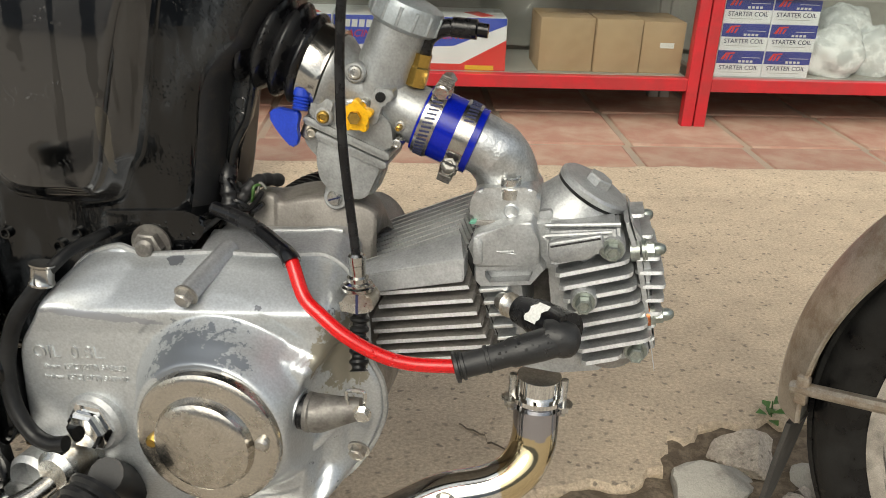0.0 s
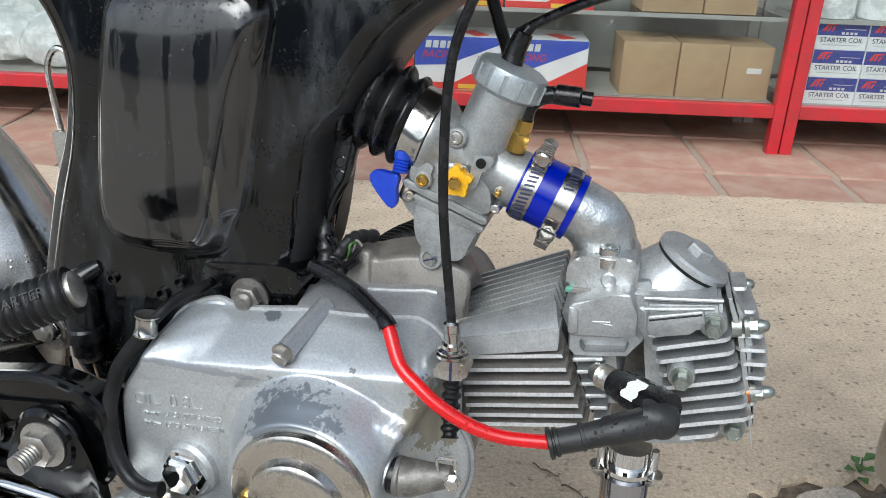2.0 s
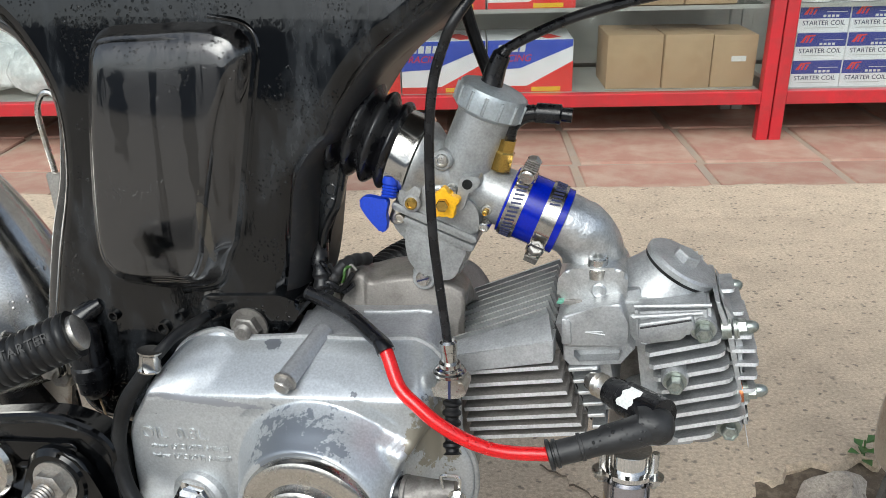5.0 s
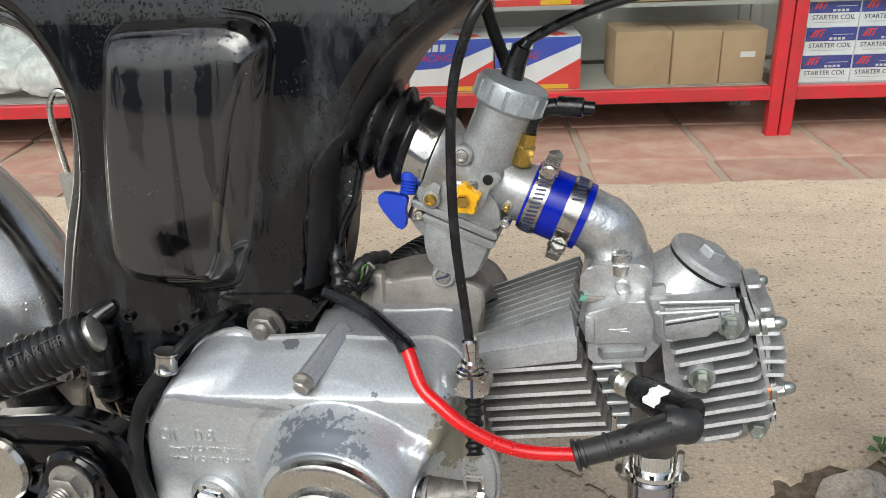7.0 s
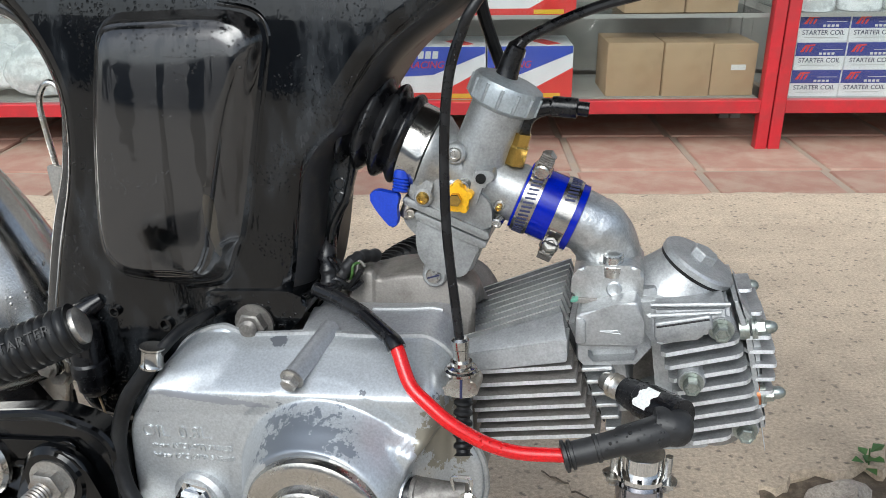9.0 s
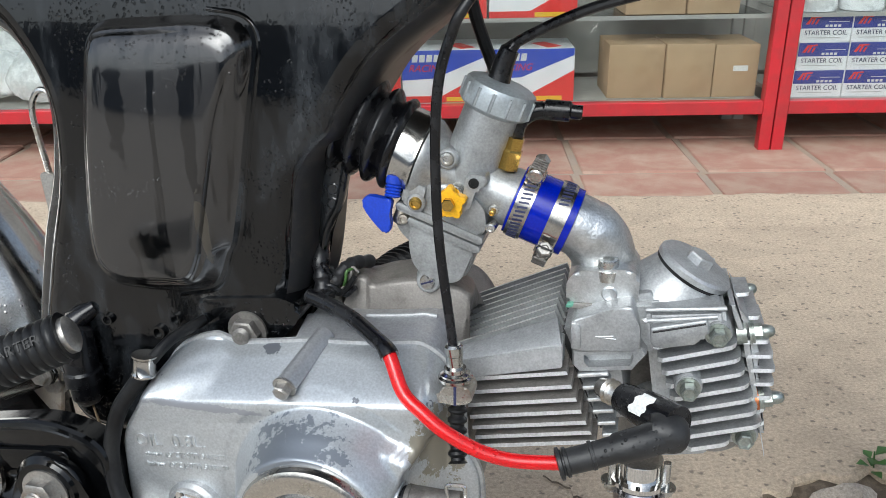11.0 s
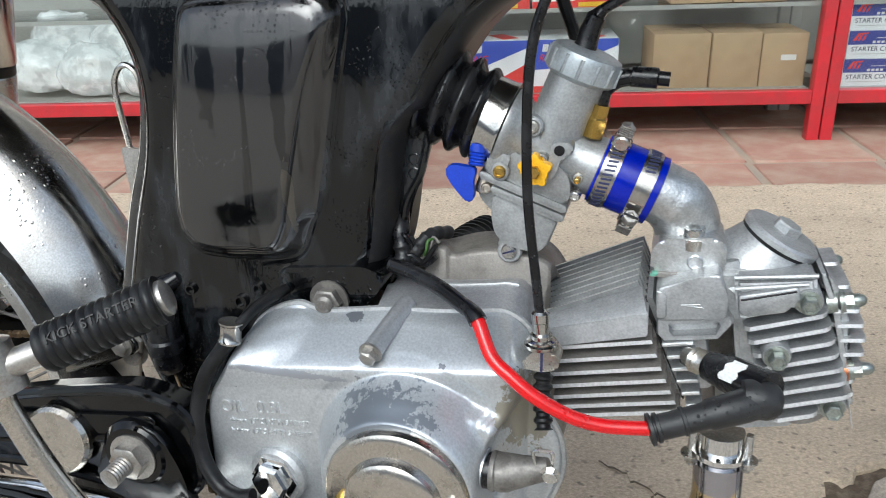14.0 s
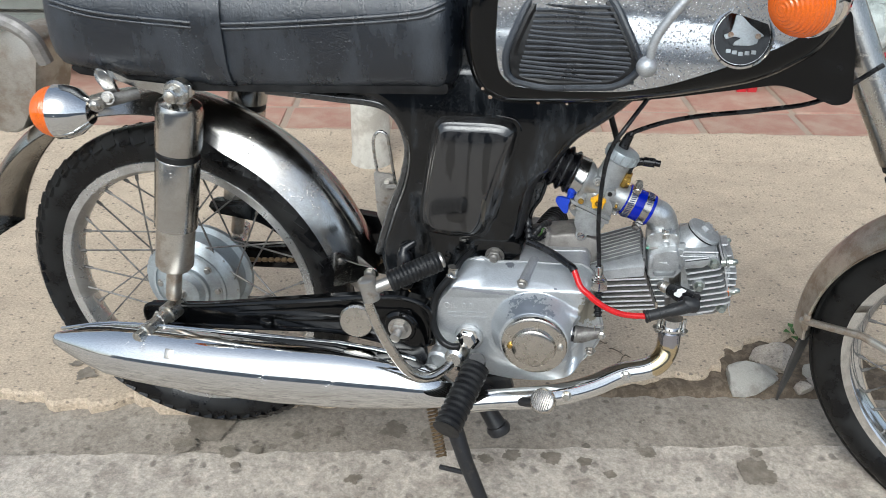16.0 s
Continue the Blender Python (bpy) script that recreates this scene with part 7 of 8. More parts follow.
CX, CU, CO = Vector((math.cos(CT), 0, -math.sin(CT))), Vector((math.sin(CT), 0, math.cos(CT))), Vector((0.6825, IY, 0.281))
CROT = Matrix((CX, (0, 1, 0), CU)).transposed()


def C(s, y, h):
    return CO + CX * s + CU * h + Vector((0, y, 0))


bm = nb()
lathe(bm, [(0.0262, -0.041), (0.0262, -0.031), (0.0285, -0.0305), (0.0285, -0.028), (0.0262, -0.0245), (0.0215, -0.018), (0.0195, -0.006), (0.0185, 0.014), (0.018, 0.024), (0.0195, 0.03), (0.0195, 0.04), (0, 0.04)], CO, CX, 40)
carb = part("carburettor", bm, CARB, bike, "silver cast carburettor body")
bm = nb()
lathe(bm, [(0.0215, -0.018), (0.0198, 0.0), (0.0188, 0.025), (0.0182, 0.05), (0, 0.05)], CO, CU, 40)
part("slide_barrel", bm, CARB, carb)
CM = Matrix.Translation(CO) @ CROT.to_4x4()


def cslab(name, outline, y0, y1, r, bevel, mat, parent, label="", seg=3):
    """A cast block whose outline lies along and across the carburettor's bore."""
    bm = slab(nb(), rounded(outline, r, 5), y0, y1, bevel, seg)
    bm.transform(CM)
    return part(name, bm, mat, parent, label, 45)


cslab("jet_block", [(-0.0342, -0.0255), (-0.0345, -0.016), (-0.0315, -0.0095), (-0.017, -0.0095), (-0.011, -0.002), (0.008, -0.002), (0.0195, -0.0075), (0.0245, -0.017), (0.0252, -0.0255)], -0.021, 0.02, 0.004, 0.004, CARB, carb)
cslab("pilot_boss", [(-0.033, -0.0135), (-0.031, -0.0085), (-0.019, -0.0085), (-0.0185, -0.024), (-0.031, -0.024)], -0.0245, -0.015, 0.002, 0.0015, CARB, carb)
bm = nb()
lathe(bm, [(0.0188, 0.0475), (0.0212, 0.0485), (0.0232, 0.0505), (0.0236, 0.0605), (0.0222, 0.0645), (0.0185, 0.066), (0.011, 0.0672), (0, 0.0672)], CO, CU, 14)
ccap = part("carburettor_cap", bm, HUB, carb, "grey faceted screw cap", 25)
u, v, w = basis(CU)
gm = mesh("cap_rib", tube(nb(), [(0, 0, 0.051), (0, 0, 0.0625)], 0.0012, 6), HUB)
for i in range(14):
    t = 2 * math.pi * i / 14
    shared("cap_rib", gm, ccap, Matrix.Translation(CO + 0.0231 * (math.cos(t) * u + math.sin(t) * v)) @ Matrix((u, v, w)).transposed().to_4x4())
# float bowl: a bolted flange across the bore's line and a rounded bowl below it
cslab("bowl_flange", [(-0.0345, -0.025), (0.0262, -0.025), (0.0268, -0.0302), (-0.034, -0.0302)], -0.0235, 0.0235, 0.002, 0.0012, CARB, carb, seg=2)
cslab("bowl_rim", [(-0.0238, -0.0312), (0.0272, -0.0312), (0.0268, -0.0362), (-0.0232, -0.0362)], -0.0245, 0.0245, 0.002, 0.0016, CARB, carb, seg=3)
bowl = cslab("float_bowl", [(-0.0215, -0.033), (0.0238, -0.033), (0.0232, -0.045), (0.0228, -0.0585), (0.0185, -0.0635), (0.0, -0.0668), (-0.0105, -0.0625), (-0.018, -0.05)], -0.0215, 0.0205, 0.006, 0.0085, CARB, carb, "float bowl with a drain screw", 5)
cslab("bowl_pocket", [(-0.0335, -0.029), (-0.017, -0.029), (-0.0165, -0.0505), (-0.026, -0.0462), (-0.0318, -0.041)], -0.0175, 0.01, 0.003, 0.004, CARB, bowl)
cslab("bowl_rib", [(0.016, -0.045), (0.0245, -0.045), (0.0245, -0.061), (0.0165, -0.066)], -0.008, 0.012, 0.002, 0.002, CARB, bowl)
bm = nb()
lathe(bm, [(0.0082, -0.012), (0.0082, -0.001), (0.0074, 0.0), (0, 0.0)], (0.6603, -0.061, 0.214), (0, -1, 0.1), 24)
part("drain_lug", bm, CARB, bowl)
bm = nb()
box(bm, (0.6603, -0.0555, 0.221), (0.0135, 0.01, 0.014), Euler((0, radians(20), 0)).to_matrix(), 0.002)
part("lug_neck", bm, CARB, bowl)
bm = nb()
lathe(bm, [(0.0052, 0), (0.0052, 0.0015), (0.0045, 0.0024), (0, 0.0026)], (0.6603, -0.061, 0.214), (0, -1, 0.1), 20)
part("drain_screw", bm, ZINC, bowl)
bm = nb()
box(bm, (0.6603, -0.0637, 0.2142), (0.0085, 0.0006, 0.0011), Euler((0, radians(-20), 0)).to_matrix())
part("screw_slot", bm, INK, bowl)
bm = nb()
lathe(bm, [(0.0042, 0), (0.0048, 0.001), (0.0048, 0.009), (0.0036, 0.01), (0, 0.01)], C(-0.0295, -0.017, -0.0305), CU * -1, 16)
part("flange_screw", bm, ZINC, bowl)
# adjuster knob and screws
pts = [((0.0092 + 0.002 * math.cos(5 * t)) * math.cos(t + 0.3), (0.0092 + 0.002 * math.cos(5 * t)) * math.sin(t + 0.3)) for t in (2 * math.pi * i / 40 for i in range(40))]
bm = nb()
slab(bm, pts, -0.0035, 0.0035, 0.001, 2)
bmesh.ops.transform(bm, matrix=Matrix.Translation((0.678, -0.0715, 0.2732)), verts=bm.verts)
ych = part("idle_knob", bm, YELLOW, carb, "yellow star-shaped adjuster knob")
bm = nb()
bolt(bm, (0.678, -0.0735, 0.2732), (0, -1, 0), 0.0042, 0.006)
part("brass_screw", bm, BRASS, ych)
for x, y, z, r, mt in ((0.6547, -0.0645, 0.2697, 0.0062, CARB), (0.6547, -0.0665, 0.2697, 0.0042, BRASS), (0.7035, -0.054, 0.2665, 0.0066, CARB), (0.7035, -0.058, 0.2662, 0.0036, ZINC), (0.7033, -0.063, 0.2655, 0.002, BRASS), (0.6745, -0.0605, 0.2983, 0.0068, CARB), (0.6745, -0.062, 0.2985, 0.0046, ZINC), (0.681, -0.066, 0.279, 0.0046, ZINC), (0.6455, -0.0625, 0.2575, 0.0036, ZINC), (0.7025, -0.0625, 0.2555, 0.0034, ZINC)):
    bm = nb()
    lathe(bm, [(r, -0.014), (r, 0.002), (r * 0.85, 0.003), (r * 0.55, 0.0032), (r * 0.5, 0.002), (0, 0.002)], (x, y, z), (0, -1, 0.05), 20)
    part("carburettor_screw", bm, mt, carb)
bm = nb()
slab(bm, rounded([(0.6835, 0.2675), (0.6895, 0.267), (0.694, 0.2815), (0.701, 0.284), (0.7, 0.2905), (0.688, 0.2905)], 0.002), -0.0685, -0.052, 0.0018)
post = part("cast_post", bm, CARB, carb)
bm = nb()
lathe(bm, [(0.0033, 0), (0.0033, 0.001), (0.0018, 0.001), (0.0018, 0.0004), (0, 0.0004)], (0.6925, -0.0688, 0.2855), (0, -1, 0), 14)
part("post_hole", bm, RUBBER, post)
# choke key
bm = nb()
slab(bm, rounded([(0.6195, 0.2685), (0.6212, 0.2728), (0.626, 0.2738), (0.6351, 0.2724), (0.6392, 0.2728), (0.6398, 0.2685), (0.6379, 0.2627), (0.6392, 0.2535), (0.637, 0.2495), (0.634, 0.2492), (0.6285, 0.2548), (0.623, 0.2618)], 0.003, 3), -0.071, -0.065, 0.0022, 3)
part("choke_lever", bm, BLUEKEY, carb, "blue plastic choke lever")
bm = nb()
lathe(bm, [(0.0045, 0), (0.0055, 0.001), (0.0045, 0.002), (0.0055, 0.003), (0.0045, 0.004), (0.0055, 0.005), (0.0045, 0.006), (0.0055, 0.007), (0.0045, 0.008), (0.0055, 0.009), (0.0055, 0.014), (0, 0.014)], (0.6395, -0.0675, 0.273), (0.1, 0.2, 1), 14)
part("choke_stem", bm, BLUEKEY, carb)
# clamp, bellows
bm = nb()
lathe(bm, [(0.0264, -0.0462), (0.0285, -0.0462), (0.029, -0.0455), (0.029, -0.0345), (0.0296, -0.0335), (0.0296, -0.0315), (0.0264, -0.031)], CO + CU * 0.0015, CX, 48)
part("bellmouth_band", bm, OLDCHROME, carb)
bm = nb()
BEL = []
for i in range(61):
    q = i / 60 * 4
    k = 0.5 - 0.5 * math.cos(2 * math.pi * q)
    BEL.append((0.0252 + 0.0008 * q + (0.0052 + 0.0006 * q) * k ** 0.7, -0.0435 - 0.0118 * q))
rings = []
for r, h in BEL:
    o = CO + CX * h + CU * (0.003 - 0.075 * (h + 0.0435))
    rings.append([bm.verts.new(o + r * (math.cos(2 * math.pi * j / 48) * CU + math.sin(2 * math.pi * j / 48) * Vector((0, -1, 0)))) for j in range(48)])
for ra, rb in zip(rings, rings[1:]):
    for j in range(48):
        bm.faces.new((ra[j], ra[(j + 1) % 48], rb[(j + 1) % 48], rb[j]))
bm.faces.new(rings[0]), bm.faces.new(rings[-1])
part("intake_bellows", bm, WETRUBBER, carb, "ribbed wet black rubber intake bellows", 60)
# blue hose with worm clips
bm = nb()
lathe(bm, [(0.0205, 0.0335), (0.0226, 0.034), (0.0226, 0.0735), (0.0205, 0.0742)], CO, CX, 44)
bh = part("intake_hose", bm, BLUE, bike, "bright blue silicone intake hose")
for s0, ang in ((0.0355, 20), (0.0585, 140)):
    bm = nb()
    lathe(bm, [(0.0229, s0), (0.0236, s0), (0.0236, s0 + 0.0105), (0.0229, s0 + 0.0105)], CO, CX, 48)
    cp2 = part("worm_clip", bm, OLDCHROME, bh, "stainless worm-drive hose clip")
    bm = nb()
    for i in range(50):
        t = 2 * math.pi * i / 50
        if s0 > 0.05 and 0.9 < t < 2.6:
            continue
        out = math.cos(t) * CU + math.sin(t) * Vector((0, -1, 0))
        box(bm, C(s0 + 0.0053, 0, 0) + 0.0237 * out, (0.0066, 0.0013, 0.0004), Matrix((CX, out.cross(CX), out)).transposed() @ Euler((0, 0, 0.25)).to_matrix())
    tagged(part("slot_pattern", bm, INK, cp2, sharp=0), kind="stuff")
    nrm = math.cos(radians(ang)) * CU + math.sin(radians(ang)) * Vector((0, -1, 0))
    o = C(s0 + 0.0053, 0, 0) + 0.0278 * nrm
    tang = nrm.cross(CX)
    bm = nb()
    lathe(bm, [(0.0042, -0.0085), (0.0052, -0.0075), (0.0052, 0.006), (0.0044, 0.0072), (0, 0.0072)], o, tang, 16)
    box(bm, o - nrm * 0.003, (0.012, 0.013, 0.004), Matrix((CX, tang, nrm)).transposed(), 0.0012, 1)
    part("clip_housing", bm, TARNISH, cp2)
    for i in range(5):
        bm = nb()
        box(bm, o + tang * (-0.0055 + 0.0024 * i) + nrm * 0.0049, (0.009, 0.0011, 0.0014), Matrix((CX, tang, nrm)).transposed(), 0.0003, 1)
        part("housing_ridge", bm, ARMSTEEL, cp2)
    bm = nb()
    lathe(bm, [(0.0046, 0.0075), (0.005, 0.0085), (0.005, 0.0125), (0.0042, 0.0135), (0.0028, 0.0135), (0.0024, 0.0122), (0, 0.0122)], o, tang, 6)
    screw = part("clip_screw", bm, STEEL, cp2, sharp=25)
    bm = nb()
    box(bm, o + tang * 0.0136, (0.0095, 0.0009, 0.0012), Matrix((CX, tang, nrm)).transposed())
    part("screw_slot", bm, RUBBER, screw)
# vacuum nipple
bm = nb()
lathe(bm, [(0.0078, -0.009), (0.0078, 0.003), (0.0068, 0.004), (0.0068, 0.012), (0, 0.012)], (0.7115, IY - 0.004, 0.299), (0.22, 0, 0.97), 6)
part("brass_fitting", bm, BRASS, carb)
bm = nb()
pts = curve([(0.7125, IY, 0.304), (0.7135, IY, 0.311), (0.716, IY, 0.3195), (0.723, IY, 0.3252), (0.731, IY, 0.3272), (0.7325, IY, 0.3274), (0.742, IY, 0.327), (0.7465, IY, 0.3268), (0.747, IY, 0.3268), (0.7545, IY, 0.3262)], 5)
tube(bm, pts, [0.0056] * 24 + [0.0064] * (len(pts) - 29) + [0.0045] * 5, 16)
part("elbow_tube", bm, WETRUBBER, carb, "black rubber vacuum elbow")
# throttle cable
bm = nb()
tube(bm, [(0.7015, IY, 0.3415), (0.7025, IY, 0.3445), (0.7055, IY, 0.355), (0.709, IY, 0.3632), (0.7095, IY, 0.3638), (0.7125, IY, 0.367)], [0.0088, 0.0074, 0.0066, 0.006, 0.0045, 0.0036], 14)
part("cable_boot", bm, WETRUBBER, carb)
bm = nb()
tube(bm, curve([(0.711, IY, 0.366), (0.7185, IY, 0.3705), (0.7371, IY, 0.3797), (0.7628, IY, 0.3895), (0.805, -0.04, 0.4), (0.87, -0.037, 0.412), (0.94, -0.03, 0.43), (1.0, -0.03, 0.48)], 8), 0.0032, 10)
part("throttle_cable", bm, WETRUBBER, bike, "thin black throttle cable")
# clutch cable
bm = nb()
tube(bm, curve([(0.72, -0.07, 0.43), (0.694, -0.0973, 0.393), (0.685, -0.0973, 0.3754), (0.6786, -0.0973, 0.3536), (0.676, -0.0973, 0.325), (0.676, -0.0973, 0.2875), (0.678, -0.0973, 0.252), (0.6845, -0.099, 0.203), (0.687, -0.1005, 0.185)], 8), 0.0031, 12)
cc = epart("clutch_cable", bm, WETRUBBER, bike, "black clutch cable")
bm = nb()
tube(bm, curve([(0.665, 0.02, 0.43), (0.675, 0.02, 0.38), (0.69, 0.03, 0.335), (0.7, 0.05, 0.3)], 6), 0.0045, 10)
epart("fuel_hose", bm, RUBBER, bike, "black fuel hose")
bm = nb()
lathe(bm, [(0.0054, 0), (0.0054, 0.012), (0.0058, 0.0125), (0.0058, 0.018), (0.0042, 0.0195), (0, 0.0195)], (0.6882, -0.1015, 0.171), (-0.06, 0.05, 1), 20)
lathe(bm, [(0.011, 0), (0.011, 0.002), (0.0095, 0.003), (0.0095, 0.0042), (0.007, 0.0052), (0.007, 0.008), (0, 0.008)], (0.6885, -0.1025, 0.1672), (-0.03, 0.05, 1), 28)
epart("cable_adjuster", bm, OLDCHROME, cc)
bm = nb()
slab(bm, rounded([(0.655, 0.1578), (0.68, 0.1584), (0.6815, 0.1655), (0.689, 0.1685), (0.6972, 0.1675), (0.7015, 0.163), (0.7005, 0.156), (0.69, 0.1535), (0.681, 0.1545), (0.655, 0.1532)], 0.003), -0.112, -0.094, 0.0035, 3)
bracket = epart("cable_bracket", bm, ZINC, cover, "bright clamp bracket of the clutch cable")
bm = nb()
box(bm, (0.6903, -0.1122, 0.1605), (0.0016, 0.001, 0.0135))
epart("clamp_slit", bm, INK, bracket)
bm = nb()
pts = [(0.6905, -0.104, 0.154), (0.691, -0.108, 0.142), (0.692, -0.113, 0.129), (0.694, -0.12, 0.117)]
pts = curve(pts, 8)
tube(bm, pts, [0.0045 + (0.0018 if i % 4 < 2 else 0) for i in range(len(pts))], 14)
epart("cable_gaiter", bm, RUBBER, cc)

# kick-starter
bm = nb()
tube(bm, curve([(0.505, -0.155, 0.042), (0.4895, -0.18, 0.0309), (0.469, -0.2, 0.0288), (0.4472, -0.213, 0.0445), (0.4286, -0.22, 0.0736), (0.4104, -0.226, 0.1126), (0.3964, -0.23, 0.1541), (0.395, -0.231, 0.168)], 8), 0.0072, 16)
kick = part("kick_lever", bm, TARNISH, bike, "folding kick-start lever with a rubber grip")
bm = nb()
lathe(bm, [(0.015, -0.025), (0.015, 0.018), (0.011, 0.022), (0, 0.022)], (0.505, -0.15, 0.045), (-0.15, -1, 0), 24)
part("kick_boss", bm, ZINC, kick)
bm = nb()
lathe(bm, [(0.012, -0.014), (0.012, 0.016), (0.009, 0.018), (0, 0.018)], (0.396, -0.23, 0.182), (-0.25, 0, 1), 20)
tube(bm, [(0.396, -0.23, 0.182), (0.424, -0.218, 0.193)], 0.0085, 16)
part("kick_knuckle", bm, STEEL, kick, "rusty kick lever knuckle")
bm = nb()
a, b = Vector((0.42, -0.219, 0.192)), Vector((0.482, -0.189, 0.217))
pts = [a + (b - a) * i / 40 for i in range(41)]
tube(bm, pts, [0.0135 + (0.0012 if i % 3 else 0) for i in range(41)], 18)
grip = part("kick_rubber", bm, RUBBER, kick, "ribbed rubber kick grip")
ga = (b - a).normalized()
gn = (Vector((0.3, -0.75, 0.6)) - ga * ga.dot(Vector((0.3, -0.75, 0.6)))).normalized()
gm = Matrix((ga, gn.cross(ga), gn)).transposed().to_4x4()
words("KICK STARTER", 0.0085, Matrix.Translation((a + b) / 2 + gn * 0.0146) @ gm, RUBBER, grip)
bm = nb()
lathe(bm, [(0.011, 0), (0.011, 0.003), (0.008, 0.005), (0, 0.006)], b, b - a, 20)
part("grip_end", bm, STEEL, kick)

# foot peg, stand and springs
bm = nb()
a, b = Vector((0.536, -0.175, 0.04)), Vector((0.513, -0.27, 0.0))
pts = [a + (b - a) * i / 44 for i in range(45)]
tube(bm, pts, [0.0178 + (0.0022 if i % 4 < 2 else 0) for i in range(45)], 22)
part("foot_peg", bm, RUBBER, bike, "ribbed black rubber foot peg")
bm = nb()
tube(bm, [(0.53, -0.1, -0.02), (0.535, -0.165, 0.045)], 0.012, 14)
slab(bm, rounded([(0.5, -0.02), (0.58, 0.0), (0.59, -0.03), (0.5, -0.05)], 0.008), -0.13, -0.12, 0.002)
part("peg_mount", bm, STANDBLACK, bike)
bm = nb()
tube(bm, [(0.5, -0.14, -0.03), (0.5114, -0.19, -0.0675), (0.5325, -0.2, -0.121), (0.5584, -0.21, -0.1748), (0.606, -0.228, -0.272)], [0.014, 0.013, 0.0115, 0.0105, 0.01], 14)
lathe(bm, [(0.014, 0), (0.013, 0.02), (0, 0.02)], (0.61, -0.229, -0.282), (-0.4, 0.15, 1), 14)
st = part("centre_stand", bm, STANDBLACK, bike, "worn black stand leg")
bm = nb()
tube(bm, [(0.53, -0.1, -0.04), (0.547, -0.12, -0.074), (0.5683, -0.13, -0.1)], [0.011, 0.013, 0.015], 14)
lathe(bm, [(0.017, -0.006), (0.019, 0.0), (0.017, 0.008), (0, 0.008)], (0.57, -0.131, -0.103), (0.5, -0.2, -1), 16)
part("stand_tread", bm, STANDBLACK, st)
bm = nb()
tube(bm, [(0.49, -0.185, -0.152), (0.54, -0.203, -0.138)], 0.004, 10)
part("spring_pin", bm, STANDBLACK, st)


def coil(bm, a, b, r, wire, turns, n=10):
    a, b = Vector(a), Vector(b)
    u, v, w = basis(b - a)
    pts = [a + (b - a) * i / (turns * n) + r * (math.cos(2 * math.pi * i / n) * u + math.sin(2 * math.pi * i / n) * v) for i in range(turns * n + 1)]
    return tube(bm, pts, wire, 6)


part("stand_spring", coil(nb(), (0.452, -0.12, -0.05), (0.488, -0.165, -0.15), 0.0075, 0.0018, 20), SPRING, bike, "rusty stand spring")
part("return_spring", coil(nb(), (0.4512, -0.12, 0.0579), (0.4519, -0.12, 0.0279), 0.006, 0.001, 12), SPRING, bike, "dull steel return spring")
bm = nb()
tube(bm, [(0.4145, -0.1, 0.112), (0.428, -0.112, 0.103), (0.4391, -0.12, 0.098)], 0.0009, 6)
part("spring_wire", bm, SPRING, bike)
bm = nb()
tube(bm, [(0.4404, -0.12, 0.0708), (0.4403, -0.12, 0.0634), (0.4508, -0.12, 0.02)], 0.0009, 6)
part("spring_wire", bm, SPRING, bike)
part("brake_spring", coil(nb(), (0.4391, -0.12, 0.0969), (0.4404, -0.12, 0.0708), 0.0055, 0.0009, 16), SPRING, bike, "rusty return spring")
bm = nb()
tube(bm, [(0.4225, -0.088, 0.1846), (0.409, -0.094, 0.176), (0.4095, -0.097, 0.168), (0.411, -0.1, 0.158), (0.4118, -0.1, 0.14), (0.412, -0.1, 0.138), (0.4125, -0.1, 0.129), (0.4127, -0.1, 0.1275), (0.4135, -0.1, 0.118), (0.4145, -0.1, 0.112)], [0.005, 0.008, 0.0115, 0.0125, 0.012, 0.0135, 0.0135, 0.0115, 0.0115, 0.007], 18)
part("brake_switch", bm, WETRUBBER, bike, "black brake light switch and wire")
bm = nb()
tube(bm, curve([(0.3485, -0.02, 0.235), (0.346, -0.02, 0.2625), (0.341, -0.02, 0.305), (0.3465, -0.02, 0.321), (0.3545, -0.02, 0.3245), (0.362, -0.02, 0.319), (0.365, -0.02, 0.307), (0.372, -0.02, 0.262), (0.376, -0.02, 0.24)], 6), 0.0024, 8)
part("wire_hook", bm, ZINC, bike, "bent bright wire hook")
bm = nb()
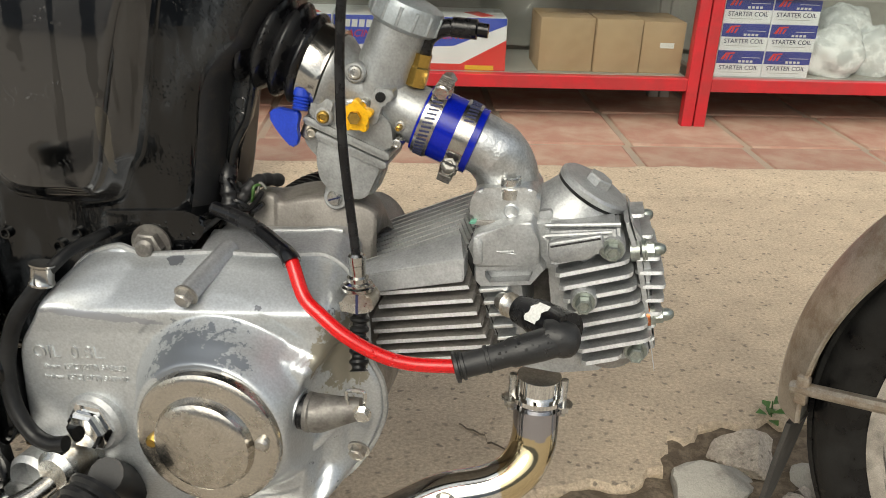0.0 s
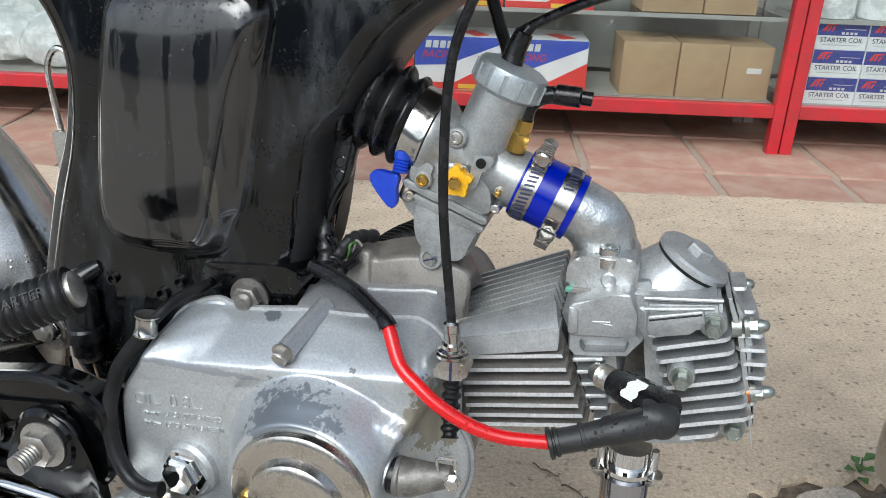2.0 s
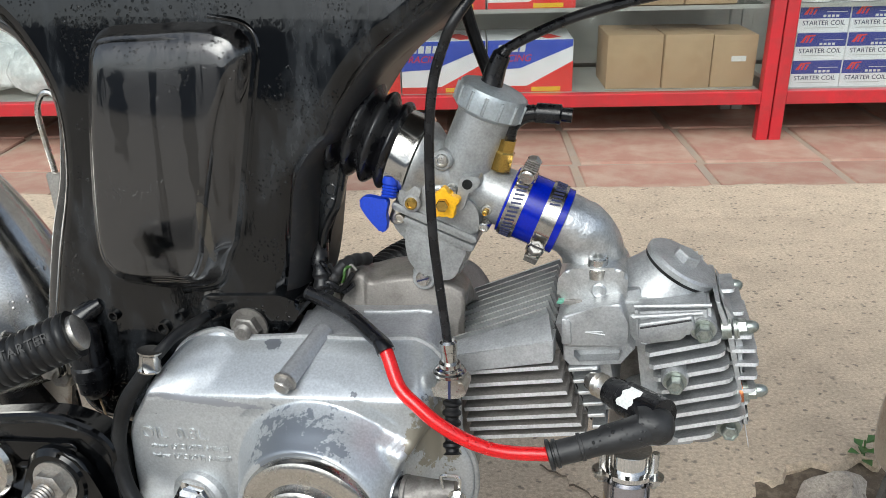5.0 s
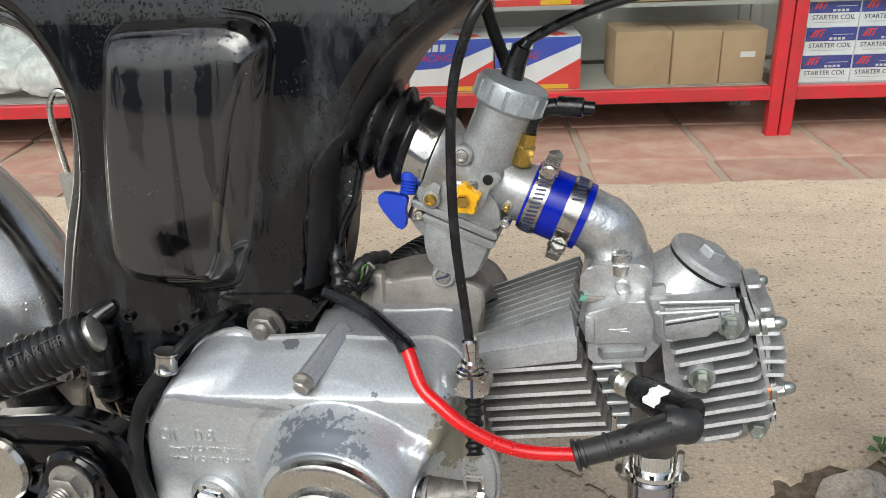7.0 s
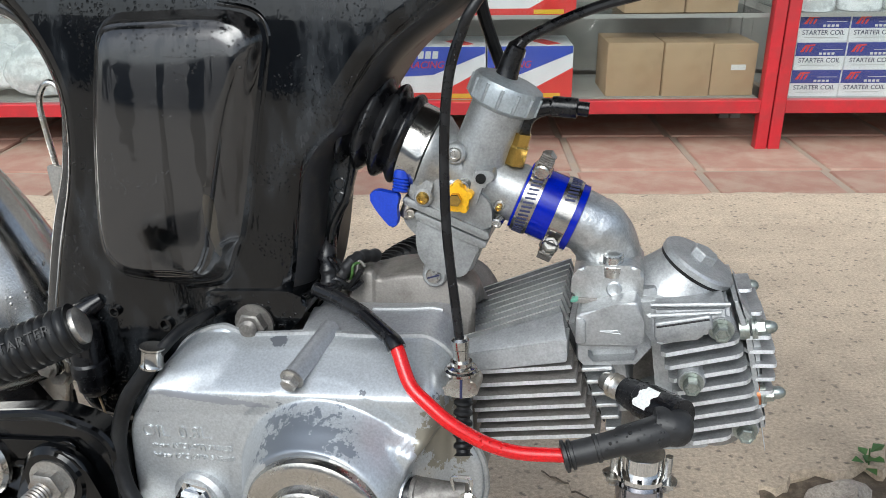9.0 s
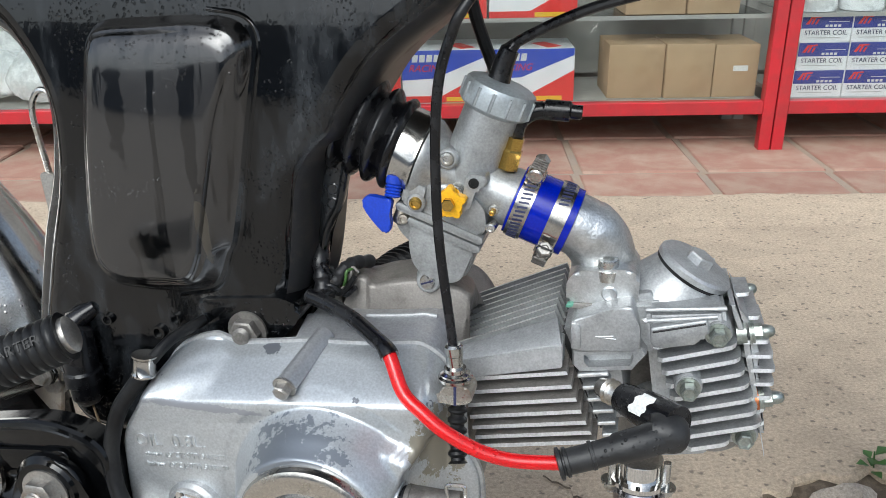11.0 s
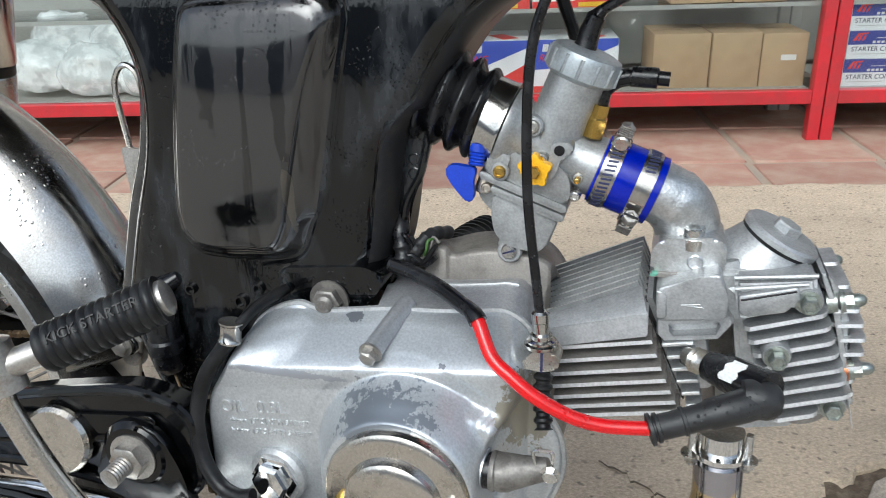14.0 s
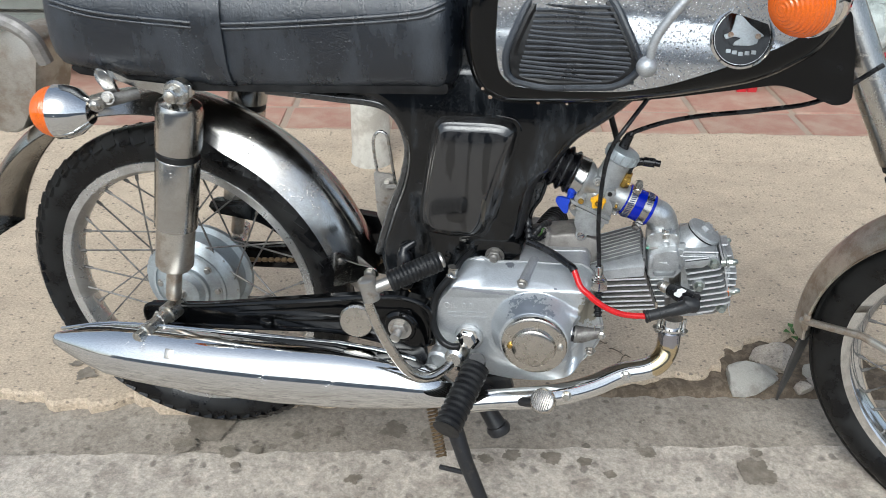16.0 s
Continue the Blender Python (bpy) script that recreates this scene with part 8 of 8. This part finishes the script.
slab(bm, rounded([(0.343, 0.262), (0.373, 0.26), (0.378, 0.2), (0.36, 0.16), (0.348, 0.19)], 0.003), -0.027, -0.023, 0.001)
bolt(bm, (0.3634, -0.0275, 0.243), (0.2, -1, 0), 0.0075, 0.01)
tube(bm, [(0.366, -0.034, 0.243), (0.385, -0.04, 0.247)], 0.004, 10)
part("hook_plate", bm, STEEL, bike)
# the loom that comes down behind the flange
bm = nb()
tube(bm, curve([(0.58, -0.035, 0.245), (0.5835, -0.058, 0.2214), (0.586, -0.062, 0.2098), (0.588, -0.066, 0.2), (0.592, -0.068, 0.197)], 6), [0.0062 + 0.0007 * math.sin(i * 1.3) for i in range(25)], 12)
part("wiring_loom", bm, WETRUBBER, bike, "black taped wiring loom")
bm = nb()
tube(bm, curve([(0.591, -0.062, 0.2018), (0.5966, -0.06, 0.2108), (0.6018, -0.058, 0.2175), (0.606, -0.05, 0.2185), (0.612, -0.035, 0.2145)], 6), [0.0046 + 0.0005 * math.sin(i * 1.7) for i in range(25)], 12)
part("taped_branch", bm, STANDBLACK, bike, "dusty taped branch of the loom")
rng = random.Random(2)
WIRES = (((0.592, 0.199), (0.599, 0.203), (0.604, 0.2114), (0.6052, 0.218), (0.609, 0.2185)), ((0.59, 0.2), (0.601, 0.2045), (0.6065, 0.213), (0.6077, 0.2196), (0.612, 0.216)), ((0.583, 0.222), (0.59, 0.2195), (0.593, 0.211), (0.5925, 0.203), (0.5875, 0.198)),
         ((0.584, 0.2137), (0.5915, 0.2165), (0.5955, 0.208), (0.59, 0.1985), (0.585, 0.1969)), ((0.586, 0.205), (0.5935, 0.207), (0.6, 0.2005), (0.6035, 0.2), (0.61, 0.206)), ((0.583, 0.209), (0.588, 0.2035), (0.595, 0.1995), (0.602, 0.2025), (0.6107, 0.215)))
for i, line in enumerate(WIRES):
    bm = nb()
    tube(bm, curve([(x, -0.066 + 0.008 * rng.random(), z) for x, z in line], 6), 0.0011 if i < 2 else 0.0018, 8)
    part("wire", bm, (LEAF, ARMSTEEL, WETRUBBER, RUBBER, WETRUBBER, RUBBER)[i], bike)
